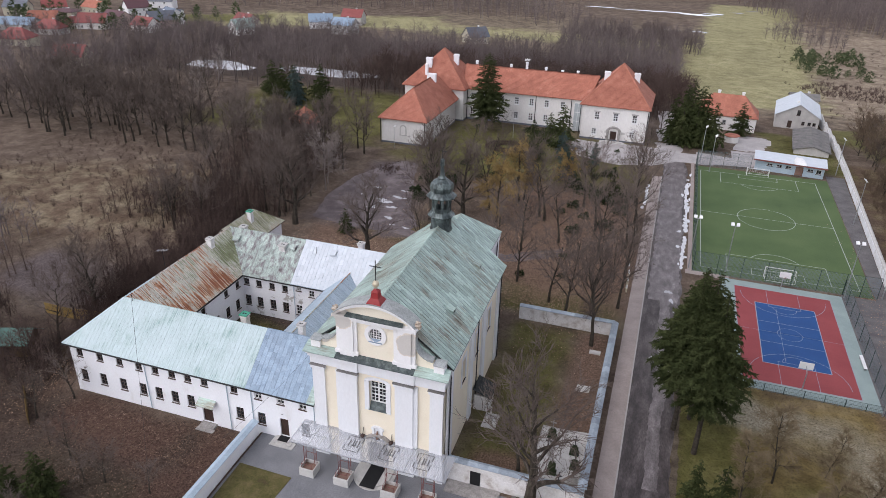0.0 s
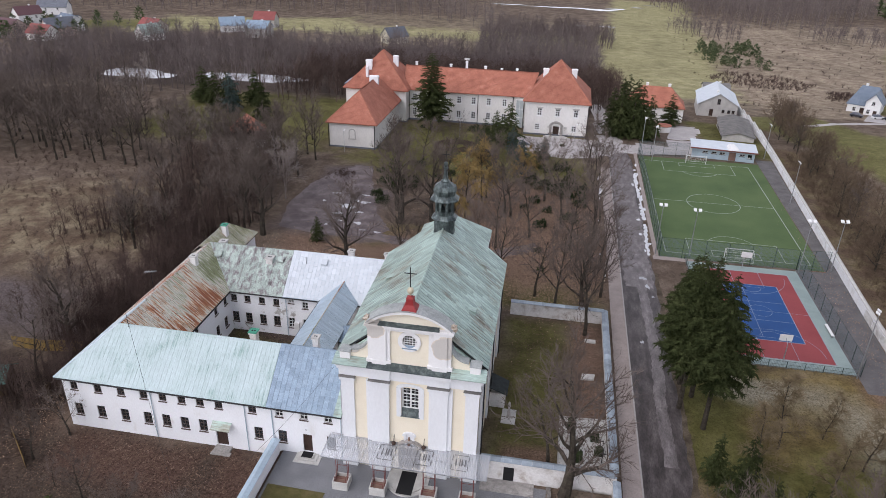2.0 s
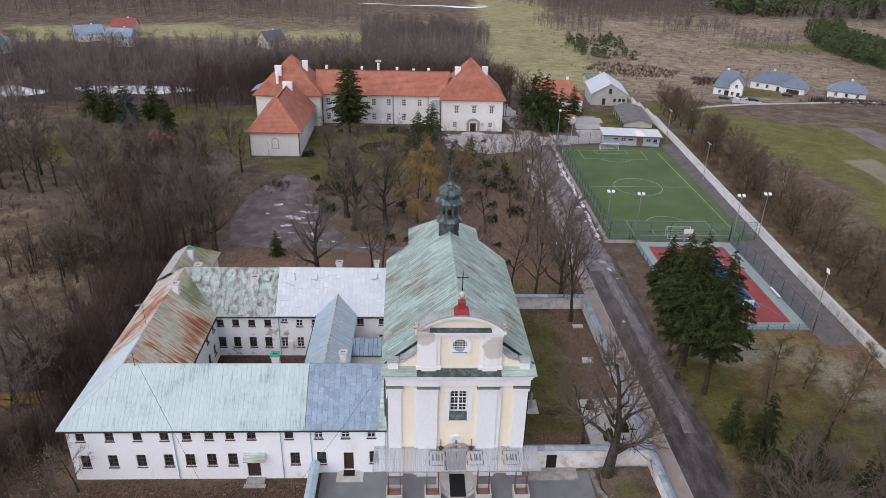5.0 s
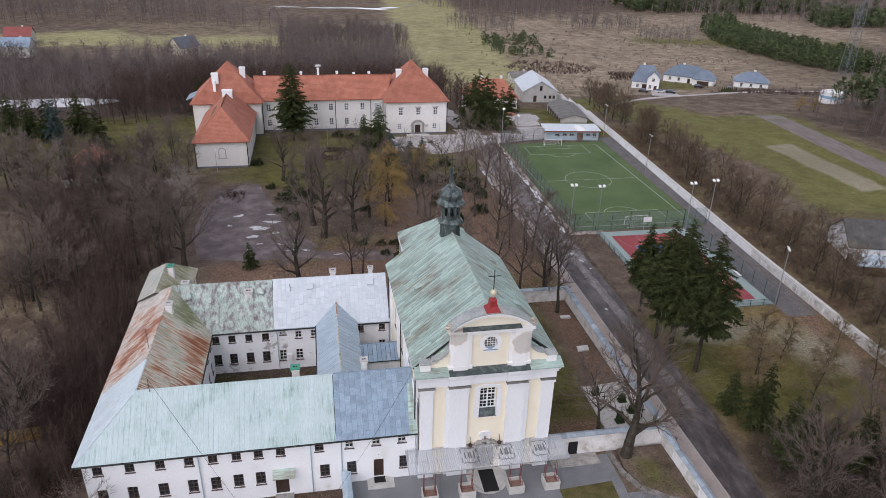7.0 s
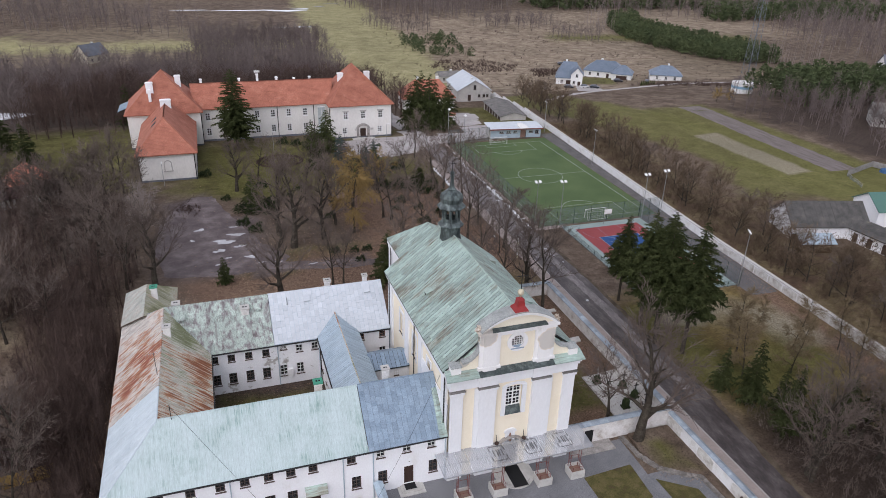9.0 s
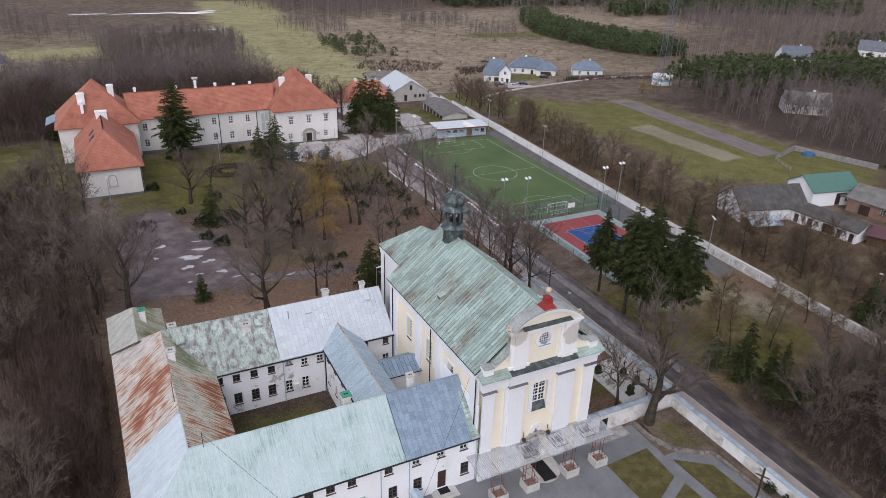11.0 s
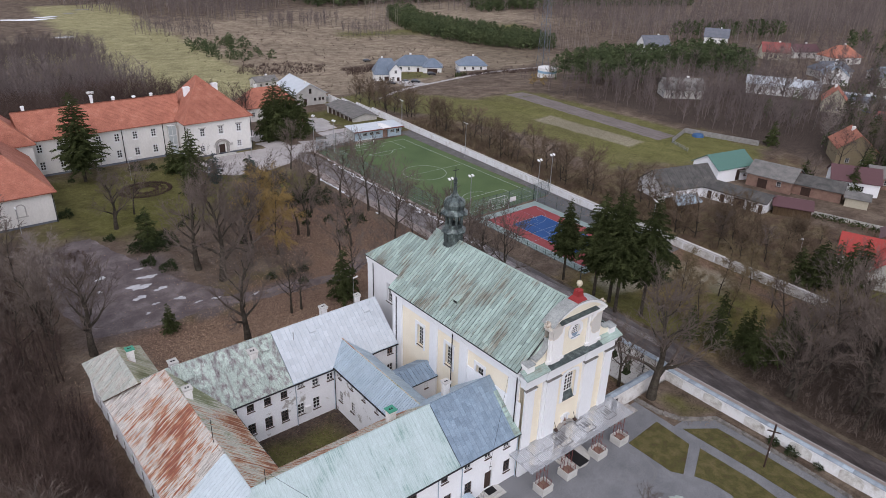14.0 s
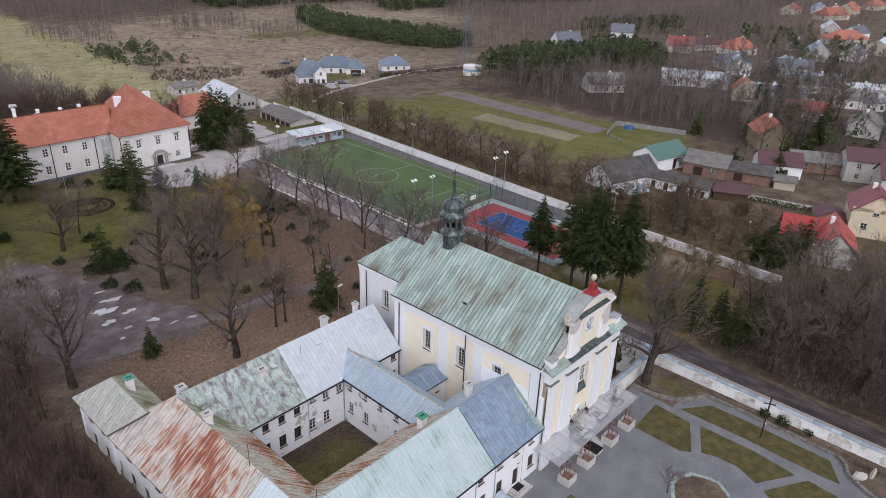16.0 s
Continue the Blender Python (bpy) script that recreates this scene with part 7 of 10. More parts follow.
# ---- service buildings ----
hut = thing("changing_hut", "low grey changing hut with white flat roof and red fascia", "pavilion", (31, 184.5, 0))
hw = [(u, 1.5, 1.3, 0.6) for u in (3.4, 5.6, 7.7, 12.6)] + [(14.5, 1.1, 1.2, 1.1)]
H0, H1 = (23.0, 183.0), (38.6, 181.3)
wall_geo(Geo(), H0, H1, -0.1, 2.9, 0.3, hw + [(10.2, 0.0, 1.8, 2.3)]).ob("wall", M_TIN_LIGHTBLUE, hut)
for h in hw:
    window(hut, H0, H1, h, 2, 1, M_FRAME_W, 0.06)
wall_geo(Geo(), H1, (39.2, 186.8), -0.1, 2.9, 0.3).ob("wall", M_TIN_LIGHTBLUE, hut)
wall_geo(Geo(), (39.2, 186.8), (23.6, 188.5), -0.1, 2.9, 0.3).ob("wall", M_GREYWALL, hut)
wall_geo(Geo(), (23.6, 188.5), H0, -0.1, 2.9, 0.3).ob("wall", M_GREYWALL, hut)
Geo().prism([(22.5, 182.3, 2.9), (39.0, 180.5, 2.9), (39.7, 187.3, 3.2), (23.1, 189.1, 3.2)], (0, 0, 0.12)).ob("roof", M_TIN_WHITE, hut)
Geo().prism([(22.4, 182.2, 2.65), (39.1, 180.4, 2.65), (39.1, 180.5, 2.65), (22.4, 182.3, 2.65)], (0, 0, 0.34)).ob("fascia", flat("dull_red_fascia", (0.22, 0.08, 0.07)), hut)
Geo().prism([(31.7, 181.0, 3.05), (34.3, 180.7, 3.05), (34.3, 180.9, 3.4), (33.6, 182.5, 3.75), (32.3, 182.6, 3.75), (31.7, 181.2, 3.4)], (0, 2.4, 0)).ob("entrance_hood", M_WHITEPAINT, hut)
Geo().box(32.2, 182.2, 0, 34.0, 182.35, 2.3).ob("door", M_BRICK, hut)

shed = gable_house("long_shed", "long low shed with dark boarded doors and sagging dark corrugated roof", 20.5, 8.6, 2.6, 3.75, M_GREYWALL, M_ETERNIT, doors=[("n", u, 2.6, 2.1) for u in (2.4, 5.6, 8.8, 12.0, 15.2, 18.4)], category="shed", tile=1.1)
shed.matrix_basis = pose(39.5, 211.6, -1.5, 0, 0, 84)
barn = gable_house("white_roofed_barn", "grey rendered barn with a white sheet roof", 19.5, 12.6, 3.95, 7.6, M_GREYWALL, M_TIN_WHITE, wins=[("w", 8.2, 1.4), ("w", 10.0, 1.4), ("w", 11.4, 1.4)], doors=[("w", 4.4, 1.2, 2.3)], win_size=(0.9, 1.0), category="barn", chimneys=[(-7, 0.6, 8.2, 0.3)], tile=1.0, frame_mat=M_FRAME)
window(barn, (-9.75, 6.3), (-9.75, -6.3), (6.4, 4.2, 1.0, 1.7), 2, 3, M_FRAME, -0.06)
barn.matrix_basis = pose(40.3, 249.3, -3.0, 0, 0, 83.7)
gate = gable_house("red_roofed_house", "white house with red hipped roof behind spruces", 18, 10, 4.2, 9.2, M_PALWALL, M_TILE, hip=4.5, wins=[("s", 15.5, 1.2), ("s", 2.5, 1.2), ("e", 3, 1.2), ("e", 6.5, 1.2), ("s", 9, 1.2)], chimneys=[(-3, 0.8, 10.2, 0.4), (4, 0.8, 10.2, 0.4)], tile=0.7)
gate.matrix_basis = pose(17.2, 229.5, -1.3, 0, 0, -4)
tank = thing("round_well_house", "small round white well house with reddish roof", "well house", (18.5, 207.5, -0.9))
Geo().lathe((18.5, 207.5, -0.9), [(1.9, 0), (1.9, 2.2)], 16).ob("wall", M_PALWALL, tank)
Geo().lathe((18.5, 207.5, 1.3), [(2.1, 0), (2.1, 0.15), (0.3, 0.5)], 16).ob("roof", M_TILE, tank)


# ---- trees ----
M_BARK = mat("grey_brown_bark", [(0.3, (0.032, 0.027, 0.022)), (0.7, (0.088, 0.076, 0.061))], 1.5, 9, 0.95, bump=0.4, fine_amount=0.35, spec=0.04)
M_TWIG = mat("bare_twigs", [(0.3, (0.105, 0.083, 0.071)), (0.7, (0.17, 0.138, 0.12))], 0.3, 3, 0.95, bump=0, rnd=0.25, fine_amount=0.2, spec=0.04)
M_TWIG_PALE = mat("pale_birch_twigs", [(0.3, (0.2, 0.165, 0.15)), (0.7, (0.3, 0.26, 0.24))], 0.3, 3, 0.95, bump=0, fine_amount=0.2, spec=0.04)
M_TWIG_GOLD = mat("golden_willow_twigs", [(0.3, (0.21, 0.145, 0.06)), (0.7, (0.33, 0.23, 0.095))], 0.3, 3, 0.95, bump=0, fine_amount=0.25, spec=0.04)
M_TWIG_LARCH = mat("larch_twigs", [(0.3, (0.15, 0.115, 0.07)), (0.7, (0.23, 0.18, 0.115))], 0.3, 3, 0.95, bump=0, fine_amount=0.25, spec=0.04)
M_TWIG_WARM = mat("warm_brown_twigs", [(0.3, (0.1, 0.073, 0.052)), (0.7, (0.17, 0.128, 0.09))], 0.3, 3, 0.95, bump=0, rnd=0.25, fine_amount=0.25, spec=0.04)
M_TWIG_RED = mat("reddish_scrub_twigs", [(0.3, (0.058, 0.039, 0.033)), (0.7, (0.122, 0.088, 0.076))], 0.08, 1.5, 0.95, bump=0, fine_amount=0.4, spec=0.04)
M_NEEDLE = mat("dark_spruce_needles", [(0.3, (0.024, 0.032, 0.012)), (0.55, (0.056, 0.068, 0.027)), (0.8, (0.115, 0.125, 0.055))], 0.6, 5, 0.85, bump=0, rnd=0.2, fine_amount=0.55, spec=0.04)
M_NEEDLE_BLUE = mat("blue_spruce_needles", [(0.3, (0.04, 0.06, 0.055)), (0.7, (0.08, 0.11, 0.1))], 0.6, 4, 0.85, bump=0, fine_amount=0.4, spec=0.04)
M_PINE = mat("pine_needles", [(0.3, (0.05, 0.068, 0.034)), (0.7, (0.105, 0.128, 0.062))], 0.1, 1.5, 0.85, bump=0, fine_amount=0.45, spec=0.04)
M_FARWOOD = mat("far_bare_wood", [(0.3, (0.12, 0.096, 0.09)), (0.7, (0.205, 0.17, 0.162))], 0.02, 0.5, 0.95, bump=0, fine_amount=0.3, spec=0.04)
M_BOX = mat("evergreen_shrub", [(0.3, (0.02, 0.03, 0.015)), (0.7, (0.05, 0.065, 0.03))], 1.0, 6, 0.85, bump=0, fine_amount=0.4, spec=0.04)


def blade(g, a, b, w, rng):
    """A thin tapering twig, one triangle."""
    d = b - a
    s = d.cross(Vector((rng.uniform(-1, 1), rng.uniform(-1, 1), rng.uniform(-1, 1))))
    if s.length < 1e-6:
        return
    s = s.normalized() * w / 2
    k = len(g.v)
    g.v += [tuple(a - s), tuple(a + s), tuple(b)]
    g.f.append((k, k + 1, k + 2))


def toward(rng, d, spread, up=0.0):
    v = Vector((rng.gauss(0, 1), rng.gauss(0, 1), rng.gauss(0, 1))).normalized()
    return (d + v * spread + Vector((0, 0, up))).normalized()


def bare_tree(seed, h, spread=0.62, limbs=10, twigs=16, lean=0.0, fork=0.3, droop=0.0, twig_w=0.056, trunk_r=0.021):
    """Trunk and crown of a leafless tree, on the origin."""
    rng = random.Random(seed)
    trunk, crown = Geo(), Geo()
    r = h * trunk_r
    p, d = Vector((0, 0, -0.15)), Vector((lean, rng.uniform(-0.04, 0.04), 1)).normalized()
    spine = [(p.copy(), r)]
    n_ = 7
    for i in range(n_):
        q = p + d * (h * 0.8 / n_)
        r1 = r * 0.8
        trunk.rod(p, q, r, r1, 7)
        p, r = q, r1
        spine.append((p.copy(), r))
        d = toward(rng, d, 0.13, 0.12)
    for i in range(limbs):
        f = fork + (1 - fork) * (i + rng.uniform(0, 0.8)) / limbs
        k = min(n_ - 1, int(f * n_))
        a = spine[k][0].lerp(spine[k + 1][0], f * n_ - k if f < 1 else 1.0)
        br = max(0.035, spine[k][1] * 0.62)
        az = i * 2.4 + rng.uniform(-0.5, 0.5)
        dirn = Vector((math.cos(az), math.sin(az), rng.uniform(0.35, 0.95) + f * 0.6)).normalized()
        length = h * spread * rng.uniform(0.5, 0.8) * (1.12 - 0.5 * f)
        q, dd = a, dirn
        for s in range(4):
            e = q + dd * length / 4
            trunk.rod(q, e, br, br * 0.7, 5) if s < 2 else crown.rod(q, e, br, br * 0.66, 4)
            br *= 0.69
            for j in range(4 if s else 1):
                sd = toward(rng, dd, 0.8, 0.15 - droop)
                sl = length * rng.uniform(0.24, 0.44)
                m = q.lerp(e, rng.uniform(0.1, 1.0))
                sm = m + sd * sl * 0.5
                se = sm + toward(rng, sd, 0.3, -droop) * sl * 0.6
                crown.rod(m, sm, br * 0.5, br * 0.34, 3)
                blade(crown, sm, se, br * 0.7, rng)
                for t in range(twigs):
                    o = m.lerp(sm, rng.random()) if t % 3 == 0 else sm.lerp(se, rng.random())
                    td = toward(rng, sd, 0.7, 0.12 - 1.6 * droop)
                    tl = rng.uniform(0.5, 1.15) * (0.45 + 0.06 * h)
                    blade(crown, o, o + td * tl, twig_w, rng)
                    to = o + td * tl * rng.uniform(0.2, 0.6)
                    blade(crown, to, to + toward(rng, td, 0.6, -droop) * tl * 0.55, twig_w * 0.75, rng)
            q, dd = e, toward(rng, dd, 0.3, 0.1 - droop)
    return trunk, crown


def spruce(seed, h, width=0.24, bare=0.12, droop=0.32, per=10, layers=None, taper=0.7, spray=8, fine=1.0):
    """Trunk and needle crown of a spruce, on the origin."""
    rng = random.Random(seed)
    trunk = Geo().rod((0, 0, -0.15), (0, 0, h * 0.97), h * 0.016, 0.02, 7)
    crown = Geo()
    k = layers or int(h * 2.3)
    sway = [rng.uniform(0.75, 1.2) for _ in range(9)]
    for i in range(k):
        f = i / k
        z = h * (bare + (1 - bare) * f)
        R_ = h * width * (1 - f) ** taper * (0.5 + 0.5 * min(1, f * 5)) * sway[int(f * 9)] + 0.15
        n_ = max(4, int(per * (0.5 + 0.7 * (1 - f))))
        a0 = rng.uniform(0, 6.28)
        for j in range(n_):
            a = a0 + 6.2832 * j / n_ + rng.uniform(-0.3, 0.3)
            L_ = R_ * rng.uniform(0.5, 1.25)
            d = Vector((math.cos(a), math.sin(a), 0))
            o = Vector((0, 0, z + rng.uniform(-0.3, 0.3)))
            side = Vector((-d.y, d.x, 0))
            lift = rng.uniform(-0.15, 0.4)
            pts = [o + d * L_ * q + Vector((0, 0, (lift * q - droop * 1.4 * q * q) * L_)) for q in (0.1, 0.5, 0.8, 1.0)]
            for q in range(3):
                A, B = pts[q], pts[q + 1]
                for s in (-1, 1):
                    crown.poly([A, A + side * s * L_ * 0.06 + Vector((0, 0, -0.06 * L_)), B + side * s * L_ * 0.04, B][::s])
                for t in range(spray):
                    o2 = A.lerp(B, rng.random())
                    s = rng.choice((-1, 1))
                    e2 = o2 + (d * rng.uniform(0.1, 0.9) + side * s * rng.uniform(0.3, 1.0)).normalized() * L_ * fine * rng.uniform(0.14, 0.34) + Vector((0, 0, L_ * fine * rng.uniform(-0.3, 0.12)))
                    blade(crown, o2, e2, (0.09 + 0.05 * L_) * fine, rng)
    return trunk, crown


def tree_kind(name, geos, bark, leaf, label, category, group=""):
    """A tree as one thing on the origin: an empty with trunk and crown."""
    t = thing(name, label, category, group=group)
    geos[0].ob("trunk", bark, t)
    geos[1].ob("crown", leaf, t)
    return t


PROTO = []


def plant(kind, x, y, s=1.0, turn=0.0, tall=1.0):
    """The first tree of a kind is moved to its place, the others are copies of it."""
    m = Matrix.Translation((x, y, level(x, y))) @ Matrix.Rotation(turn, 4, "Z")
    if kind not in PROTO:
        PROTO.append(kind)
        kind.scale = (s, s, s * tall)
        kind.location, kind.rotation_euler = (x, y, level(x, y)), (0, 0, turn)
        return kind
    keep = tuple(kind.scale)
    kind.scale = (s, s, s * tall)
    c = copy_thing(kind, m)
    kind.scale = keep
    return c


PARK = [tree_kind("bare_tree", bare_tree(100 + i, 15, 0.66 + 0.06 * (i % 3), 10 + i % 3, 7), M_BARK, M_TWIG, "leafless brown deciduous tree on leaf-strewn ground", "tree") for i in range(6)]
WOODLAND = [tree_kind("bare_tree", bare_tree(150 + i, 15, 0.66, 11, 4, twig_w=0.1), M_BARK, M_TWIG, "leafless brown tree of the wood", "tree") for i in range(4)]
SLIM = [tree_kind("bare_tree", bare_tree(200 + i, 12, 0.46, 9, 5, fork=0.22, trunk_r=0.015), M_BARK, M_TWIG, "slim leafless tree with upswept twigs", "tree") for i in range(4)]
BIRCH = tree_kind("birch_tree", bare_tree(301, 15, 0.45, 10, 9, fork=0.25, droop=0.12, trunk_r=0.012), M_TWIG_PALE, M_TWIG_PALE, "pale leafless birch with fine twigs", "tree")
WILLOW = tree_kind("willow_tree", bare_tree(305, 13, 0.6, 12, 20, fork=0.25, droop=0.32, twig_w=0.06), M_BARK, M_TWIG_GOLD, "golden drooping leafless willow", "tree")
LARCH = tree_kind("larch_tree", bare_tree(307, 13, 0.3, 16, 8, fork=0.12, droop=0.15, trunk_r=0.011), M_BARK, M_TWIG_LARCH, "thin leafless larch with brownish twigs", "tree")
SPRUCES = [
    tree_kind("spruce_tree", spruce(400, 21, 0.225, 0.3, 0.2, 12, 54, 0.82, 21, 0.6), M_BARK, M_NEEDLE, "tall shaggy dark green spruce with bare lower trunk", "spruce"),
    tree_kind("spruce_tree", spruce(401, 21, 0.2, 0.33, 0.22, 12, 50, 0.85, 21, 0.64), M_BARK, M_NEEDLE, "tall dark green spruce with bare lower trunk", "spruce"),
    tree_kind("spruce_tree", spruce(402, 20, 0.235, 0.16, 0.14, 14, 50, 0.68, 24, 0.5), M_BARK, M_NEEDLE, "tall dark green spruce before the manor", "spruce"),
]
SMALLSPRUCE = [tree_kind("small_spruce", spruce(420 + i, 8, 0.33, 0.03, 0.2, 10, 22, 0.8, 8, 0.95), M_BARK, M_NEEDLE, "young dark green spruce tree", "spruce") for i in range(2)]
BLUESPRUCE = tree_kind("blue_spruce", spruce(430, 8, 0.28, 0.03, 0.22, 10, 22), M_BARK, M_NEEDLE_BLUE, "young blue-green spruce on the lawn", "spruce")

# conifers
plant(SPRUCES[0], 7.7, 79.0, 0.97, 0.4)
plant(SPRUCES[0], 8.9, 76.4, 1.02, 2.6)
plant(SPRUCES[1], 7.0, 73.6, 1.05, 1.4)
plant(SPRUCES[1], 9.5, 70.0, 1.06, 4.4)
plant(SPRUCES[1], 8.6, 87.0, 0.78, 3.0)
plant(SPRUCES[2], -49.2, 190.2, 1.28, 0.5, 0.86)
for x, y, s in ((-30.9, 168, 1.35), (-29.6, 184.6, 1.1), (-25.9, 182.0, 1.5), (-48.6, 144.5, 1.1), (43.7, 60, 1.0), (45.3, 57, 1.25), (48, 55.5, 1.2), (50.5, 54, 1.15), (53.4, 53, 1.2), (47, 58.5, 1.0), (-28.25, 104.5, 1.25), (-56.0, 111.3, 0.66), (-20.5, 160, 1.0), (-17, 164, 0.8), (-9, 150, 0.8), (-100, 187, 1.4), (-115, 196, 1.5), (-121, 199, 1.4), (-127, 203, 1.5), (-109, 203, 1.5), (-74, 226, 1.7), (-70, 232, 1.6), (-80, 230, 1.6), (-62, 38, 0.9), (-78, 45, 1.0), (126, 60, 1.4), (128, 110, 1.0), (104, 76, 1.0)):
    plant(SMALLSPRUCE[int(abs(x)) % 2], x, y, s, x)
for x, y, s in ((2.3, 197.5, 1.7), (4.4, 196.6, 1.95), (6.2, 198.6, 2.1), (8.0, 196.4, 2.0), (10.2, 197.8, 1.8), (12.4, 195.0, 1.6), (5.0, 200.5, 1.9), (9.0, 200.5, 1.9)):
    plant(SMALLSPRUCE[int(y) % 2], x, y, s * 0.78, x, 1.36)
plant(SMALLSPRUCE[0], 21, 216.5, 1.3, 2.0)
for x, y, s in ((-24, 172, 1.0), (-20.5, 156.6, 1.2), (-112, 192, 1.6), (-15.5, 170, 0.8)):
    plant(BLUESPRUCE, x, y, s, x)
for x, y, s in ((11.2, 57.0, 0.85), (9.2, 60.6, 0.6), (10.9, 50.5, 0.75), (14.5, 49, 0.7), (18.2, 48.7, 0.7), (21.5, 50.5, 0.6), (13.6, 54.2, 0.6), (16.8, 54.5, 0.55), (24, 49, 0.6)):
    plant(SMALLSPRUCE[int(x) % 2], x, y, s, x, 1.55)
# single trees that stand out
OLD = tree_kind("old_tree", bare_tree(501, 15, 0.66, 13, 9, lean=0.12, fork=0.22, trunk_r=0.04), M_BARK, M_TWIG, "big old leafless tree with forked trunk beside the wall", "tree")
plant(OLD, -7.6, 55.3, 1.35, 0.3)
plant(OLD, -67.3, 111.5, 1.1, 2.0)
for x, y, s, a in ((-42.5, 123, 1.3, 0.5), (-36.2, 125.4, 1.1, 3.6), (-51.4, 157, 0.85, 1.1), (-47.1, 102.4, 1.05, 4.2), (-6.0, 93.9, 0.95, 5.0)):
    plant(OLD, x, y, s, a)
plant(OLD, -44.5, 129.5, 1.15, 2.9)
for i, (x, y, s) in enumerate(((-9.6, 59.6, 0.85), (-5.2, 88.6, 1.1), (-10.1, 94.4, 0.95), (-2.6, 101, 0.9), (-13.5, 99, 0.85), (-37.9, 105.4, 0.75), (-36, 105.6, 0.7), (-25, 107, 0.8), (-20, 104, 0.8), (-2.5, 112, 1.0), (-3.5, 124, 1.0), (-2.8, 136, 1.0), (-3.6, 147, 1.0), (-8, 118, 0.95), (-10, 130, 1.0), (-16, 122, 0.9), (-22, 116, 0.85), (-27, 141, 0.9), (-22, 133, 1.0), (-14, 142, 0.95), (-37, 146, 0.9), (-46, 163, 0.8), (-31, 152, 0.8), (-72, 116, 0.95), (-80, 128, 1.0), (-4, 171, 0.8), (12.5, 36, 1.0), (8, 42.5, 1.0), (19, 43, 1.05), (26, 35, 1.0), (16, 28, 1.0), (9, 27, 1.0), (32, 47, 0.9), (23, 52, 0.75), (-82, 150, 0.9), (-76, 160, 0.9), (-79, 172, 0.9))):
    plant(PARK[i % 6], x, y, s, i * 1.7, 0.95 + 0.1 * (i % 3))
rng = random.Random(33)
for i in range(3):
    for _ in range(60):
        x, y = rng.uniform(-44, -3), rng.uniform(106, 146)
        if not (x < -40 and y < 128) and not (-42 < x < -20 and y > 158):
            break
    plant((PARK + SLIM)[(i * 3) % 10], x, y, rng.uniform(0.7, 1.1), i * 1.3)
for i in range(26):
    plant((PARK + SLIM)[(i * 3) % 10], rng.uniform(9, 40), rng.uniform(14, 50), rng.uniform(0.6, 0.95), i * 1.3)
for i in range(3):
    plant((PARK + SLIM)[(i * 3) % 10], rng.uniform(-4.5, -2), rng.uniform(96, 172), rng.uniform(0.75, 1.05), i * 1.3)
for x, y, s, a in ((12, 31, 1.15, 0.4), (20, 37, 1.2, 2.5), (8.6, 43.5, 1.0, 4.0), (27, 43, 1.1, 5.2), (17, 22, 1.2, 1.5), (33, 35, 1.1, 3.1)):
    plant(OLD, x, y, s, a)
plant(WILLOW, -29.7, 126.9, 1.1, 4.0)
plant(WILLOW, 125.5, 210.5, 0.42, 1.0)
plant(WILLOW, 130.0, 209.0, 0.38, 3.0)
plant(WILLOW, -27.7, 138.9, 1.12)
plant(WILLOW, -19.5, 150, 0.8, 2.0)
for i, (x, y, s) in enumerate(((-70, 130, 1.0), (-71.5, 134, 0.85), (-140, 180, 1.0), (-98, 150, 0.9), (232, 160, 1.1), (140, 100, 1.0), (200, 130, 1.0), (-150, 205, 1.0), (-66, 34, 0.6), (-80, 38, 0.6))):
    plant(BIRCH, x, y, s, i * 1.1)
for i, (x, y, s) in enumerate(((14, 62, 0.9), (18, 68, 1.0), (22, 61, 0.85), (27, 66, 0.9), (31, 58, 0.9), (34, 64, 0.8), (24, 47, 1.0), (36, 40, 1.0), (24, 71, 0.6))):
    plant(LARCH, x, y, s, i * 1.3)
# row outside the long wall
BUSHY = [tree_kind("bushy_tree", bare_tree(260 + i, 8.5, 0.8, 12, 7, fork=0.1, trunk_r=0.02, twig_w=0.055), M_BARK, M_TWIG_WARM, "low leafless tree with wide twiggy crown outside the wall", "tree") for i in range(3)]
rng = random.Random(31)
for i in range(70):
    y = 58 + i * 2.6 + rng.uniform(-1.3, 1.3)
    x = 41 + (y - 55) * 0.05 + rng.uniform(2.5, 10.5)
    plant(BUSHY[i % 3] if i % 4 else SLIM[i % 4], x, y, rng.uniform(0.7, 1.2) if i % 4 else rng.uniform(0.6, 0.9), i * 2.1)
# wood west of the friary and round the pond
for i in range(110):
    for _ in range(50):
        x, y = rng.uniform(-190, -72), rng.uniform(138, 214 if i % 8 == 0 else 176)
        if not (-122 < x < -78 and 158 < y < 225) and not (-78 < x < -50 and y > 158):
            break
    plant(WOODLAND[i % 4], x, y, rng.uniform(0.75, 1.1), i * 2.3)
for i in range(26):
    x, y = rng.uniform(-95, -71), rng.uniform(100, 150)
    plant((SLIM + PARK)[i % 10], x, y, rng.uniform(0.65, 0.95), i * 1.9)
for i in range(10):
    plant(SLIM[i % 4], rng.uniform(-90, -46), rng.uniform(34, 50), rng.uniform(0.35, 0.65), i * 1.9)
plant(SMALLSPRUCE[0], -58.5, 39.9, 0.90, 1.0)
plant(PARK[2], -54.1, 44.2, 0.42, 2.0)
plant(PARK[0], -69.9, 50.0, 0.50, 3.0)
plant(PARK[3], -48.2, 44.5, 0.35, 4.0)
plant(PARK[5], -60.5, 45.8, 0.40, 0.5)
plant(PARK[4], -80, 64, 0.8, 1.0)
plant(PARK[1], -25.2, 42.9, 0.28, 2.0)
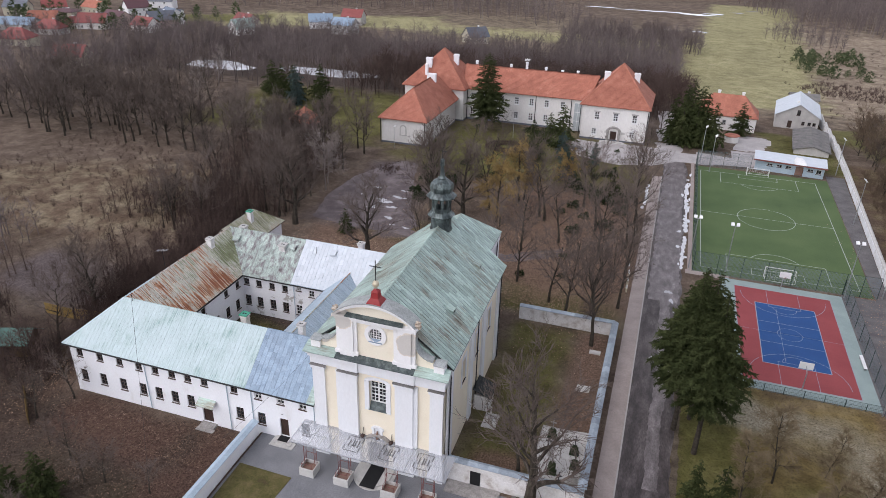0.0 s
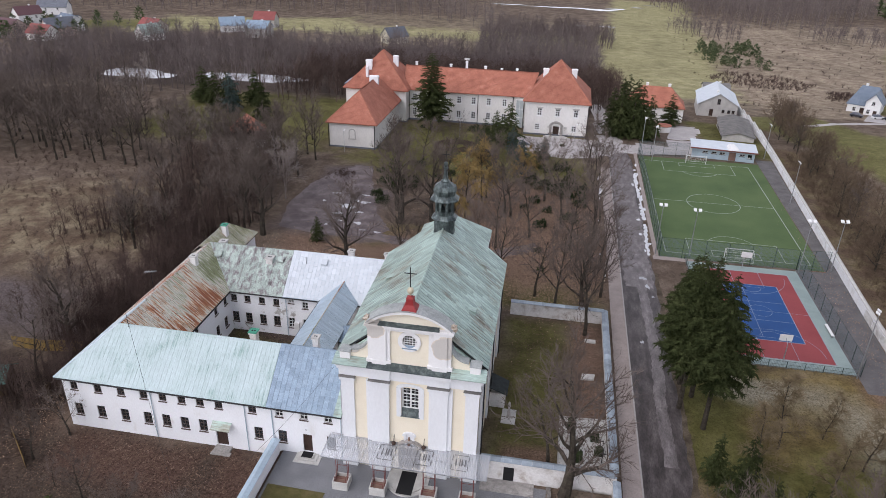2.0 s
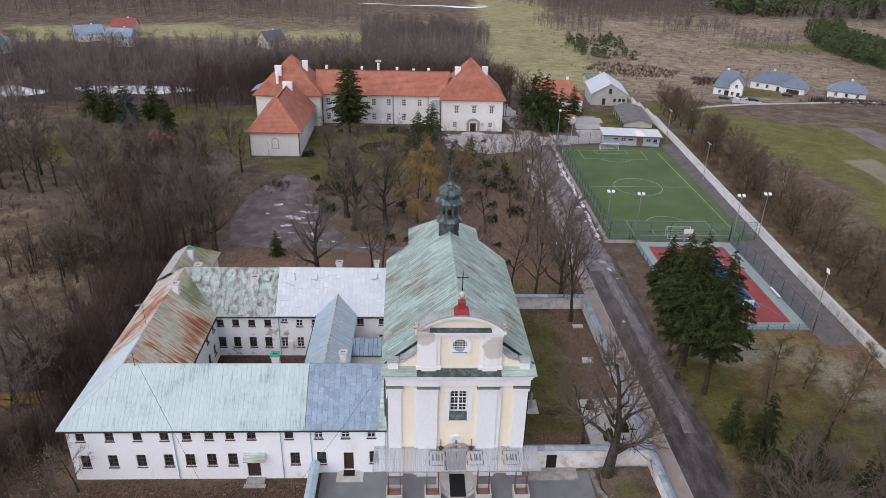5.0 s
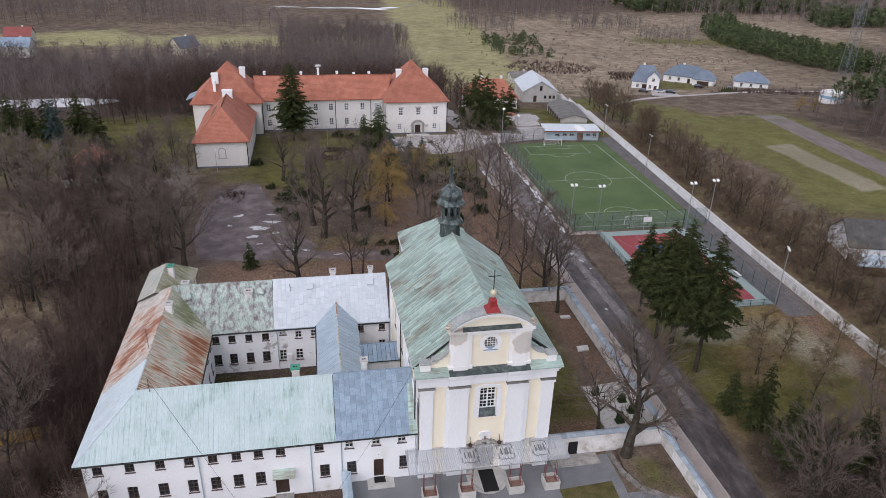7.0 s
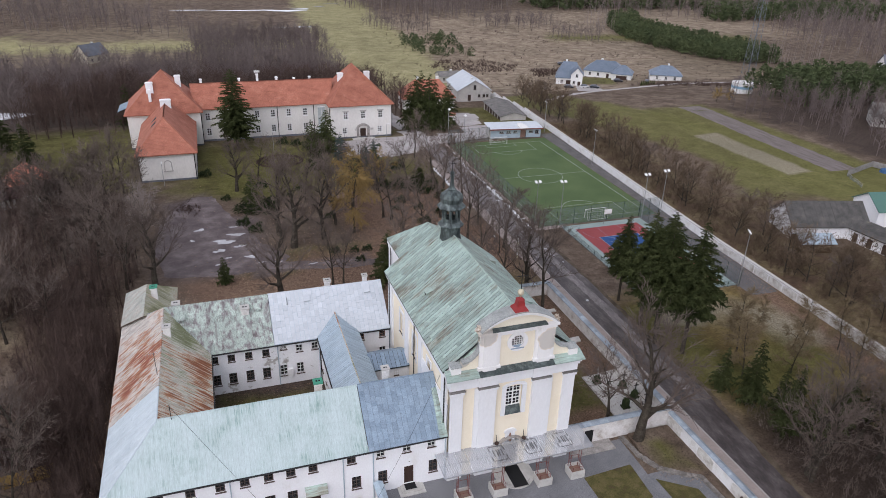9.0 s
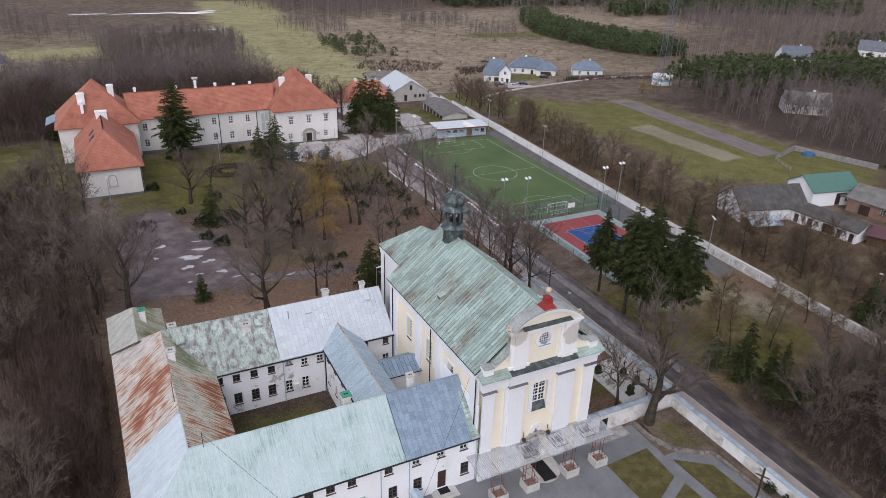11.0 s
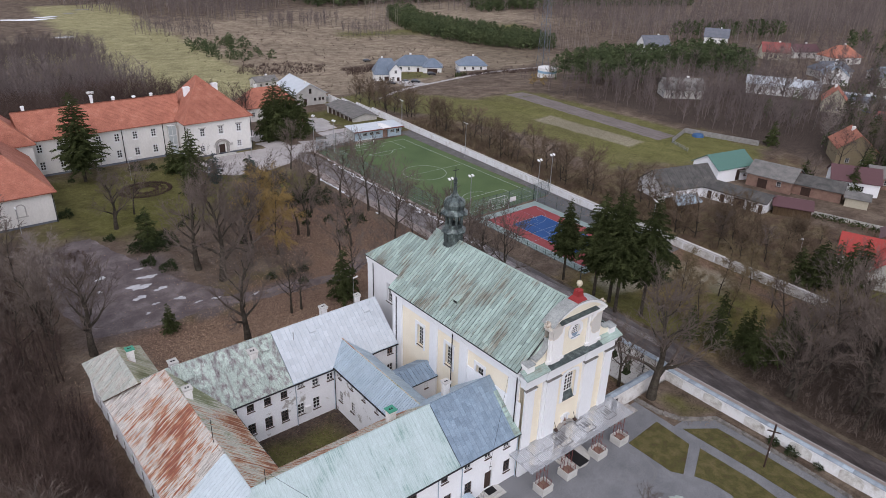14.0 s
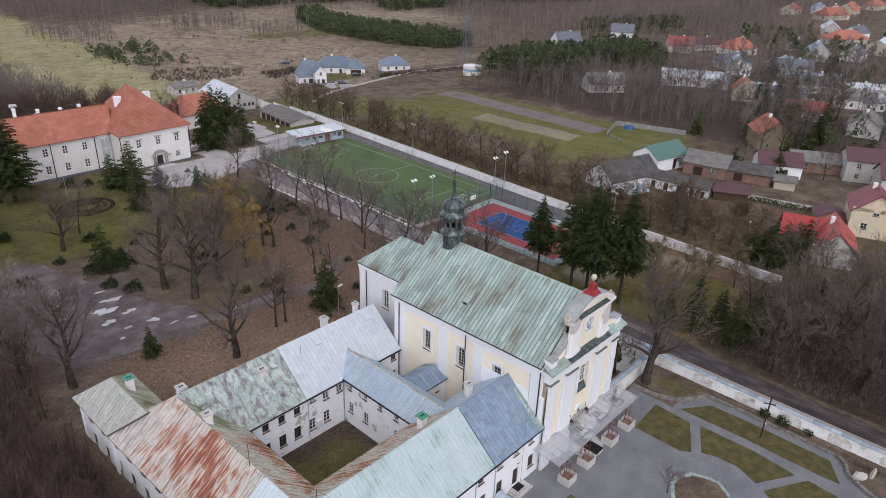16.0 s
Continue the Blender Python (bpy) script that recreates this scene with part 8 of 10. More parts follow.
plant(PARK[3], -68.4, 54.6, 0.5, 1.0)
plant(OLD, -80.6, 71.7, 0.95, 1.2)
plant(PARK[5], -64, 32, 0.7, 1.0)
for i, (x, y, s) in enumerate(((126, 83, 0.8), (129, 80, 0.9), (124, 88, 0.7), (138, 82, 0.9), (141, 92, 1.0), (150, 84, 1.1), (161, 82, 1.25), (186, 84, 1.3), (168, 98, 0.9), (178, 108, 0.9), (150, 100, 0.8), (190, 104, 0.8), (205, 96, 0.9), (222, 98, 0.9), (208, 130, 1.1), (188, 138, 1.0), (176, 142, 0.9), (230, 124, 0.9), (99, 84, 0.55), (104, 88, 0.5), (111, 66, 0.6))):
    plant(WOODLAND[i % 4], x, y, s, i * 1.4)
for i, (x, y, s) in enumerate(((128, 76, 1.3), (122, 80, 1.1), (145, 88, 1.5), (155, 92, 1.3), (164, 92, 1.2), (147, 79, 1.2), (172, 84, 1.3), (200, 104, 1.2), (184, 112, 1.2), (224, 112, 1.3), (242, 104, 1.3), (270, 110, 1.4), (255, 132, 1.3), (100, 86.5, 0.9))):
    plant(SMALLSPRUCE[i % 2], x, y, s, i * 1.1)
for i in range(34):
    plant(BUSHY[i % 3], rng.uniform(46, 66), rng.uniform(40, 88), rng.uniform(0.4, 0.75), i * 1.2)

# scrub, far woods
def clump(g, x, y, z, h, n_, w, rng, lean=0.35):
    o = Vector((x, y, z))
    for _ in range(n_):
        a = o + Vector((rng.uniform(-0.5, 0.5), rng.uniform(-0.5, 0.5), -0.05)) * h * 0.25
        d = Vector((rng.gauss(0, lean), rng.gauss(0, lean), 1)).normalized()
        m = a + d * h * rng.uniform(0.5, 1.0)
        blade(g, a, m, w, rng)
        for _ in range(2):
            q = a.lerp(m, rng.uniform(0.25, 0.8))
            blade(g, q, q + toward(rng, d, 0.6) * h * 0.35, w * 0.7, rng)


def stuff(name, g, material, label, category):
    return tagged(g.ob(name, material), label, category, kind="stuff")


g = Geo()
field_scrub = Geo()
for i in range(900):
    x, y = rng.uniform(-150, -88), rng.uniform(92, 150)
    if rng.random() < 0.45 and x < -98:
        continue
    clump(field_scrub, x, y, level(x, y), rng.uniform(0.8, 2.4), 9, 0.05, rng, 0.45)
east = Geo()
for i in range(1150):
    y = rng.uniform(44, 190)
    x = 41 + (y - 55) * 0.05 + rng.uniform(0.5, 9 if y > 90 else 22)
    clump(east, x, y, 0, rng.uniform(1.0, 2.8), 11, 0.045, rng, 0.45)
for i in range(1100):
    x, y = rng.uniform(7, 42), rng.uniform(10, 58)
    if x < 9 and y > 50:
        continue
    clump(g, x, y, 0, rng.uniform(1.0, 3.0), 8, 0.035, rng)
for i in range(120):
    x, y = rng.uniform(-40, -4), rng.uniform(112, 165)
    clump(g, x, y, 0, rng.uniform(0.6, 1.8), 8, 0.03, rng)
island = Geo()
for i in range(70):
    x, y = -62.7 + rng.gauss(0, 1.6), 148.0 + rng.gauss(0, 2.2)
    clump(island, x, y, 0, rng.uniform(0.6, 1.3), 9, 0.045, rng, 0.6)
stuff("field_scrub", field_scrub, M_TWIG_RED, "reddish leafless shrubs scattered over the rough field", "scrub")
stuff("island_shrubs", island, M_TWIG_RED, "reddish leafless shrubs on the car park island", "shrubs")
stuff("undergrowth", g, M_TWIG, "low leafless undergrowth and bramble twigs", "undergrowth")
stuff("wall_side_scrub", east, M_TWIG_WARM, "brown leafless scrub and brambles outside the long wall", "scrub")
g = Geo()
for i in range(330):
    x, y = rng.uniform(-74, -42.5), rng.uniform(36, 55.5)
    clump(g, x, y, level(x, y), rng.uniform(0.2, 0.5), 5, 0.02, rng, 0.8)
stuff("dead_weeds", g, M_TWIG, "dead weeds and fallen twigs in the garden", "weeds")


def far_tree(g, x, y, h, rng, dense=26, w=0.16, wide=1.0):
    """A small leafless tree for the distance."""
    o = Vector((x, y, level(x, y)))
    top = Vector((x + rng.uniform(-0.6, 0.6), y + rng.uniform(-0.6, 0.6), o.z + h * 0.92))
    g.rod(o, top, 0.014 * h, 0.02, 3)
    w *= 0.7
    for i in range(dense):
        f = rng.uniform(0.2, 0.95)
        a = o.lerp(top, f)
        az = rng.uniform(0, 6.28)
        d = Vector((math.cos(az), math.sin(az), rng.uniform(0.6, 1.9))).normalized()
        L_ = h * wide * rng.uniform(0.2, 0.36) * (1.25 - 0.7 * f)
        e = a + d * L_
        blade(g, a, e, w, rng)
        for _ in range(4):
            q = a.lerp(e, rng.uniform(0.3, 1.0))
            blade(g, q, q + toward(rng, d, 0.7, 0.15) * L_ * 0.5, w * 0.6, rng)


g = Geo()
rng = random.Random(41)
for i in range(980):
    x, y = rng.uniform(-108, -74.8), rng.uniform(52, 114)
    if (x < -80 and 70 < y < 102 and rng.random() < 0.75) or x < -88 and y < 62 or (rng.random() > 0.5 + 0.5 * ease(-108, -90, x)) or (-92 < x < -80 and 62 < y < 72):
        continue
    clump(g, x, y, level(x, y), rng.uniform(1.5, 4.0), 7, 0.05, rng, 0.26)
    if i % 2:
        far_tree(g, x, y, rng.uniform(4.5, 8.5), rng, 30, 0.075, 1.15)
for i in range(420):
    x, y = rng.uniform(-84, -73.2), rng.uniform(70, 108)
    clump(g, x, y, level(x, y), rng.uniform(1.5, 3.8), 7, 0.04, rng, 0.3)
    if i % 2:
        far_tree(g, x - 1, y, rng.uniform(4, 7.5), rng, 30, 0.06, 1.2)
for i in range(230):
    x, y = rng.uniform(-97, -70.5), rng.uniform(107, 151)
    if x > -74 and y > 126 or x < -90 and y < 116:
        continue
    clump(g, x, y, level(x, y), rng.uniform(1.5, 3.5), 7, 0.05, rng, 0.3)
    far_tree(g, x, y, rng.uniform(5.5, 10.5), rng, 34, 0.07, 1.15)
for i in range(260):
    x, y = rng.uniform(-77, -72.1), rng.uniform(60, 99)
    clump(g, x, y, level(x, y), rng.uniform(1.5, 3.5), 7, 0.04, rng, 0.25)
    far_tree(g, x, y, rng.uniform(4.0, 7.5), rng, 30, 0.055, 0.85)
stuff("scrub", g, M_TWIG_RED, "dense leafless reddish-brown scrub beside the friary", "scrub")


def scatter(g, count, box, hs, rng, maker=far_tree, keep=None, **kw):
    for i in range(count):
        x, y = rng.uniform(box[0], box[1]), rng.uniform(box[2], box[3])
        if keep and not keep(x, y):
            continue
        maker(g, x, y, rng.uniform(*hs), rng, **kw)


def inside(poly, x, y):
    """Whether (x, y) lies in a polygon of the plan."""
    odd = False
    for (xa, ya), (xb, yb) in zip(poly, poly[1:] + poly[:1]):
        if (ya > y) != (yb > y) and x < xa + (y - ya) * (xb - xa) / (yb - ya):
            odd = not odd
    return odd


def grow(g, gap, poly, hs, rng, maker=far_tree, keep=None, **kw):
    """Trees at about one gap from each other over a polygon of the plan."""
    xs, ys = [p[0] for p in poly], [p[1] for p in poly]
    x0, y0 = min(xs), min(ys)
    for i in range(int((max(xs) - x0) / gap) + 1):
        for j in range(int((max(ys) - y0) / gap) + 1):
            x, y = x0 + (i + rng.uniform(0, 1)) * gap, y0 + (j + rng.uniform(0, 1)) * gap
            if inside(poly, x, y) and (keep is None or keep(x, y)):
                maker(g, x, y, rng.uniform(*hs), rng, **kw)


def pale_stem(g, x, y, h, rng):
    """A slim pale birch stem with a few fine twigs."""
    o = Vector((x, y, level(x, y)))
    e = o + Vector((rng.uniform(-0.6, 0.6), rng.uniform(-0.6, 0.6), h))
    blade(g, o, e, 0.3, rng)
    blade(g, o, e, 0.3, rng)
    for _ in range(7):
        q = o.lerp(e, rng.uniform(0.4, 0.95))
        blade(g, q, q + toward(rng, Vector((0, 0, 1)), 0.7) * h * 0.14, 0.11, rng)


NORTH_WOOD = [(62, 592), (82, 552), (102, 520), (126, 514), (150, 530), (215, 600), (240, 680), (60, 760), (40, 680)]
WEST_WOOD = [(-330, 452), (-190, 500), (-96, 470), (-70, 450), (-52, 470), (-90, 520), (-130, 600), (-350, 640), (-420, 500)]
BACK_WOOD = [(250, 520), (330, 470), (440, 455), (600, 380), (760, 300), (820, 420), (560, 640), (300, 660), (226, 590)]
BIRCH_WOOD = [(296, 285), (330, 256), (400, 180), (520, 232), (700, 262), (740, 320), (520, 400), (420, 470), (330, 420)]
PINE_WOOD = [(250, 500), (228, 462), (212, 420), (209, 380), (214, 344), (222, 313), (244, 308), (256, 324), (258, 365), (250, 405), (250, 450), (268, 492)]

g = Geo()
rng = random.Random(51)
scatter(g, 620, (-249.3, -60, 262, 350), (11, 17), rng, w=0.2, keep=lambda x, y: not (-198 < x < -108 and y < 282) and not (x < -225 and y > 330))
scatter(g, 150, (-215, -108, 212, 282), (12, 17), rng, w=0.2, dense=30, keep=lambda x, y: not (((x + 131) / 23) ** 2 + ((y - 259) / 11) ** 2 < 1 or ((x + 178) / 19) ** 2 + ((y - 248) / 22) ** 2 < 1))
scatter(g, 330, (-60, 2, 285, 400), (11, 16), rng, w=0.2, dense=30)
scatter(g, 70, (-10, 12, 400, 440), (8, 13), rng, w=0.2)
scatter(g, 150, (-62, -8, 400, 455), (9, 14), rng, w=0.2)
scatter(g, 230, (-235, -178, 140, 236.2), (9, 14), rng, w=0.2)
scatter(g, 240, (-190, -95, 60, 95), (5, 9), rng, keep=lambda x, y: x < -108)
grow(g, 7.5, NORTH_WOOD, (13, 19), rng, dense=22, w=0.3)
grow(g, 10, WEST_WOOD, (13, 19), rng, dense=22, w=0.3)
grow(g, 13, BACK_WOOD, (12, 18), rng, dense=20, w=0.34)
grow(g, 10.5, BIRCH_WOOD, (12, 17), rng, dense=20, w=0.32)
grow(g, 5.0, [(47, 482), (86, 446), (95, 470), (60, 505)], (8, 12), rng, dense=26, w=0.2)
grow(g, 5.0, [(128, 482), (136, 470), (182, 452), (186, 478), (150, 496)], (9, 13), rng, dense=24, w=0.22)
grow(g, 4.6, [(154, 424), (180, 396), (192, 405), (178, 432)], (8, 12), rng, dense=24, w=0.2)
grow(g, 6.5, [(118, 205), (126, 120), (150, 108), (190, 118), (190, 165), (165, 205)], (7, 12), rng, dense=30, w=0.17)
scatter(g, 420, (375, 785.1, 150, 300), (8, 13), rng, dense=16, w=0.26)
scatter(g, 560, (136, 350, 60, 200), (7, 14), rng, dense=28, w=0.2)
scatter(g, 60, (56.4, 139.3, 206.7, 254.8), (2.5, 5), rng, dense=14, keep=lambda x, y: x < 66 or x > 122)
scatter(g, 230, (-356.1, -240.7, 200, 340), (7, 12), rng, dense=24, w=0.2)
stuff("far_wood", g, M_FARWOOD, "distant leafless brown woodland", "woodland")
g = Geo()
for poly, gap in ((NORTH_WOOD, 9), (BIRCH_WOOD, 9), (BACK_WOOD, 15), (WEST_WOOD, 16), ([(222, 430), (232, 480), (222, 490), (208, 440)], 5), ([(235, 306), (262, 290), (268, 300), (245, 318)], 3.5)):
    grow(g, gap, poly, (12, 18), rng, pale_stem)
scatter(g, 60, (-330, -170, 240, 300), (10, 15), rng, pale_stem)
scatter(g, 70, (150, 330, 110, 240), (9, 14), rng, pale_stem)
stuff("birch_wood", g, M_TWIG_PALE, "pale slim birch stems in the distant wood", "woodland")
g = Geo()
for poly, gap in (([(52, 340), (62, 322), (90, 318), (100, 335), (86, 352), (64, 356)], 3.6), ([(118, 262), (160, 240), (172, 246), (150, 262)], 3.6), ([(95, 300), (120, 310), (126, 322), (98, 318)], 6)):
    for i in range(500):
        x, y = rng.uniform(min(q[0] for q in poly), max(q[0] for q in poly)), rng.uniform(min(q[1] for q in poly), max(q[1] for q in poly))
        if inside(poly, x, y):
            clump(g, x, y, level(x, y), rng.uniform(1.0, 2.4), 6, 0.14, rng, 0.5)
for i in range(420):
    x, y = rng.uniform(48, 210), rng.uniform(262, 470)
    clump(g, x, y, level(x, y), rng.uniform(0.7, 2.2), 6, 0.12, rng, 0.5)
stuff("heath_scrub", g, M_TWIG_RED, "reddish dead heath scrub on the far meadow", "scrub")

g = Geo()
scatter(g, 560, (-118, 8, 214, 292), (8, 14), rng, dense=46, w=0.15, wide=1.25, keep=lambda x, y: not (-80 < x < -2 and y < 217) and not (-135 < x < -108 and 216 < y < 268) and not (-36 < x < -16 and 226 < y < 244))
stuff("manor_wood", g, M_TWIG_RED, "dense dark leafless wood behind the manor", "woodland")


def far_pine(g, x, y, h, rng, layers=5, foot=0.3, wide=0.26, size=1.0):
    """A small rounded pine for the distance."""
    o = Vector((x, y, level(x, y)))
    g.rod(o, o + Vector((0, 0, h * 0.9)), 0.02 * h, 0.03, 3)
    for i in range(layers * 12):
        f = rng.random()
        r = h * wide * math.sqrt(max(0.02, 1 - (1.7 * f - 0.6) ** 2)) * rng.uniform(0.5, 1.1)
        a = rng.uniform(0, 6.28)
        c = o + Vector((math.cos(a) * r, math.sin(a) * r, h * (foot + (1.02 - foot) * f)))
        d = toward(rng, Vector((math.cos(a), math.sin(a), 0.5)), 0.6)
        blade(g, c - d * h * 0.09 * size, c + d * h * 0.09 * size, h * 0.068 * size, rng)


g = Geo()
grow(g, 3.6, PINE_WOOD, (7, 9.5), rng, far_pine, layers=4, size=1.35, foot=0.12, wide=0.3)
grow(g, 7.0, [(330, 476), (440, 469), (560, 420), (600, 450), (460, 520), (360, 530)], (10, 13), rng, far_pine, layers=3, size=1.9, foot=0.15)
grow(g, 8.0, [(226, 566), (300, 560), (390, 545), (400, 590), (300, 640), (226, 630)], (12, 16), rng, far_pine, layers=3, size=1.9, foot=0.15)
grow(g, 8.0, [(340, 300), (368, 228), (392, 236), (380, 300)], (9, 12), rng, far_pine, layers=4, size=1.5)
grow(g, 4.6, [(142, 216), (152, 190), (176, 182), (206, 206), (200, 226), (166, 222)], (10, 13), rng, far_pine, layers=11, size=0.8)
grow(g, 5.2, [(192, 202), (208, 164), (226, 168), (246, 204), (222, 214)], (10, 13), rng, far_pine, layers=10, size=0.85)
scatter(g, 90, (136, 300, 64, 130), (5, 9), rng, far_pine, layers=9, size=0.8)
scatter(g, 45, (300, 420, 110, 190), (6, 10), rng, far_pine, size=1.3)
scatter(g, 40, (-390, -270, 290, 400), (8, 12), rng, far_pine, layers=6, size=1.1)
grow(g, 5.4, [(57, 424), (84, 442), (92, 440), (86, 362), (72, 366), (54, 384)], (2.6, 6.0), rng, far_pine, keep=lambda x, y: math.sin(x * 0.21 + 1.0) + math.sin(y * 0.17) > -0.5, layers=7, foot=0.03, wide=0.46, size=1.5)
scatter(g, 140, (376.3, 759.8, 480, 668.3), (9, 13), rng, far_pine, layers=3, size=1.8)
stuff("pine_wood", g, M_PINE, "distant dark green pine woodland", "woodland")
for x, y, r in ((-2.7, 39.8, 0.85), (-2.6, 37.3, 1.0), (-2.4, 34.0, 0.7), (-36.7, 192.2, 2.0), (-33.2, 190.5, 1.6), (-52, 191.6, 0.9), (-45.5, 158.5, 1.6), (-58, 169.6, 1.7), (-48.6, 133, 1.8), (-47.4, 142.6, 2.7), (-50.4, 144.2, 2.4), (-45.0, 143.4, 2.3), (-14.6, 149.8, 2.6), (-11.2, 147.6, 2.3), (-8.6, 151.6, 2.2), (-17.6, 153.0, 2.2), (-6.2, 145.2, 2.0), (-35, 118.8, 1.1), (-31.4, 118.1, 1.1), (-28.8, 118.2, 1.1), (-37, 153.9, 1.2), (-40, 151, 1.0), (-12, 163, 1.3), (-14, 161, 1.1), (-11, 183.5, 0.8), (-13, 108.5, 0.8), (-20, 106.5, 0.9), (-24, 108, 0.9), (-31, 114, 1.0), (-14, 116, 0.9), (-9, 133, 1.4), (-13, 136, 1.2), (-33, 136, 1.3), (-54, 152, 1.2), (-18, 137, 1.0), (-6, 141, 1.9), (-8, 132, 2.0), (-12, 150, 2.0), (-9, 145.5, 1.7), (-14, 128, 1.6), (-10.5, 164, 2.2), (-5.5, 150, 1.8), (-16, 141, 1.5), (-45, 147, 1.8), (-51, 137, 1.5)):
    g = Geo()
    for i in range(240 if r < 1.5 else 420 if r < 2.2 else 700):
        d = Vector((rng.gauss(0, 1), rng.gauss(0, 1), rng.gauss(0, 1))).normalized()
        d.z = abs(d.z)
        o = Vector((x, y, level(x, y) + (0.95 if -4 < x < -1.8 else 0))) + d * r * rng.uniform(0.55, 1.0) * (0.9 + 0.2 * math.sin(5 * d.x))
        blade(g, o, o + toward(rng, d, 0.9) * min(0.42, r * 0.34), min(0.2, 0.16 * r), rng)
    tagged(g.ob("evergreen_shrub", M_BOX), "rounded dark evergreen shrub", "shrub")

M_LEAF = mat("fallen_leaf", [(0.3, (0.19, 0.115, 0.07)), (0.7, (0.5, 0.365, 0.265))], 1.5, 5, 0.9, bump=0, fine_amount=0.5, spec=0.04)
g = Geo()
rng = random.Random(81)
for cx, cy, sx, sy, k in ((-47, 103, 9, 4.5, 15000), (-14, 120, 8, 14, 11000), (-12, 100, 5, 4, 3000), (-74, 75, 1.6, 16, 2500), (-25, 124, 14, 14, 9000), (37.5, 92, 1.2, 22, 1200), (-4.5, 52, 1.6, 2.5, 300)):
    for _ in range(k):
        x, y = rng.gauss(cx, sx), rng.gauss(cy, sy)
        if (-71 < x < -33 and 56 < y < 92.2 and not (-58 < x < -44.5 and 68.5 < y < 80)) or (-33.6 < x < -17 and 55 < y < 93) or (-70.5 < x < -63 and y < 101 and y > 90) or (x > -41.9 and y < 57 and x < -9) or (x > -2.8 and x < 30) or (y > 57 and y < 93 and x > -17 and x < -2 and not (-16.5 < x < -2.9 and 58 < y < 92)):
            continue
        z = level(x, y) + rng.uniform(0.02, 0.06)
        a, r = rng.uniform(0, 6.28), rng.uniform(0.055, 0.12)
        u, v = Vector((math.cos(a) * r, math.sin(a) * r, rng.uniform(-0.03, 0.03))), Vector((-math.sin(a) * r * 0.7, math.cos(a) * r * 0.7, rng.uniform(-0.03, 0.03)))
        o = Vector((x, y, z))
        g.poly([o - u, o + v, o + u, o - v])
stuff("fallen_leaves", g, M_LEAF, "pale brown fallen leaves scattered on the ground", "leaves")

M_LEAF_DARK = mat("rotting_leaf", [(0.3, (0.06, 0.036, 0.026)), (0.5, (0.13, 0.085, 0.06)), (0.7, (0.3, 0.215, 0.165))], 2.5, 6, 0.9, bump=0, fine_amount=0.5, spec=0.04)
g = Geo()
for x0, x1, y0, y1, k in ((-70, -42.2, 49.5, 56.2, 9000), (-70, -42.2, 42, 50, 5000), (-58, -44.6, 68.4, 80, 3500), (-86, -71, 52, 68, 4500), (-16.4, -3, 58, 92, 6500), (-8, -2.4, 49, 56, 1500)):
    for _ in range(k):
        x, y = rng.uniform(x0, x1), rng.uniform(y0, y1)
        if rng.random() > 0.25 + 0.9 * noise.noise(Vector((x * 0.35, y * 0.35, 3))) + 0.35:
            continue
        a, r = rng.uniform(0, 6.28), rng.uniform(0.05, 0.095)
        u, v = Vector((math.cos(a) * r, math.sin(a) * r, rng.uniform(-0.02, 0.03))), Vector((-math.sin(a) * r * 0.7, math.cos(a) * r * 0.7, rng.uniform(-0.02, 0.03)))
        o = Vector((x, y, level(x, y) + rng.uniform(0.02, 0.05)))
        g.poly([o - u, o + v, o + u, o - v])
stuff("rotting_leaves", g, M_LEAF_DARK, "dark brown rotting leaves in the gardens", "leaves")

g = Geo()
for i in range(2200):
    a = rng.uniform(0, 6.28)
    r = rng.choice((5.6, 5.6, 5.6, 2.6, 4.0)) + rng.uniform(-0.45, 0.45)
    o = Vector((-39.4 + r * math.cos(a), 176.2 + r * 0.85 * math.sin(a), 0.05))
    blade(g, o, o + toward(rng, Vector((0, 0, 1)), 0.7) * rng.uniform(0.4, 0.8), 0.14, rng)
stuff("ring_hedge", g, M_TWIG_RED, "low brown clipped hedge laid out in rings", "hedge")


# ---- forecourt details ----
M_CANOPY = bpy.data.materials.new("clear_corrugated_sheet")
n, l = links_of(M_CANOPY)
b = n["Principled BSDF"]
b.inputs["Base Color"].default_value = (0.52, 0.545, 0.58, 1)
b.inputs["Roughness"].default_value, b.inputs["Alpha"].default_value = 0.22, 0.46
M_LOGO = flat("grey_printed_mark", (0.12, 0.12, 0.125), 0.8)
M_REDFRAME = flat("dull_red_tube", (0.19, 0.06, 0.055), 0.6)
canopy = thing("canopy", "long flat canopy of clear corrugated sheets before the church door", "canopy", (-25.4, 54.4, 3.0))
for i in range(16):
    x0, x1 = -34.8 + 1.175 * i, -34.8 + 1.175 * (i + 1) - 0.03
    g = Geo()
    k = 5
    for j in range(k):
        a, b_ = x0 + (x1 - x0) * j / k, x0 + (x1 - x0) * (j + 0.55) / k
        c = x0 + (x1 - x0) * (j + 1) / k
        for u, v, z0, z1 in ((a, b_, 0.0, 0.018), (b_, c, 0.018, 0.0)):
            g.poly([(u, 52.45, 3.0 + z0), (v, 52.45, 3.0 + z1), (v, 56.3, 3.22 + z1), (u, 56.3, 3.22 + z0)])
    g.ob("sheet", M_CANOPY, canopy)
for y, z in ((52.6, 2.93), (54.4, 3.05), (56.1, 3.13)):
    Geo().box(-34.75, y - 0.05, z - 0.09, -16.1, y + 0.05, z).ob("beam", M_METAL, canopy)
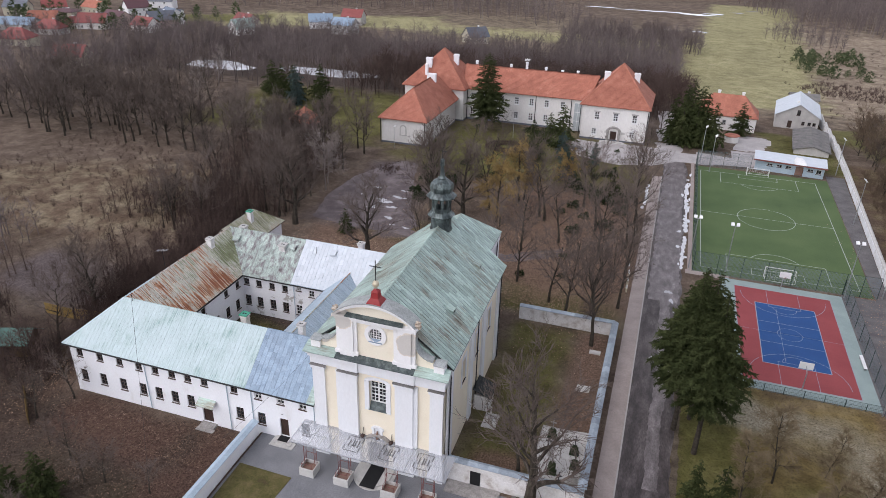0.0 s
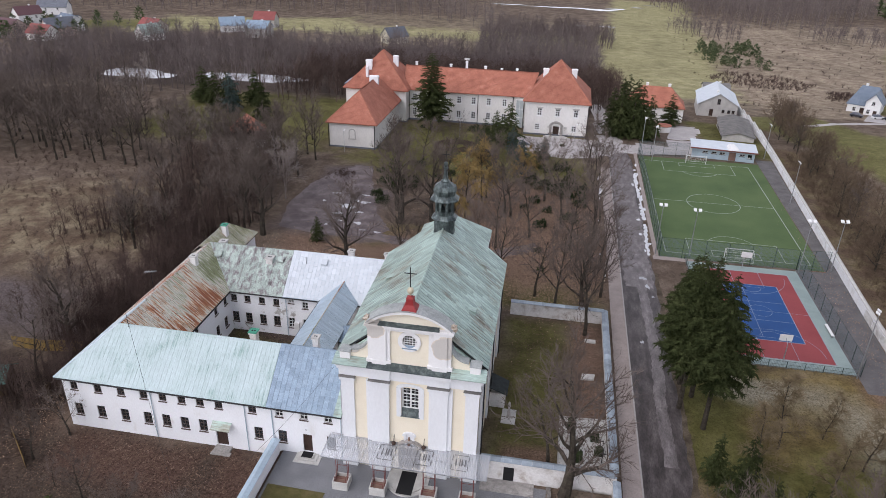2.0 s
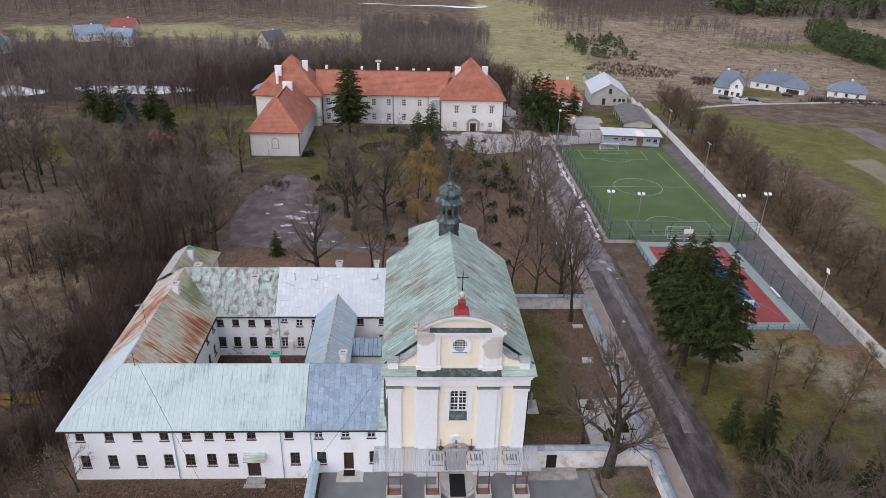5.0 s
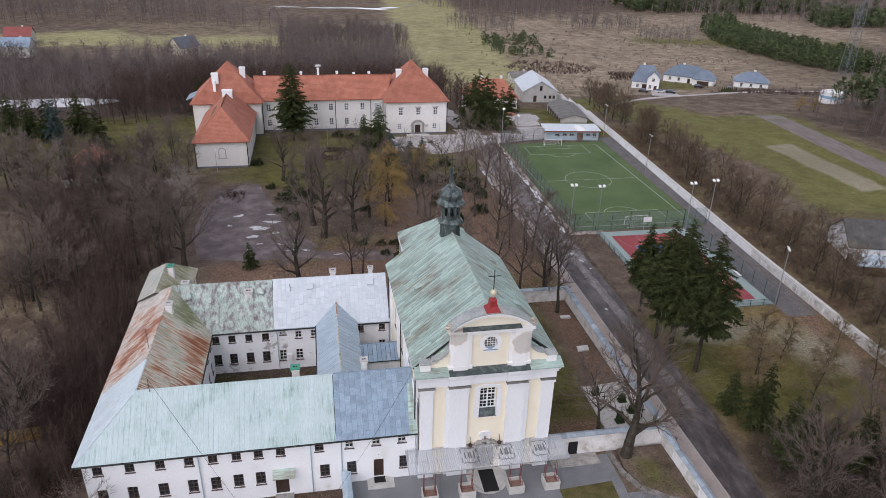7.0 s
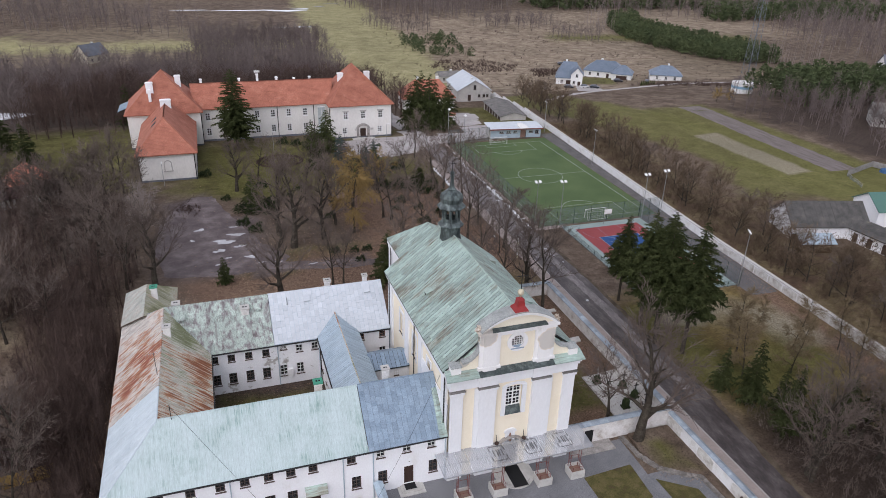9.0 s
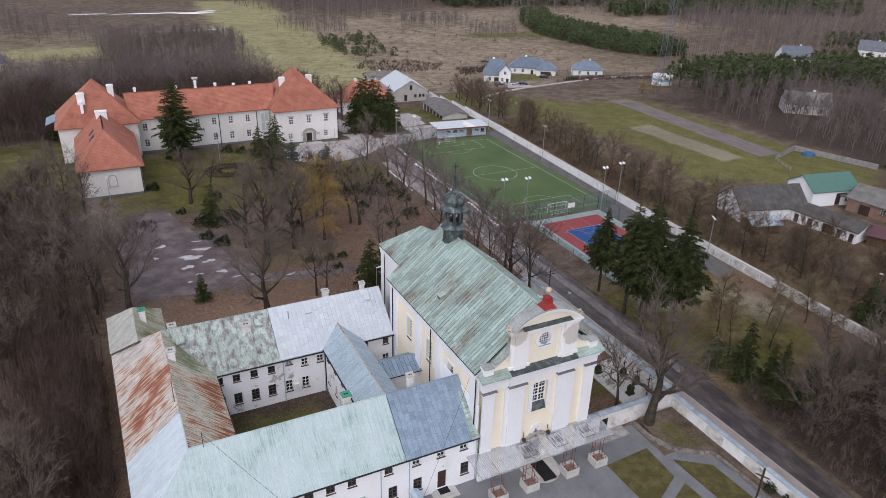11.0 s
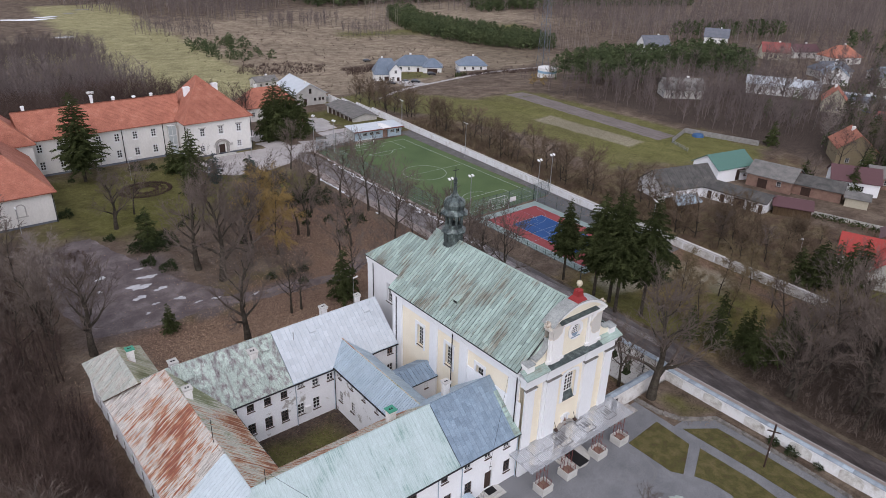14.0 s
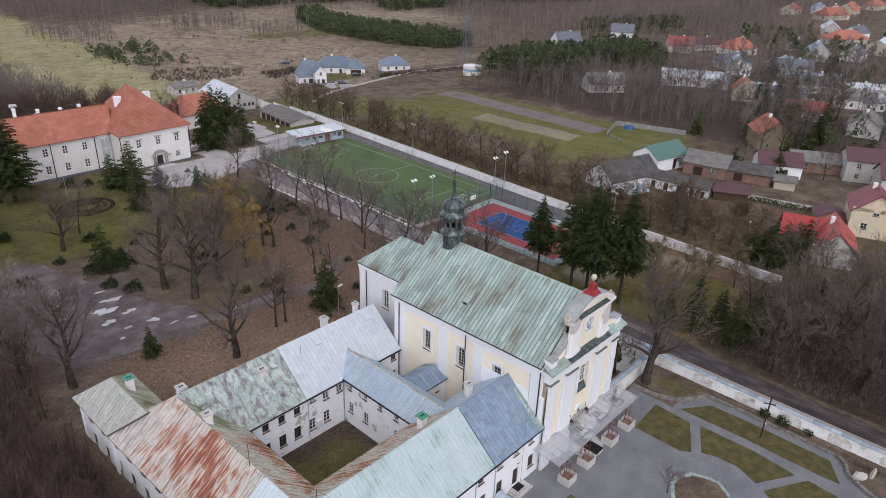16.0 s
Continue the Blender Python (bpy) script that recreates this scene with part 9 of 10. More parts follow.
for i in range(9):
    x = -34.7 + i * 2.31
    Geo().prism([(x - 0.035, 52.45, 2.92), (x + 0.035, 52.45, 2.92), (x + 0.035, 56.2, 3.12), (x - 0.035, 56.2, 3.12)], (0, 0, 0.05)).ob("rafter", M_METAL, canopy)
# printed marks on the sheets, as plain bars
for x in (-27.6, -23.3, -19.2):

    def strip(u0, v0, u1, v1):
        z = lambda v: 3.07 + (v - 52.45) * 0.057
        Geo().prism([(x + u0, v0, z(v0)), (x + u1, v0, z(v0)), (x + u1, v1, z(v1)), (x + u0, v1, z(v1))], (0, 0, 0.006)).ob("printed_bar", M_LOGO, canopy)

    for u0, v0, u1, v1 in ((-0.8, 53.3, 0.8, 53.4), (-0.8, 55.5, 0.8, 55.6), (-0.95, 53.4, -0.85, 54.1), (-0.95, 54.8, -0.85, 55.5), (0.85, 53.4, 0.95, 54.1), (0.85, 54.8, 0.95, 55.5), (-0.55, 54.0, -0.42, 55.0), (-0.1, 54.0, 0.03, 55.0), (0.14, 54.0, 0.27, 55.0), (0.5, 54.0, 0.63, 55.0)):
        strip(u0, v0, u1, v1)

for x in (-32.4, -28.1, -22.4, -18.1):
    t = thing("planter_box", "concrete ballast box with red tubular frame under the canopy", "planter", (x, 52.6, -0.92), "ballast boxes under the canopy")
    x0, x1, y0, y1, z0, z1 = x - 0.9, x + 0.9, 51.75, 53.4, -0.95, 0.2
    g = Geo().box(x0, y0, z0, x1, y0 + 0.12, z1).box(x0, y1 - 0.12, z0, x1, y1, z1).box(x0, y0 + 0.12, z0, x0 + 0.12, y1 - 0.12, z1).box(x1 - 0.12, y0 + 0.12, z0, x1, y1 - 0.12, z1)
    g.ob("box", M_CONCRETE, t)
    Geo().box(x0 + 0.12, y0 + 0.12, z0, x1 - 0.12, y1 - 0.12, -0.25).ob("filling", M_BRICK, t, "dark reddish filling")
    for a in (x0 + 0.25, x1 - 0.25):
        for c in (y0 + 0.95, y1 - 0.2):
            Geo().rod((a, c, -0.25), (a, c, 3.0), 0.035).ob("tube", M_REDFRAME, t)
        Geo().rod((a, y0 + 0.95, 0.5), (a, y1 - 0.2, 1.5), 0.025).rod((a, y0 + 0.95, 1.5), (a, y1 - 0.2, 1.5), 0.025).rod((a, y0 + 0.2, 0.75), (a, y0 + 0.95, 0.75), 0.025).ob("brace", M_REDFRAME, t)
    Geo().rod((x0 + 0.25, y0 + 0.2, 0.75), (x1 - 0.25, y0 + 0.2, 0.75), 0.03).rod((x0 + 0.25, y0 + 0.2, -0.2), (x0 + 0.25, y0 + 0.2, 0.75), 0.03).rod((x1 - 0.25, y0 + 0.2, -0.2), (x1 - 0.25, y0 + 0.2, 0.75), 0.03).rod((x0 + 0.25, y1 - 0.2, 1.5), (x1 - 0.25, y1 - 0.2, 1.5), 0.03).ob("rail", M_REDFRAME, t)
steps = thing("door_steps", "round pale stone steps at the church door", "steps", (-25.2, 54.2, -0.9))
for i, r in enumerate((2.4, 2.0)):
    pts = [(CX + 0.2 + r * math.cos(radians(a)), 54.6 + r * math.sin(radians(a)), -0.92 + 0.16 * i) for a in range(180, 361, 12)] + [(CX + 0.2 + r, 56.2, -0.92 + 0.16 * i), (CX + 0.2 - r, 56.2, -0.92 + 0.16 * i)]
    Geo().prism(pts, (0, 0, 0.17)).ob("step", M_CONCRETE, steps)
tagged(Geo().box(-26.1, 52.3, -0.58, -24.3, 55.8, -0.56).ob("door_mat", M_BLACK), "long black mat on the church steps", "mat")
tagged(Geo().box(-17.0, 55.0, -0.95, -10.9, 56.9, -0.72).ob("stone_ramp", M_STONE), "low grey stone slab beside the cemetery gate", "slab", kind="structure")
g = Geo()
for r in (1.0, 1.35, 2.5, 2.7):
    line_path(g, arc(-20.6, 48.2, r, 0, 360, 36), Z_COURT - 0.06, 0.1)
structure("paving_rings", g, flat("darker_grey_setts", (0.225, 0.225, 0.23), 0.85), "dark rings laid in the grey paving", "paving")

# round flower bed with a stone rim
M_BEDSTONE = mat("greenish_rim_stone", [(0.25, (0.2, 0.24, 0.22)), (0.5, (0.32, 0.38, 0.35)), (0.8, (0.44, 0.49, 0.46))], 1.2, 9, 0.9, bump=0.4, fine_amount=0.3, rnd=0.15)
bed = thing("round_bed", "round flower bed with broken greenish stone rim", "flower bed", (-22.6, 39.8, -1.2), kind="structure")
zb = level(-20, 40)
Geo().lathe((-22.6, 39.8, zb), [(3.2, 0.03), (3.1, 0.14), (0.2, 0.3)], 24).ob("soil", M_GROUND, bed)
rng = random.Random(61)
stone_mesh = Geo().prism([(-0.42, -0.2, 0), (0.42, -0.22, 0), (0.36, 0.2, 0), (-0.38, 0.22, 0)], (0, 0, 0.22)).mesh("stone", M_BEDSTONE)
for i in range(26):
    if i in (5, 14, 15, 22):
        continue
    a = 6.2832 * i / 26
    m = Matrix.Translation((-22.6 + (3.35 + rng.uniform(-0.16, 0.16)) * math.cos(a), 39.8 + (3.35 + rng.uniform(-0.16, 0.16)) * math.sin(a), zb + rng.uniform(-0.06, 0.02))) @ Matrix.Rotation(a + math.pi / 2 + rng.uniform(-0.3, 0.3), 4, "Z")
    hang("stone", stone_mesh, bed, m=m)
M_FIELDSTONE = mat("rough_field_stone", [(0.25, (0.12, 0.11, 0.1)), (0.5, (0.2, 0.185, 0.17)), (0.8, (0.3, 0.28, 0.26))], 1.5, 9, 0.95, bump=0.4, fine_amount=0.35, rnd=0.2)
# dry-stone edging of the terrace
edging = thing("stone_edging", "low rough stone retaining wall along the terrace", "wall", (-5, 48, -0.9), kind="structure")
stones = [Geo().prism([(-0.3 + 0.05 * k, -0.18, 0), (0.28, -0.2 + 0.03 * k, 0), (0.3 - 0.04 * k, 0.17, 0), (0.02, 0.23, 0), (-0.27, 0.18, 0)], (0.03, 0.01 * k, 0.26)).mesh("stone", M_FIELDSTONE) for k in range(3)]
edge_line = [(-9.3, 56.5), (-8.95, 53.0), (-7.8, 50.3), (-5.2, 48.4), (-3.6, 47.6), (-3.25, 43.8), (-3.0, 36), (-2.9, 29.8), (-4.0, 28.7), (-5.6, 28.0), (-6.7, 26.4), (-7.6, 24.6), (-8.4, 20.0)]
for (xa, ya), (xb, yb) in zip(edge_line, edge_line[1:]):
    k = int(math.hypot(xb - xa, yb - ya) / 0.5)
    for i in range(k):
        for row in range(2):
            f = (i + 0.5 * row + rng.uniform(-0.1, 0.1)) / k
            x, y = xa + (xb - xa) * f, ya + (yb - ya) * f
            m = Matrix.Translation((x + rng.uniform(-0.05, 0.05), y, level(-20, y) + row * 0.25)) @ Matrix.Rotation(math.atan2(yb - ya, xb - xa) + rng.uniform(-0.2, 0.2), 4, "Z")
            hang("stone", stones[rng.randrange(3)], edging, m=m)
M_PALESTONE = mat("pale_pinkish_boulder", [(0.25, (0.36, 0.33, 0.3)), (0.6, (0.5, 0.47, 0.43)), (0.8, (0.58, 0.55, 0.51))], 1.4, 8, 0.9, bump=0.5, fine_amount=0.25)
for x, y, rings, sx, sy, lean, turn, label in ((-5.3, 26.7, [(0.55, -0.1), (0.82, 0.12), (0.78, 0.42), (0.45, 0.6), (0.1, 0.64)], 1.25, 0.8, 6, -35, "pale flat boulder lying on the terrace grass"), (-4.3, 25.7, [(0.34, -0.15), (0.4, 0.35), (0.33, 1.0), (0.2, 1.45), (0.05, 1.62)], 1.1, 0.7, 10, 15, "pale pointed stone standing on the terrace grass")):
    g = Geo().lathe((0, 0, 0), rings, 7)
    g.v = [(a * sx * (1 + 0.12 * math.sin(7 * b_ + c)), b_ * sy * (1 + 0.12 * math.cos(5 * a)), c * (1 + 0.08 * math.sin(4 * a + 3 * b_))) for a, b_, c in g.v]
    ob = tagged(g.ob("boulder", M_PALESTONE), label, "boulder")
    ob.matrix_basis = pose(x, y, -1.14, lean, 0, turn)
cross = thing("wayside_cross", "tall dark wooden cross on the forecourt lawn", "cross", (-6.7, 38.6, -1.2))
Geo().box(-6.79, 38.51, -1.3, -6.61, 38.69, 5.6).ob("post", M_DOOR, cross)
Geo().rod((-6.35, 37.91, 4.47), (-7.05, 39.29, 4.47), 0.11, 0.11, 4).ob("crossbar", M_DOOR, cross)
Geo().box(-6.8, 38.42, 1.2, -6.6, 38.48, 1.45).ob("plaque", M_WHITEPAINT, cross)

# ---- cemetery ----
structure("grave_gravel", Geo().poly([(-8.3, 58.0, 0.03), (-2.6, 58.0, 0.03), (-2.6, 69.2, 0.03), (-8.3, 68.6, 0.03)]), M_CONCRETE, "pale gravel plot with old graves", "gravel")
structure("grave_kerb", Geo().box(-8.45, 57.6, -0.1, -8.3, 68.7, 0.1).box(-8.45, 68.6, -0.1, -2.6, 68.75, 0.1), M_KERB, "low pale kerb round the grave plot", "kerb")


def iron_cross(g, x, y, z, h, w):
    g.box(x - 0.05, y - 0.05, z, x + 0.05, y + 0.05, z + h)
    g.box(x - w / 2, y - 0.05, z + h * 0.62, x + w / 2, y + 0.05, z + h * 0.62 + 0.1)


for x, y, ph, h, m in ((-7.0, 67.0, 1.0, 1.5, M_STONE), (-7.0, 64.2, 0.5, 1.5, M_DARKMETAL), (-6.0, 61.0, 1.3, 1.2, M_STONE), (-4.0, 65.0, 0.9, 1.5, M_DARKMETAL), (-3.6, 62.6, 0.9, 1.3, M_DARKMETAL), (-3.4, 60.4, 0.4, 2.2, M_DARKMETAL), (-4.9, 59.0, 0.5, 1.5, M_DARKMETAL)):
    t = thing("grave", "old grave with a mossy stone plinth and cross", "grave", (x, y, 0), "old graves by the church")
    Geo().box(x - 0.55, y - 0.45, -0.05, x + 0.55, y + 0.45, 0.25).box(x - 0.4, y - 0.32, 0.25, x + 0.4, y + 0.32, ph).box(x - 0.25, y - 0.2, ph, x + 0.25, y + 0.2, ph + 0.3).ob("plinth", M_BOX if ph > 0.8 else M_STONE, t, "mossy dark stone plinth")
    g = Geo()
    iron_cross(g, x, y, ph + 0.28, h, 0.75)
    g.ob("cross", m, t)
# plain column made up in place of a dark cross post
monument = thing("monument", "slim stone column on a pale slab, standing in for a cross", "monument", (-14.8, 67.2, -0.2))
Geo().box(-15.75, 65.8, -0.25, -13.95, 68.6, 0.12).ob("slab", M_CONCRETE, monument)
Geo().box(-15.1, 66.9, 0.1, -14.6, 67.4, 0.7).lathe((-14.85, 67.15, 0.7), [(0.18, 0), (0.14, 0.9), (0.2, 1.0), (0.16, 1.5), (0.1, 1.7)], 8).ob("column", M_STONE, monument)
tagged(Geo().prism([(-5.8, 77.0, 0.0), (-4.0, 77.2, 0.0), (-3.8, 78.4, 0.0), (-5.6, 78.3, 0.0)], (0, 0, 0.22)).ob("grave_slab", M_CONCRETE), "grey stone grave slab lying in leaves", "slab")
tagged(Geo().box(-5.2, 86.5, -0.05, -3.6, 87.3, 0.2).ob("grave_slab", M_CONCRETE), "grey stone grave slab lying in leaves", "slab")
way = thing("gilded_pillar", "slim roadside pillar with yellow and white bands", "pillar", (-1.8, 107, 0))
for i in range(6):
    Geo().rod((-1.8, 107, 0.7 * i), (-1.8, 107, 0.7 * i + 0.7), 0.16).ob("band", (M_GOLD, M_WHITEPAINT)[i % 2], way)

# ---- fences and small sheds west of the friary ----
M_BOARD = mat("yellowed_fence_board", [(0.3, (0.17, 0.11, 0.035)), (0.7, (0.26, 0.175, 0.06))], 1.5, 12, 0.9, stretch=(4, 4, 0.5), rnd=0.15, fine_amount=0.25)
M_BOARD_DARK = mat("brown_fence_board", [(0.3, (0.07, 0.045, 0.025)), (0.7, (0.12, 0.08, 0.045))], 1.5, 12, 0.9, stretch=(4, 4, 0.5), rnd=0.15, fine_amount=0.25)
for p0, p1, h, bm_ in (((-88.5, 69.8), (-83.2, 69.8), 1.9, M_BOARD), ((-82.6, 70.0), (-77.2, 70.8), 1.9, M_BOARD), ((-76.6, 71.0), (-75.8, 60.5), 1.8, M_BOARD_DARK), ((-75.0, 53.0), (-69.8, 48.6), 1.6, M_BOARD)):
    t = thing("board_fence", "upright wooden board fence, yellowed by weather", "fence", (*p0, level(*p0)))
    a, b_ = Vector((*p0, level(*p0))), Vector((*p1, level(*p1)))
    k = int((b_ - a).length / 0.24)
    me = shared(("board", h, bm_.name), lambda: Geo().box(-0.11, -0.015, 0, 0.11, 0.015, h).mesh("board", bm_))
    turn = math.atan2(b_.y - a.y, b_.x - a.x)
    for i in range(k + 1):
        hang("board", me, t, m=Matrix.Translation(a.lerp(b_, i / k)) @ Matrix.Rotation(turn, 4, "Z"))
    Geo().rod(a + Vector((0, 0.05, h * 0.75)), b_ + Vector((0, 0.05, h * 0.75)), 0.04, n=4).ob("rail", bm_, t)
hut2 = gable_house("garden_shed", "small dark wooden shed with greenish roof", 4.5, 3.6, 2.2, 3.4, M_BOARD_DARK, M_GREENROOF, category="shed", over=0.5, doors=[("s", 1.5, 0.9, 1.8)])
hut2.matrix_basis = pose(-84.0, 60.5, -1.3, 0, 0, 20)
ruin = gable_house("old_outbuilding", "low old outbuilding with broken reddish roof among trees", 9, 7, 2.4, 5.4, M_BRICK, M_TILE, hip=2.5, category="outbuilding", tile=0.7)
ruin.matrix_basis = pose(-97, 169.5, 0, 0, 0, 15)


# ---- village ----
def place(house, x, y, turn):
    house.matrix_basis = pose(x, y, level(x, y), 0, 0, turn)
    return house


M_CREAM = flat("cream_house_render", (0.5, 0.46, 0.36), 0.9)
M_YELLOWWALL = flat("pale_yellow_render", (0.66, 0.58, 0.42), 0.9)
M_OCHRE = flat("dirty_ochre_render", (0.27, 0.22, 0.14), 0.9)
M_REDSHEET = flat("glossy_red_sheet_roof", (0.4, 0.055, 0.045), 0.4)
M_WINESHEET = flat("wine_red_sheet_roof", (0.22, 0.035, 0.05), 0.4)
M_PINKWALL = flat("pale_pink_render", (0.55, 0.43, 0.38), 0.9)
h = place(gable_house("farm_barn", "white barn with brick gable and green sheet roof", 13, 8.6, 3.9, 6.6, M_WHITE, M_GREENROOF, doors=[("s", 8.5, 3.2, 3.0)], category="barn"), 88.4, 103.0, -11)
place(gable_house("farm_barn", "pale barn with dark old fibre-cement roof", 16.5, 9.5, 3.0, 6.6, M_WHITE, M_ETERNIT_OLD, category="barn", tile=1.2), 67.2, 102.6, -15)
place(gable_house("lean_to_shed", "small shed with bluish white sheet roof beside a barn", 6.5, 4.6, 2.3, 3.3, M_BOARD_DARK, M_TIN_LIGHTBLUE, category="shed"), 58.6, 95.2, -15)
place(gable_house("long_stable", "long low white stable with red doors and grey roof", 15, 6.6, 2.7, 3.9, M_WHITE, M_ETERNIT_OLD, wins=[("s", u, 1.2) for u in (3.2, 6.2, 12.6)], doors=[("s", 1.4, 1.1, 2.0), ("s", 4.7, 1.2, 2.0), ("s", 8.8, 2.6, 2.2), ("s", 11.3, 1.0, 2.0), ("s", 14.0, 1.0, 2.0)], win_size=(0.7, 0.7), category="stable", tile=1.2), 74.0, 89.5, -84)
place(gable_house("open_shed", "dark open wooden shed with brown roof", 8, 7, 2.3, 3.4, M_BOARD_DARK, M_MAROON, category="shed"), 78.6, 78.8, -62)
place(gable_house("farm_barn", "stone and brick barn with pale grey roof", 11, 9.5, 3.3, 5.6, M_BRICK, M_ETERNIT, wins=[("s", 8, 1.4)], doors=[("s", 4.0, 2.4, 2.4)], category="barn", tile=1.2), 93.4, 91.0, -80)
place(gable_house("farm_barn", "brick outbuilding with pale grey roof", 11, 7.0, 2.8, 4.4, M_BRICK, M_ETERNIT_OLD, doors=[("s", 3, 2.2, 2.2)], category="barn", tile=1.2), 96.2, 80.6, -75)
place(gable_house("small_outbuilding", "small white outbuilding with flat grey roof", 5, 4.5, 2.4, 3.0, M_WHITE, M_ETERNIT, wins=[("s", 1.4, 1.2)], doors=[("s", 3.4, 0.9, 2.0)], win_size=(0.7, 0.7), category="shed"), 92.5, 99.5, -20)
place(gable_house("small_outbuilding", "small cream outbuilding with grey roof", 5, 4.5, 2.4, 3.3, M_CREAM, M_ETERNIT, category="shed"), 96.5, 71.5, -70)
place(gable_house("farmhouse", "white house with maroon sheet roof", 11, 9, 3.6, 6.2, M_WHITE, M_MAROON, wins=[("s", 3, 1.2), ("s", 7, 1.2)], category="house"), 107.5, 77.5, -60)
place(gable_house("farmhouse", "long brick farm building with old brownish roof", 14, 7, 3.2, 5.2, M_BRICK, M_ETERNIT, wins=[("s", 4, 1.2), ("s", 9, 1.2)], category="house"), 119.0, 71.0, -62)
place(gable_house("garden_pavilion", "grey garden pavilion with red tiled pyramid roof", 7, 7, 2.8, 6.4, M_GREYWALL, M_TILE, hip=3.4, category="pavilion", tile=0.6), -96.9, 170.2, 26)
place(gable_house("small_outbuilding", "low grey outbuilding with maroon sheet roof among trees", 13, 6, 2.4, 3.6, M_GREYWALL, M_MAROON, doors=[("s", 4, 1.6, 2.0)], category="shed"), -95.7, 162.6, 26)
place(gable_house("red_roofed_cottage", "grey cottage with bright red sheet roof", 12, 8.5, 3.4, 7.4, M_GREYWALL, M_REDSHEET, wins=[("w", 4.2, 3.4)], win_size=(1.0, 1.0), chimneys=[(1.5, 0.8, 8.2, 0.35)], tile=0.6), 59.8, 49.7, 20)
place(gable_house("red_roofed_cottage", "wing of a cottage with bright red sheet roof", 9, 7.0, 3.4, 6.4, M_GREYWALL, M_REDSHEET, tile=0.6), 61.8, 55.8, -70)
place(gable_house("yellow_house", "cream two-storey house with dark red roof", 10, 9.5, 6.0, 10.0, M_YELLOWWALL, M_WINESHEET, wins=[("w", 4.7, 5.4), ("w", 3.0, 2.0), ("s", 3, 3.6)], win_size=(1.3, 1.4), chimneys=[(2, 0.6, 10.8, 0.4)], tile=0.6), 81.0, 47.8, 20)
place(gable_house("porch_house", "low house with maroon roof and porch", 6, 6, 2.8, 4.4, M_BRICK, M_MAROON, wins=[("w", 3, 1.0)]), 77.4, 55.4, 20)
place(gable_house("grey_house", "grey two-storey house with maroon roof", 10, 9, 6.0, 8.4, M_GREYWALL, M_MAROON, wins=[("s", 3, 3.8), ("s", 7, 3.8), ("s", 3, 1.0), ("s", 7, 1.0)]), 121.0, 59.5, -65)
place(gable_house("grey_house", "pale grey house with dark roof", 10, 9, 5.4, 8.4, M_GREYWALL, M_MAROON, wins=[("s", 3, 3.0), ("s", 7, 3.0)]), 112.0, 49.0, -65)
place(gable_house("villa", "white villa with slate-blue roof and dormers", 11, 11, 3.6, 9.4, M_WHITEPAINT, M_TILE_BLUE, hip=2.6, wins=[("s", 2.5, 1.0), ("s", 8.5, 1.0), ("e", 3, 1.0), ("w", 3, 1.0), ("w", 7.5, 1.0)], doors=[("s", 5.5, 2.2, 2.3)], chimneys=[(-1.5, 1.0, 10.2, 0.4)], tile=0.7), 101.3, 281.8, -28)
place(gable_house("villa_porch_wing", "white gabled wing of a villa with slate-blue roof", 7, 5.0, 5.2, 8.0, M_WHITEPAINT, M_TILE_BLUE, wins=[("w", 2.5, 4.0), ("w", 1.4, 1.0)], doors=[("w", 3.6, 1.2, 2.1)], tile=0.7), 100.9, 273.7, 62)
place(gable_house("bungalow", "white bungalow with grey-blue hipped roof", 19, 11, 3.2, 7.2, M_WHITEPAINT, M_TILE_BLUE, hip=5.0, wins=[("s", 3, 1.0), ("s", 7, 1.0), ("s", 16, 1.0), ("w", 3, 1.0), ("w", 7, 1.0)], doors=[("s", 11.5, 1.2, 2.1)], chimneys=[(-2, 1.0, 8.0, 0.45)], tile=0.7), 129.5, 297.5, -38)
place(gable_house("bungalow_garage", "garage wing of a white bungalow with dark door", 9, 9, 3.2, 6.4, M_WHITEPAINT, M_TILE_BLUE, hip=3.5, doors=[("s", 4.5, 5.0, 2.3)], tile=0.7), 132.1, 286.0, -38)
place(gable_house("bungalow", "white bungalow with grey hipped roof", 14, 10, 3.0, 6.4, M_WHITEPAINT, M_TILE_BLUE, hip=4.6, wins=[("s", 3, 1.0), ("s", 7, 1.0), ("s", 11, 1.0), ("w", 5, 1.0)], chimneys=[(1, 1.0, 7.2, 0.4)], tile=0.7), 149.2, 276.6, -30)
structure("village_road", ribbon([(65.1, 230.7), (77.4, 239.9), (94.2, 247.3), (117.4, 252.9), (145.4, 258.7), (167.7, 254.8), (206.5, 220.1)], 1.9, 0.02, 0.4, 13), M_YARD, "pale gravel village road", "road")
structure("villa_drive", Geo().poly([(90.5, 252.9, level(90.5, 252.9) + 0.04), (101.2, 249.1, level(101.2, 249.1) + 0.04), (105.8, 264.5, level(105.8, 264.5) + 0.04), (98.7, 270.5, level(98.7, 270.5) + 0.04)]), M_YARD, "pale paved driveway before a villa", "drive")
structure("ploughed_strip", ribbon([(108.8, 205), (108.4, 190), (107.6, 165), (106.8, 133)], 4.5, 0.02, 0.3, 15), mat("bare_field_soil", [(0.3, (0.12, 0.1, 0.092)), (0.7, (0.22, 0.19, 0.18))], 0.5, 5, 0.95, fine_amount=0.3, stretch=(2, 0.3, 1)), "strip of bare dark field soil", "field")


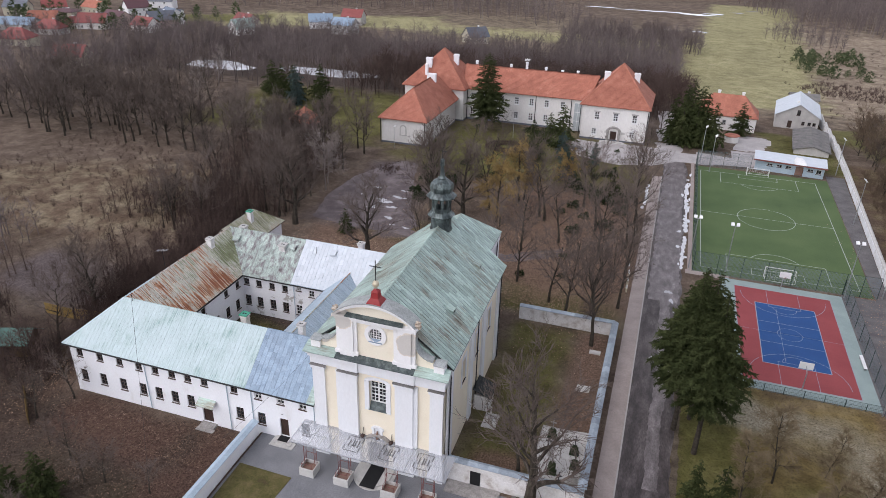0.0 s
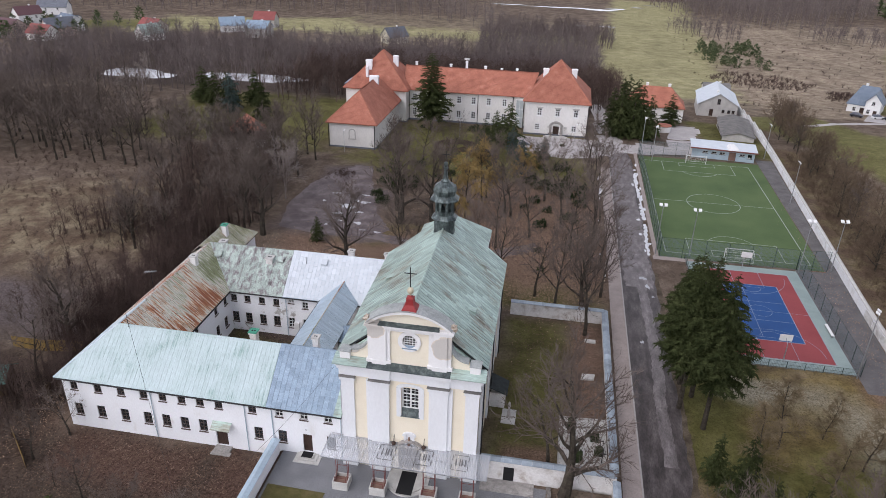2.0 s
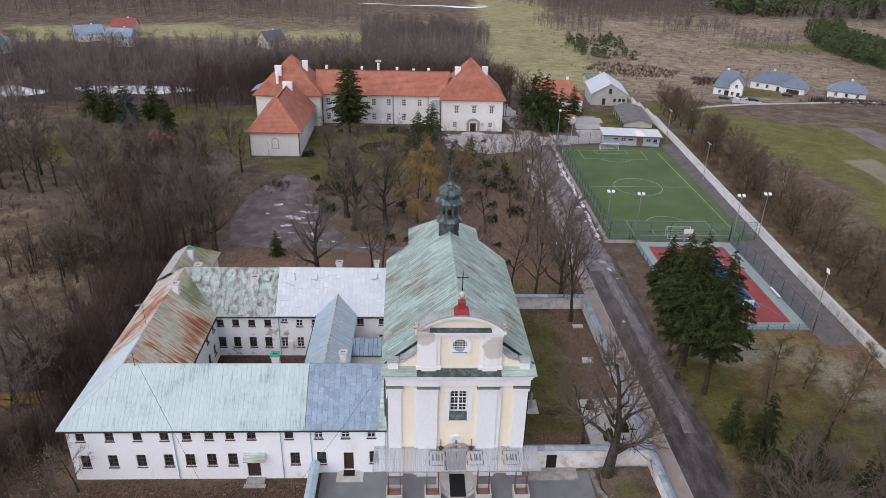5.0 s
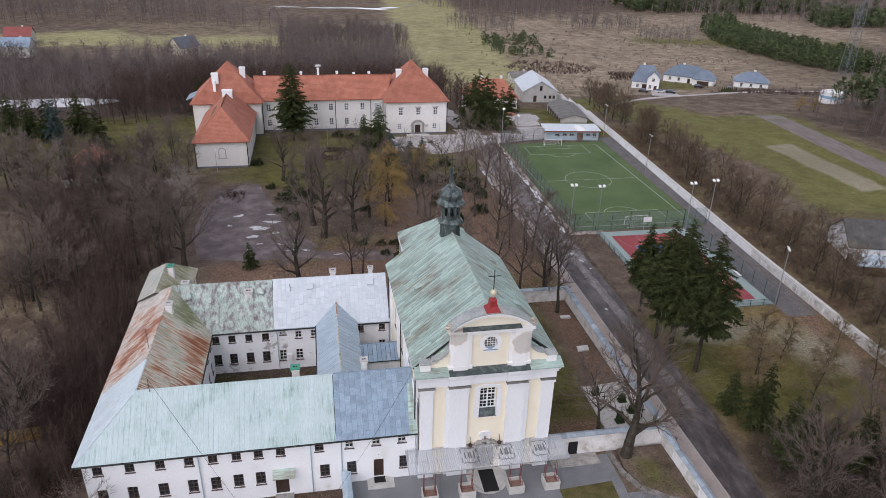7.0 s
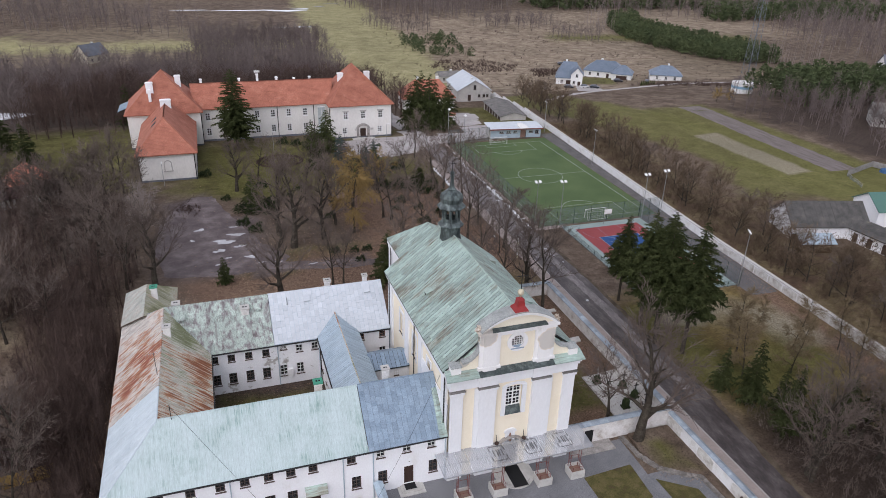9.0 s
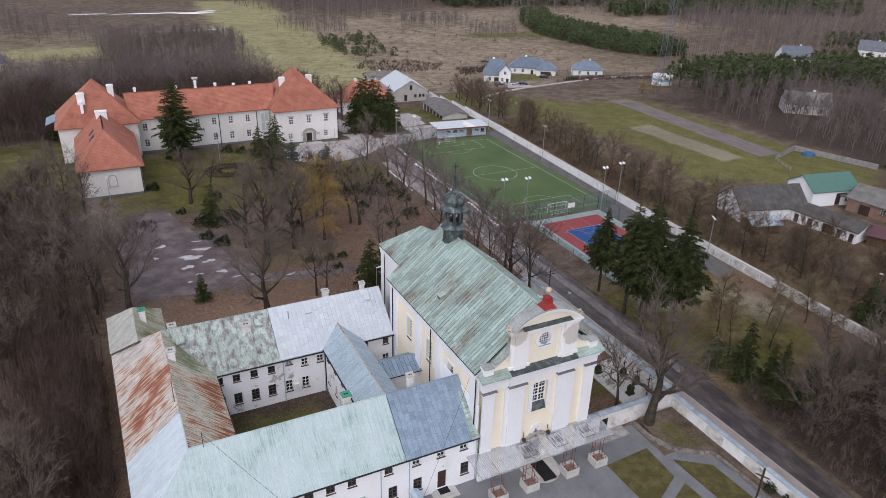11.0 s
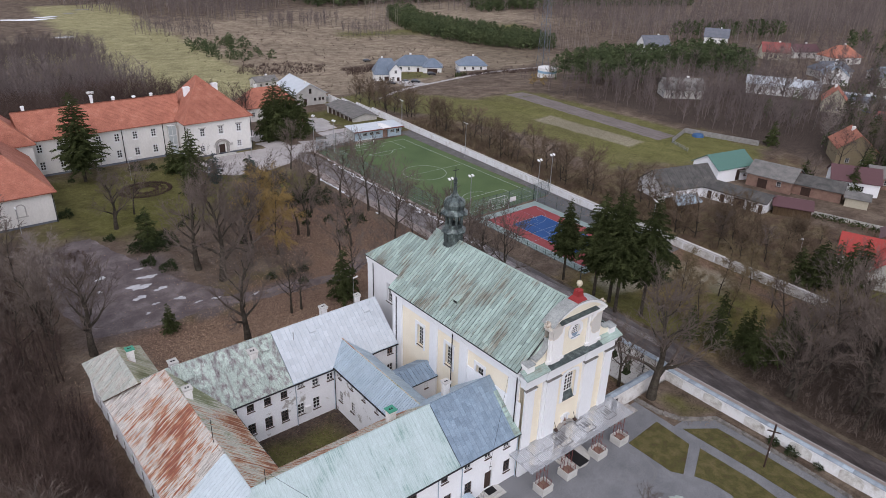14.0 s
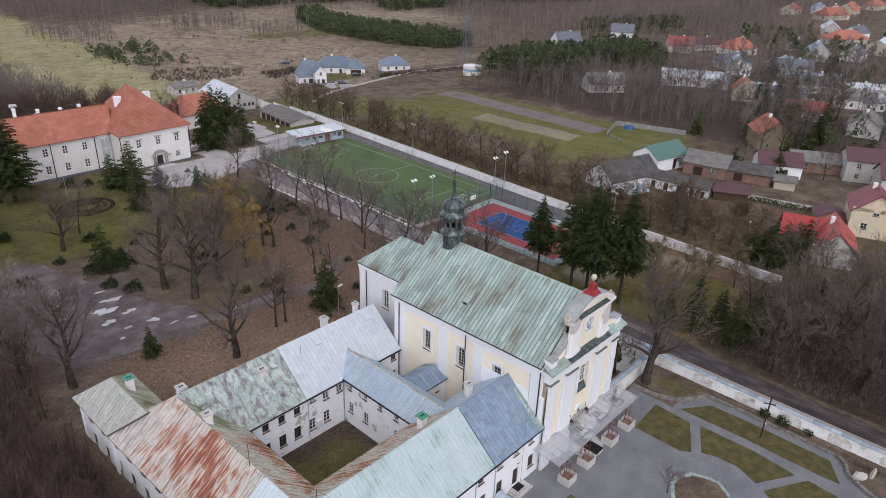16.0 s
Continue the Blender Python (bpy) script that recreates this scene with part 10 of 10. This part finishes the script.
def car(x, y, turn, colour):
    t = thing("parked_car", "parked car beside the houses", "car")
    m = shared(("paint", colour), lambda: flat("car_paint", colour, 0.3))
    g = Geo().prism([(-2.1, -0.85, 0.3), (2.1, -0.85, 0.3), (2.15, -0.85, 0.75), (1.2, -0.85, 0.9), (-2.1, -0.85, 0.95)], (0, 1.7, 0))
    g.ob("body", m, t)
    Geo().prism([(-1.9, -0.75, 0.94), (1.2, -0.75, 0.9), (0.5, -0.7, 1.45), (-1.4, -0.7, 1.45)], (0, 1.5, 0)).ob("cabin", M_TILE_GREY, t)
    for a in (-1.35, 1.35):
        for c in (-0.86, 0.66):
            Geo().rod((a, c, 0.32), (a, c + 0.2, 0.32), 0.32, n=10).ob("wheel", M_BLACK, t)
    t.matrix_basis = pose(x, y, level(x, y) + 0.03, 0, 0, turn)


for x, y, a, c in ((98.3, 261.6, 10, (0.7, 0.7, 0.7)), (101.6, 258.7, -40, (0.03, 0.035, 0.04)), (91.9, 263.5, -30, (0.05, 0.05, 0.06)), (123.6, 275.6, -20, (0.03, 0.03, 0.035)), (134.1, 268.5, 60, (0.1, 0.1, 0.11)), (-21.0, 179.5, 15, (0.5, 0.5, 0.52)), (124.2, 333.1, 0, (0.1, 0.1, 0.1)), (205.0, 107.0, 30, (0.4, 0.03, 0.03)), (200.0, 112.0, 80, (0.05, 0.12, 0.35)), (212.0, 100.0, 0, (0.7, 0.7, 0.7))):
    car(x, y, a, c)
rng = random.Random(71)
for i in range(8):
    t = Geo()
    x, y = 125.0 + i * 1.0, 259.4 + i * 0.1
    t.lathe((x, y, level(x, y)), [(0.35, 0), (0.4, 0.8), (0.25, 1.6), (0.02, 2.2)], 6)
    tagged(t.ob("thuja", M_NEEDLE), "small clipped dark green thuja", "shrub")

# lattice mast
M_MAST = flat("blue_grey_mast_steel", (0.16, 0.18, 0.21), 0.5, 0.3)
ZM = level(177.3, 254.8)
mast = thing("lattice_mast", "tall grey steel lattice mast", "mast", (177.3, 254.8, ZM))
H_, B_ = 60.0, 2.1
for sx, sy in ((-1, -1), (1, -1), (1, 1), (-1, 1)):
    Geo().rod((177.3 + sx * B_, 254.8 + sy * B_, ZM), (177.3 + sx * 0.6, 254.8 + sy * 0.6, ZM + H_), 0.1, 0.07, 4).ob("leg", M_MAST, mast)
for i in range(15):
    z0, z1 = i * 4.0, (i + 1) * 4.0
    w0, w1 = B_ + (0.6 - B_) * z0 / H_, B_ + (0.6 - B_) * z1 / H_
    g = Geo()
    for (ax, ay), (bx, by) in (((-1, -1), (1, -1)), ((1, -1), (1, 1)), ((1, 1), (-1, 1)), ((-1, 1), (-1, -1))):
        g.rod((177.3 + ax * w0, 254.8 + ay * w0, ZM + z0), (177.3 + bx * w1, 254.8 + by * w1, ZM + z1), 0.045, n=3).rod((177.3 + bx * w0, 254.8 + by * w0, ZM + z0), (177.3 + ax * w1, 254.8 + ay * w1, ZM + z1), 0.045, n=3).rod((177.3 + ax * w1, 254.8 + ay * w1, ZM + z1), (177.3 + bx * w1, 254.8 + by * w1, ZM + z1), 0.04, n=3)
    g.ob("bracing", M_MAST, mast)
wt = thing("water_tank", "round white tank with a blue band", "tank", (150.0, 226.1, level(150.0, 226.1)))
Geo().lathe((150.0, 226.1, level(150.0, 226.1)), [(4.2, 0), (4.2, 2.0)], 20).ob("base", M_WHITEPAINT, wt)
Geo().lathe((150.0, 226.1, level(150.0, 226.1) + 2.0), [(4.22, 0), (4.22, 1.0)], 20).ob("band", flat("pale_blue_paint", (0.25, 0.42, 0.55)), wt)
Geo().lathe((150.0, 226.1, level(150.0, 226.1) + 3.0), [(4.2, 0), (4.2, 1.2), (0.3, 1.6)], 20).ob("top", M_WHITEPAINT, wt)
M_FENCE_GREY = mat("grey_concrete_panels", [(0.3, (0.2, 0.19, 0.18)), (0.7, (0.33, 0.32, 0.31))], 0.8, 6, 0.9, fine_amount=0.25)
fence((103.5, 129), (117, 133.5), 1.6, "grey concrete panel fence round a garden plot", 2.0, M_FENCE_GREY, M_FENCE_GREY)
fence((117, 133.5), (124, 112), 1.6, "grey concrete panel fence round a garden plot", 2.0, M_FENCE_GREY, M_FENCE_GREY)
fence((103.5, 129), (100, 121), 1.0, "low pale fence round a garden plot", 2.0, M_CONCRETE)
tarp = Geo().lathe((117, 128.6, 0), [(1.9, 0), (1.6, 0.8), (0.6, 1.1)], 9)
tagged(tarp.ob("tarpaulin", flat("blue_tarpaulin", (0.04, 0.11, 0.24), 0.5)), "blue tarpaulin over a heap", "tarpaulin")
hedge = Geo()
for i in range(420):
    f = rng.random()
    x, y = 79.0 + f * 6.5 - f * f * 2, 74.0 - f * 18 
    o = Vector((x + rng.uniform(-0.7, 0.7), y, 0.1 + rng.random() * 1.2))
    blade(hedge, o, o + toward(rng, Vector((0, 0, 1)), 0.9) * 0.6, 0.3, rng)
stuff("hedge", hedge, M_NEEDLE, "dark green conifer hedge behind the farm", "hedge")
fence((81, 76), (86, 58), 1.0, "pale concrete garden fence behind the stables", 2.0, M_CONCRETE, M_CONCRETE)

# far village houses, each its own
NAMES = {M_COPPER: "dull green", M_TILE: "red tiled", M_TILE_RED: "bright red", M_TILE_GREY: "dark grey", M_TILE_BLUE: "slate-blue", M_ETERNIT: "old grey", M_MAROON: "maroon", M_TIN_WHITE: "white sheet", M_TIN_BLUE: "blue-grey tin"}
KINDS = {}


def far_house(x, y, turn, L, W, H, R, wall, roof, hip=0.0):
    key = (L, W, H, R, wall.name, roof.name, hip)
    m = pose(x, y, level(x, y), 0, 0, turn)
    if key in KINDS:
        return copy_thing(KINDS[key], m)
    wins = [("s", L * f, 1.0) for f in (0.2, 0.5, 0.8)] + [("w", W * 0.3, 1.0), ("w", W * 0.7, 1.0)] + ([("s", L * f, 3.6) for f in (0.3, 0.7)] if H > 5 else []) + ([("w", W * 0.5, H - 0.2)] if not hip and R - H > 3 and H > 5 else [])
    wins = [q for q in wins if q[2] + 1.4 < H]
    KINDS[key] = gable_house("village_house", "distant village house with %s roof" % NAMES[roof], L, W, H, R, wall, roof, hip=hip, wins=wins, chimneys=[(L * 0.15, 0.5, R + 0.7, 0.4)], group="houses of the village")
    KINDS[key].matrix_basis = m
    return KINDS[key]


for x, y, a, L, W, H, R, wall, roof, hip in (
    (203.0, 146.0, -62, 27, 11, 4.0, 6.2, M_WHITEPAINT, M_TIN_WHITE, 0), (162.0, 166.0, -40, 15, 10, 3.6, 7.0, M_GREYWALL, M_ETERNIT, 0), (265.0, 253.0, -30, 15, 12, 4.0, 9.0, M_WHITEPAINT, M_TILE_GREY, 0), (331.0, 254.0, -60, 14, 11, 4.0, 8.5, M_WHITEPAINT, M_TILE_GREY, 0), (281.0, 191.0, -50, 13, 10, 4.0, 8.0, M_CREAM, M_TILE_RED, 0), (300.0, 186.0, -30, 14, 10, 3.4, 6.5, M_GREYWALL, M_MAROON, 0),
    (301.0, 167.0, -20, 17, 12, 3.6, 8.5, M_PALWALL, M_TILE, 5), (247.0, 145.0, 30, 13, 10, 4.0, 7.5, M_WHITEPAINT, M_TIN_BLUE, 0), (258.0, 152.0, -30, 16, 10, 3.6, 7.0, M_GREYWALL, M_TILE_GREY, 3), (262.0, 125.0, -60, 15, 11, 4.4, 7.5, M_GREYWALL, M_TILE_GREY, 0), (270.0, 133.0, -20, 12, 9, 4.0, 6.5, M_GREYWALL, M_TIN_BLUE, 0), (193.0, 121.0, 25, 10, 8, 4.4, 8.5, M_CREAM, M_TILE, 0), (206.0, 113.0, -65, 24, 7, 3.2, 4.6, M_GREYWALL, M_TILE_GREY, 0), (214.0, 119.0, -65, 16, 6, 2.8, 3.8, M_WHITEPAINT, M_TIN_WHITE, 0),
    (133.0, 89.0, 35, 12, 10, 5.0, 9.0, M_OCHRE, M_TILE, 0), (179.0, 93.0, -60, 14, 9, 3.6, 6.5, M_GREYWALL, M_TILE_RED, 0), (231.0, 107.0, -60, 18, 10, 3.6, 6.5, M_PALWALL, M_ETERNIT, 0), (214.0, 88.0, -60, 17, 10, 3.6, 6.2, M_PALWALL, M_ETERNIT, 0), (218.0, 78.0, -60, 16, 8, 3.4, 4.4, M_WHITEPAINT, M_TIN_BLUE, 0), (240.0, 92.0, -60, 22, 10, 3.6, 5.0, M_WHITEPAINT, M_TIN_WHITE, 0), (174.0, 72.0, 10, 14, 10, 4.0, 7.0, M_GREYWALL, M_ETERNIT, 0), (250.0, 112.0, -60, 22, 8, 3.4, 4.8, M_WHITEPAINT, M_TIN_BLUE, 0),
    (565.0, 227.0, 0, 18, 12, 4.0, 8.0, M_CREAM, M_TILE_RED, 0), (533.0, 186.0, -20, 26, 13, 4.0, 9.0, M_CREAM, M_TILE, 4), (560.0, 192.0, 10, 20, 12, 4.0, 9.0, M_WHITEPAINT, M_TILE_RED, 0), (594.0, 190.0, 0, 22, 13, 4.0, 9.0, M_CREAM, M_TILE, 0), (575.0, 207.0, 30, 20, 11, 4.0, 8.0, M_WHITEPAINT, M_TIN_BLUE, 0), (660.0, 187.0, 0, 30, 14, 4.0, 8.0, M_CREAM, M_TILE, 5), (398.0, 140.0, -25, 26, 13, 3.6, 8.0, M_CREAM, M_TILE, 6), (317.0, 131.0, 25, 13, 11, 5.0, 9.5, M_GREYWALL, M_TIN_BLUE, 0), (372.0, 114.0, 0, 16, 11, 5.0, 8.5, M_CREAM, M_TIN_WHITE, 0), (440.0, 160.0, 20, 18, 11, 4.0, 8.0, M_GREYWALL, M_TIN_WHITE, 0), (430.0, 142.0, -10, 16, 11, 4.0, 8.0, M_PALWALL, M_TILE_GREY, 0), (335.0, 118.0, 0, 13, 10, 4.0, 7.5, M_WHITEPAINT, M_TILE_GREY, 0), (345.0, 150.0, 0, 12, 9, 3.4, 6.0, M_GREYWALL, M_TILE_RED, 0),
    (-352.0, 306.0, 15, 22, 11, 3.4, 6.6, M_GREYWALL, M_TIN_BLUE, 0), (-357.0, 330.0, 25, 16, 11, 4.0, 7.6, M_PINKWALL, M_TILE, 0), (-356.0, 345.0, 10, 15, 11, 6.2, 7.6, M_CREAM, M_MAROON, 4), (-370.0, 384.0, -10, 15, 10, 4.0, 7.6, M_CREAM, M_TILE, 0),
    (-331.0, 324.0, 70, 9, 7, 3.6, 6.4, M_CREAM, M_TILE_RED, 0), (-322.0, 331.0, 20, 16, 11, 4.0, 8.5, M_PALWALL, M_TILE_RED, 0), (-314.0, 341.0, -15, 16, 12, 5.5, 9.5, M_PINKWALL, M_MAROON, 0), (-324.0, 302.0, 10, 15, 10, 3.6, 7.5, M_GREYWALL, M_TILE_RED, 4), (-288.0, 249.0, 15, 14, 10, 4.0, 8.0, M_CREAM, M_TILE_RED, 4),
    (-337.0, 384.0, 60, 14, 11, 5.8, 10.0, M_WHITEPAINT, M_MAROON, 0), (-347.0, 421.0, 20, 18, 11, 5.5, 9.0, M_WHITEPAINT, M_TILE_GREY, 0), (-292.0, 352.0, 55, 15, 11, 5.0, 9.5, M_PINKWALL, M_TILE_GREY, 0), (-298.0, 369.0, -25, 13, 10, 5.5, 9.0, M_WHITEPAINT, M_TILE_BLUE, 0), (-290.0, 336.0, -10, 13, 10, 4.0, 8.0, M_PALWALL, M_TILE_RED, 0),
    (-238.5, 354.0, 60, 12, 10, 4.0, 8.5, M_PALWALL, M_COPPER, 0), (-250.0, 376.0, -20, 14, 10, 4.0, 8.0, M_CREAM, M_TILE_RED, 0), (-211.0, 397.0, 30, 14, 11, 4.0, 8.0, M_WHITEPAINT, M_TIN_BLUE, 0), (-199.0, 419.0, 5, 13, 10, 5.0, 9.0, M_GREYWALL, M_TILE_RED, 0), (-187.3, 381.9, 0, 13, 10, 5.5, 9.0, M_GREYWALL, M_TIN_BLUE, 0), (-109.0, 387.0, 45, 12, 10, 4.0, 8.5, M_CREAM, M_TILE_GREY, 0),
    (-334.0, 357.0, 15, 12, 9, 3.2, 5.0, M_GREYWALL, M_TIN_BLUE, 0), (-318.0, 392.0, 15, 16, 8, 3.0, 4.6, M_PALWALL, M_TILE_GREY, 0), (-401.0, 352.0, 20, 14, 10, 5.5, 9.0, M_CREAM, M_TILE_GREY, 0), (-392.0, 372.0, 50, 14, 10, 4.0, 8.0, M_WHITEPAINT, M_TILE_RED, 0), (-223.9, 216.0, 15, 12, 9, 4.0, 7.5, M_CREAM, M_TILE_RED, 0),
    (49.8, 301.6, 0, 10, 7, 3.0, 4.6, M_GREYWALL, M_ETERNIT, 0), (-27.4, 247.3, 8, 26, 10, 4.5, 8.0, M_GREYWALL, M_TIN_BLUE, 0)):
    far_house(x, y, a, L, W, H, R, wall, roof, hip)
# cables
for a, b_, name in (((-62.6, 61.8, 12.2), (-47.5, 44.0, 0.5), "aerial_cable"), ((-33.6, 58.6, 12.6), (-43.4, 52.0, 1.2), "service_cable")):
    a, b_ = Vector(a), Vector(b_)
    g = Geo()
    pts = [a.lerp(b_, i / 8) - Vector((0, 0, 0.5 * math.sin(math.pi * i / 8))) for i in range(9)]
    for p_, q_ in zip(pts, pts[1:]):
        g.rod(p_, q_, 0.018, n=3)
    tagged(g.ob(name, M_DARKMETAL), "thin dark cable strung from the roof", "cable")
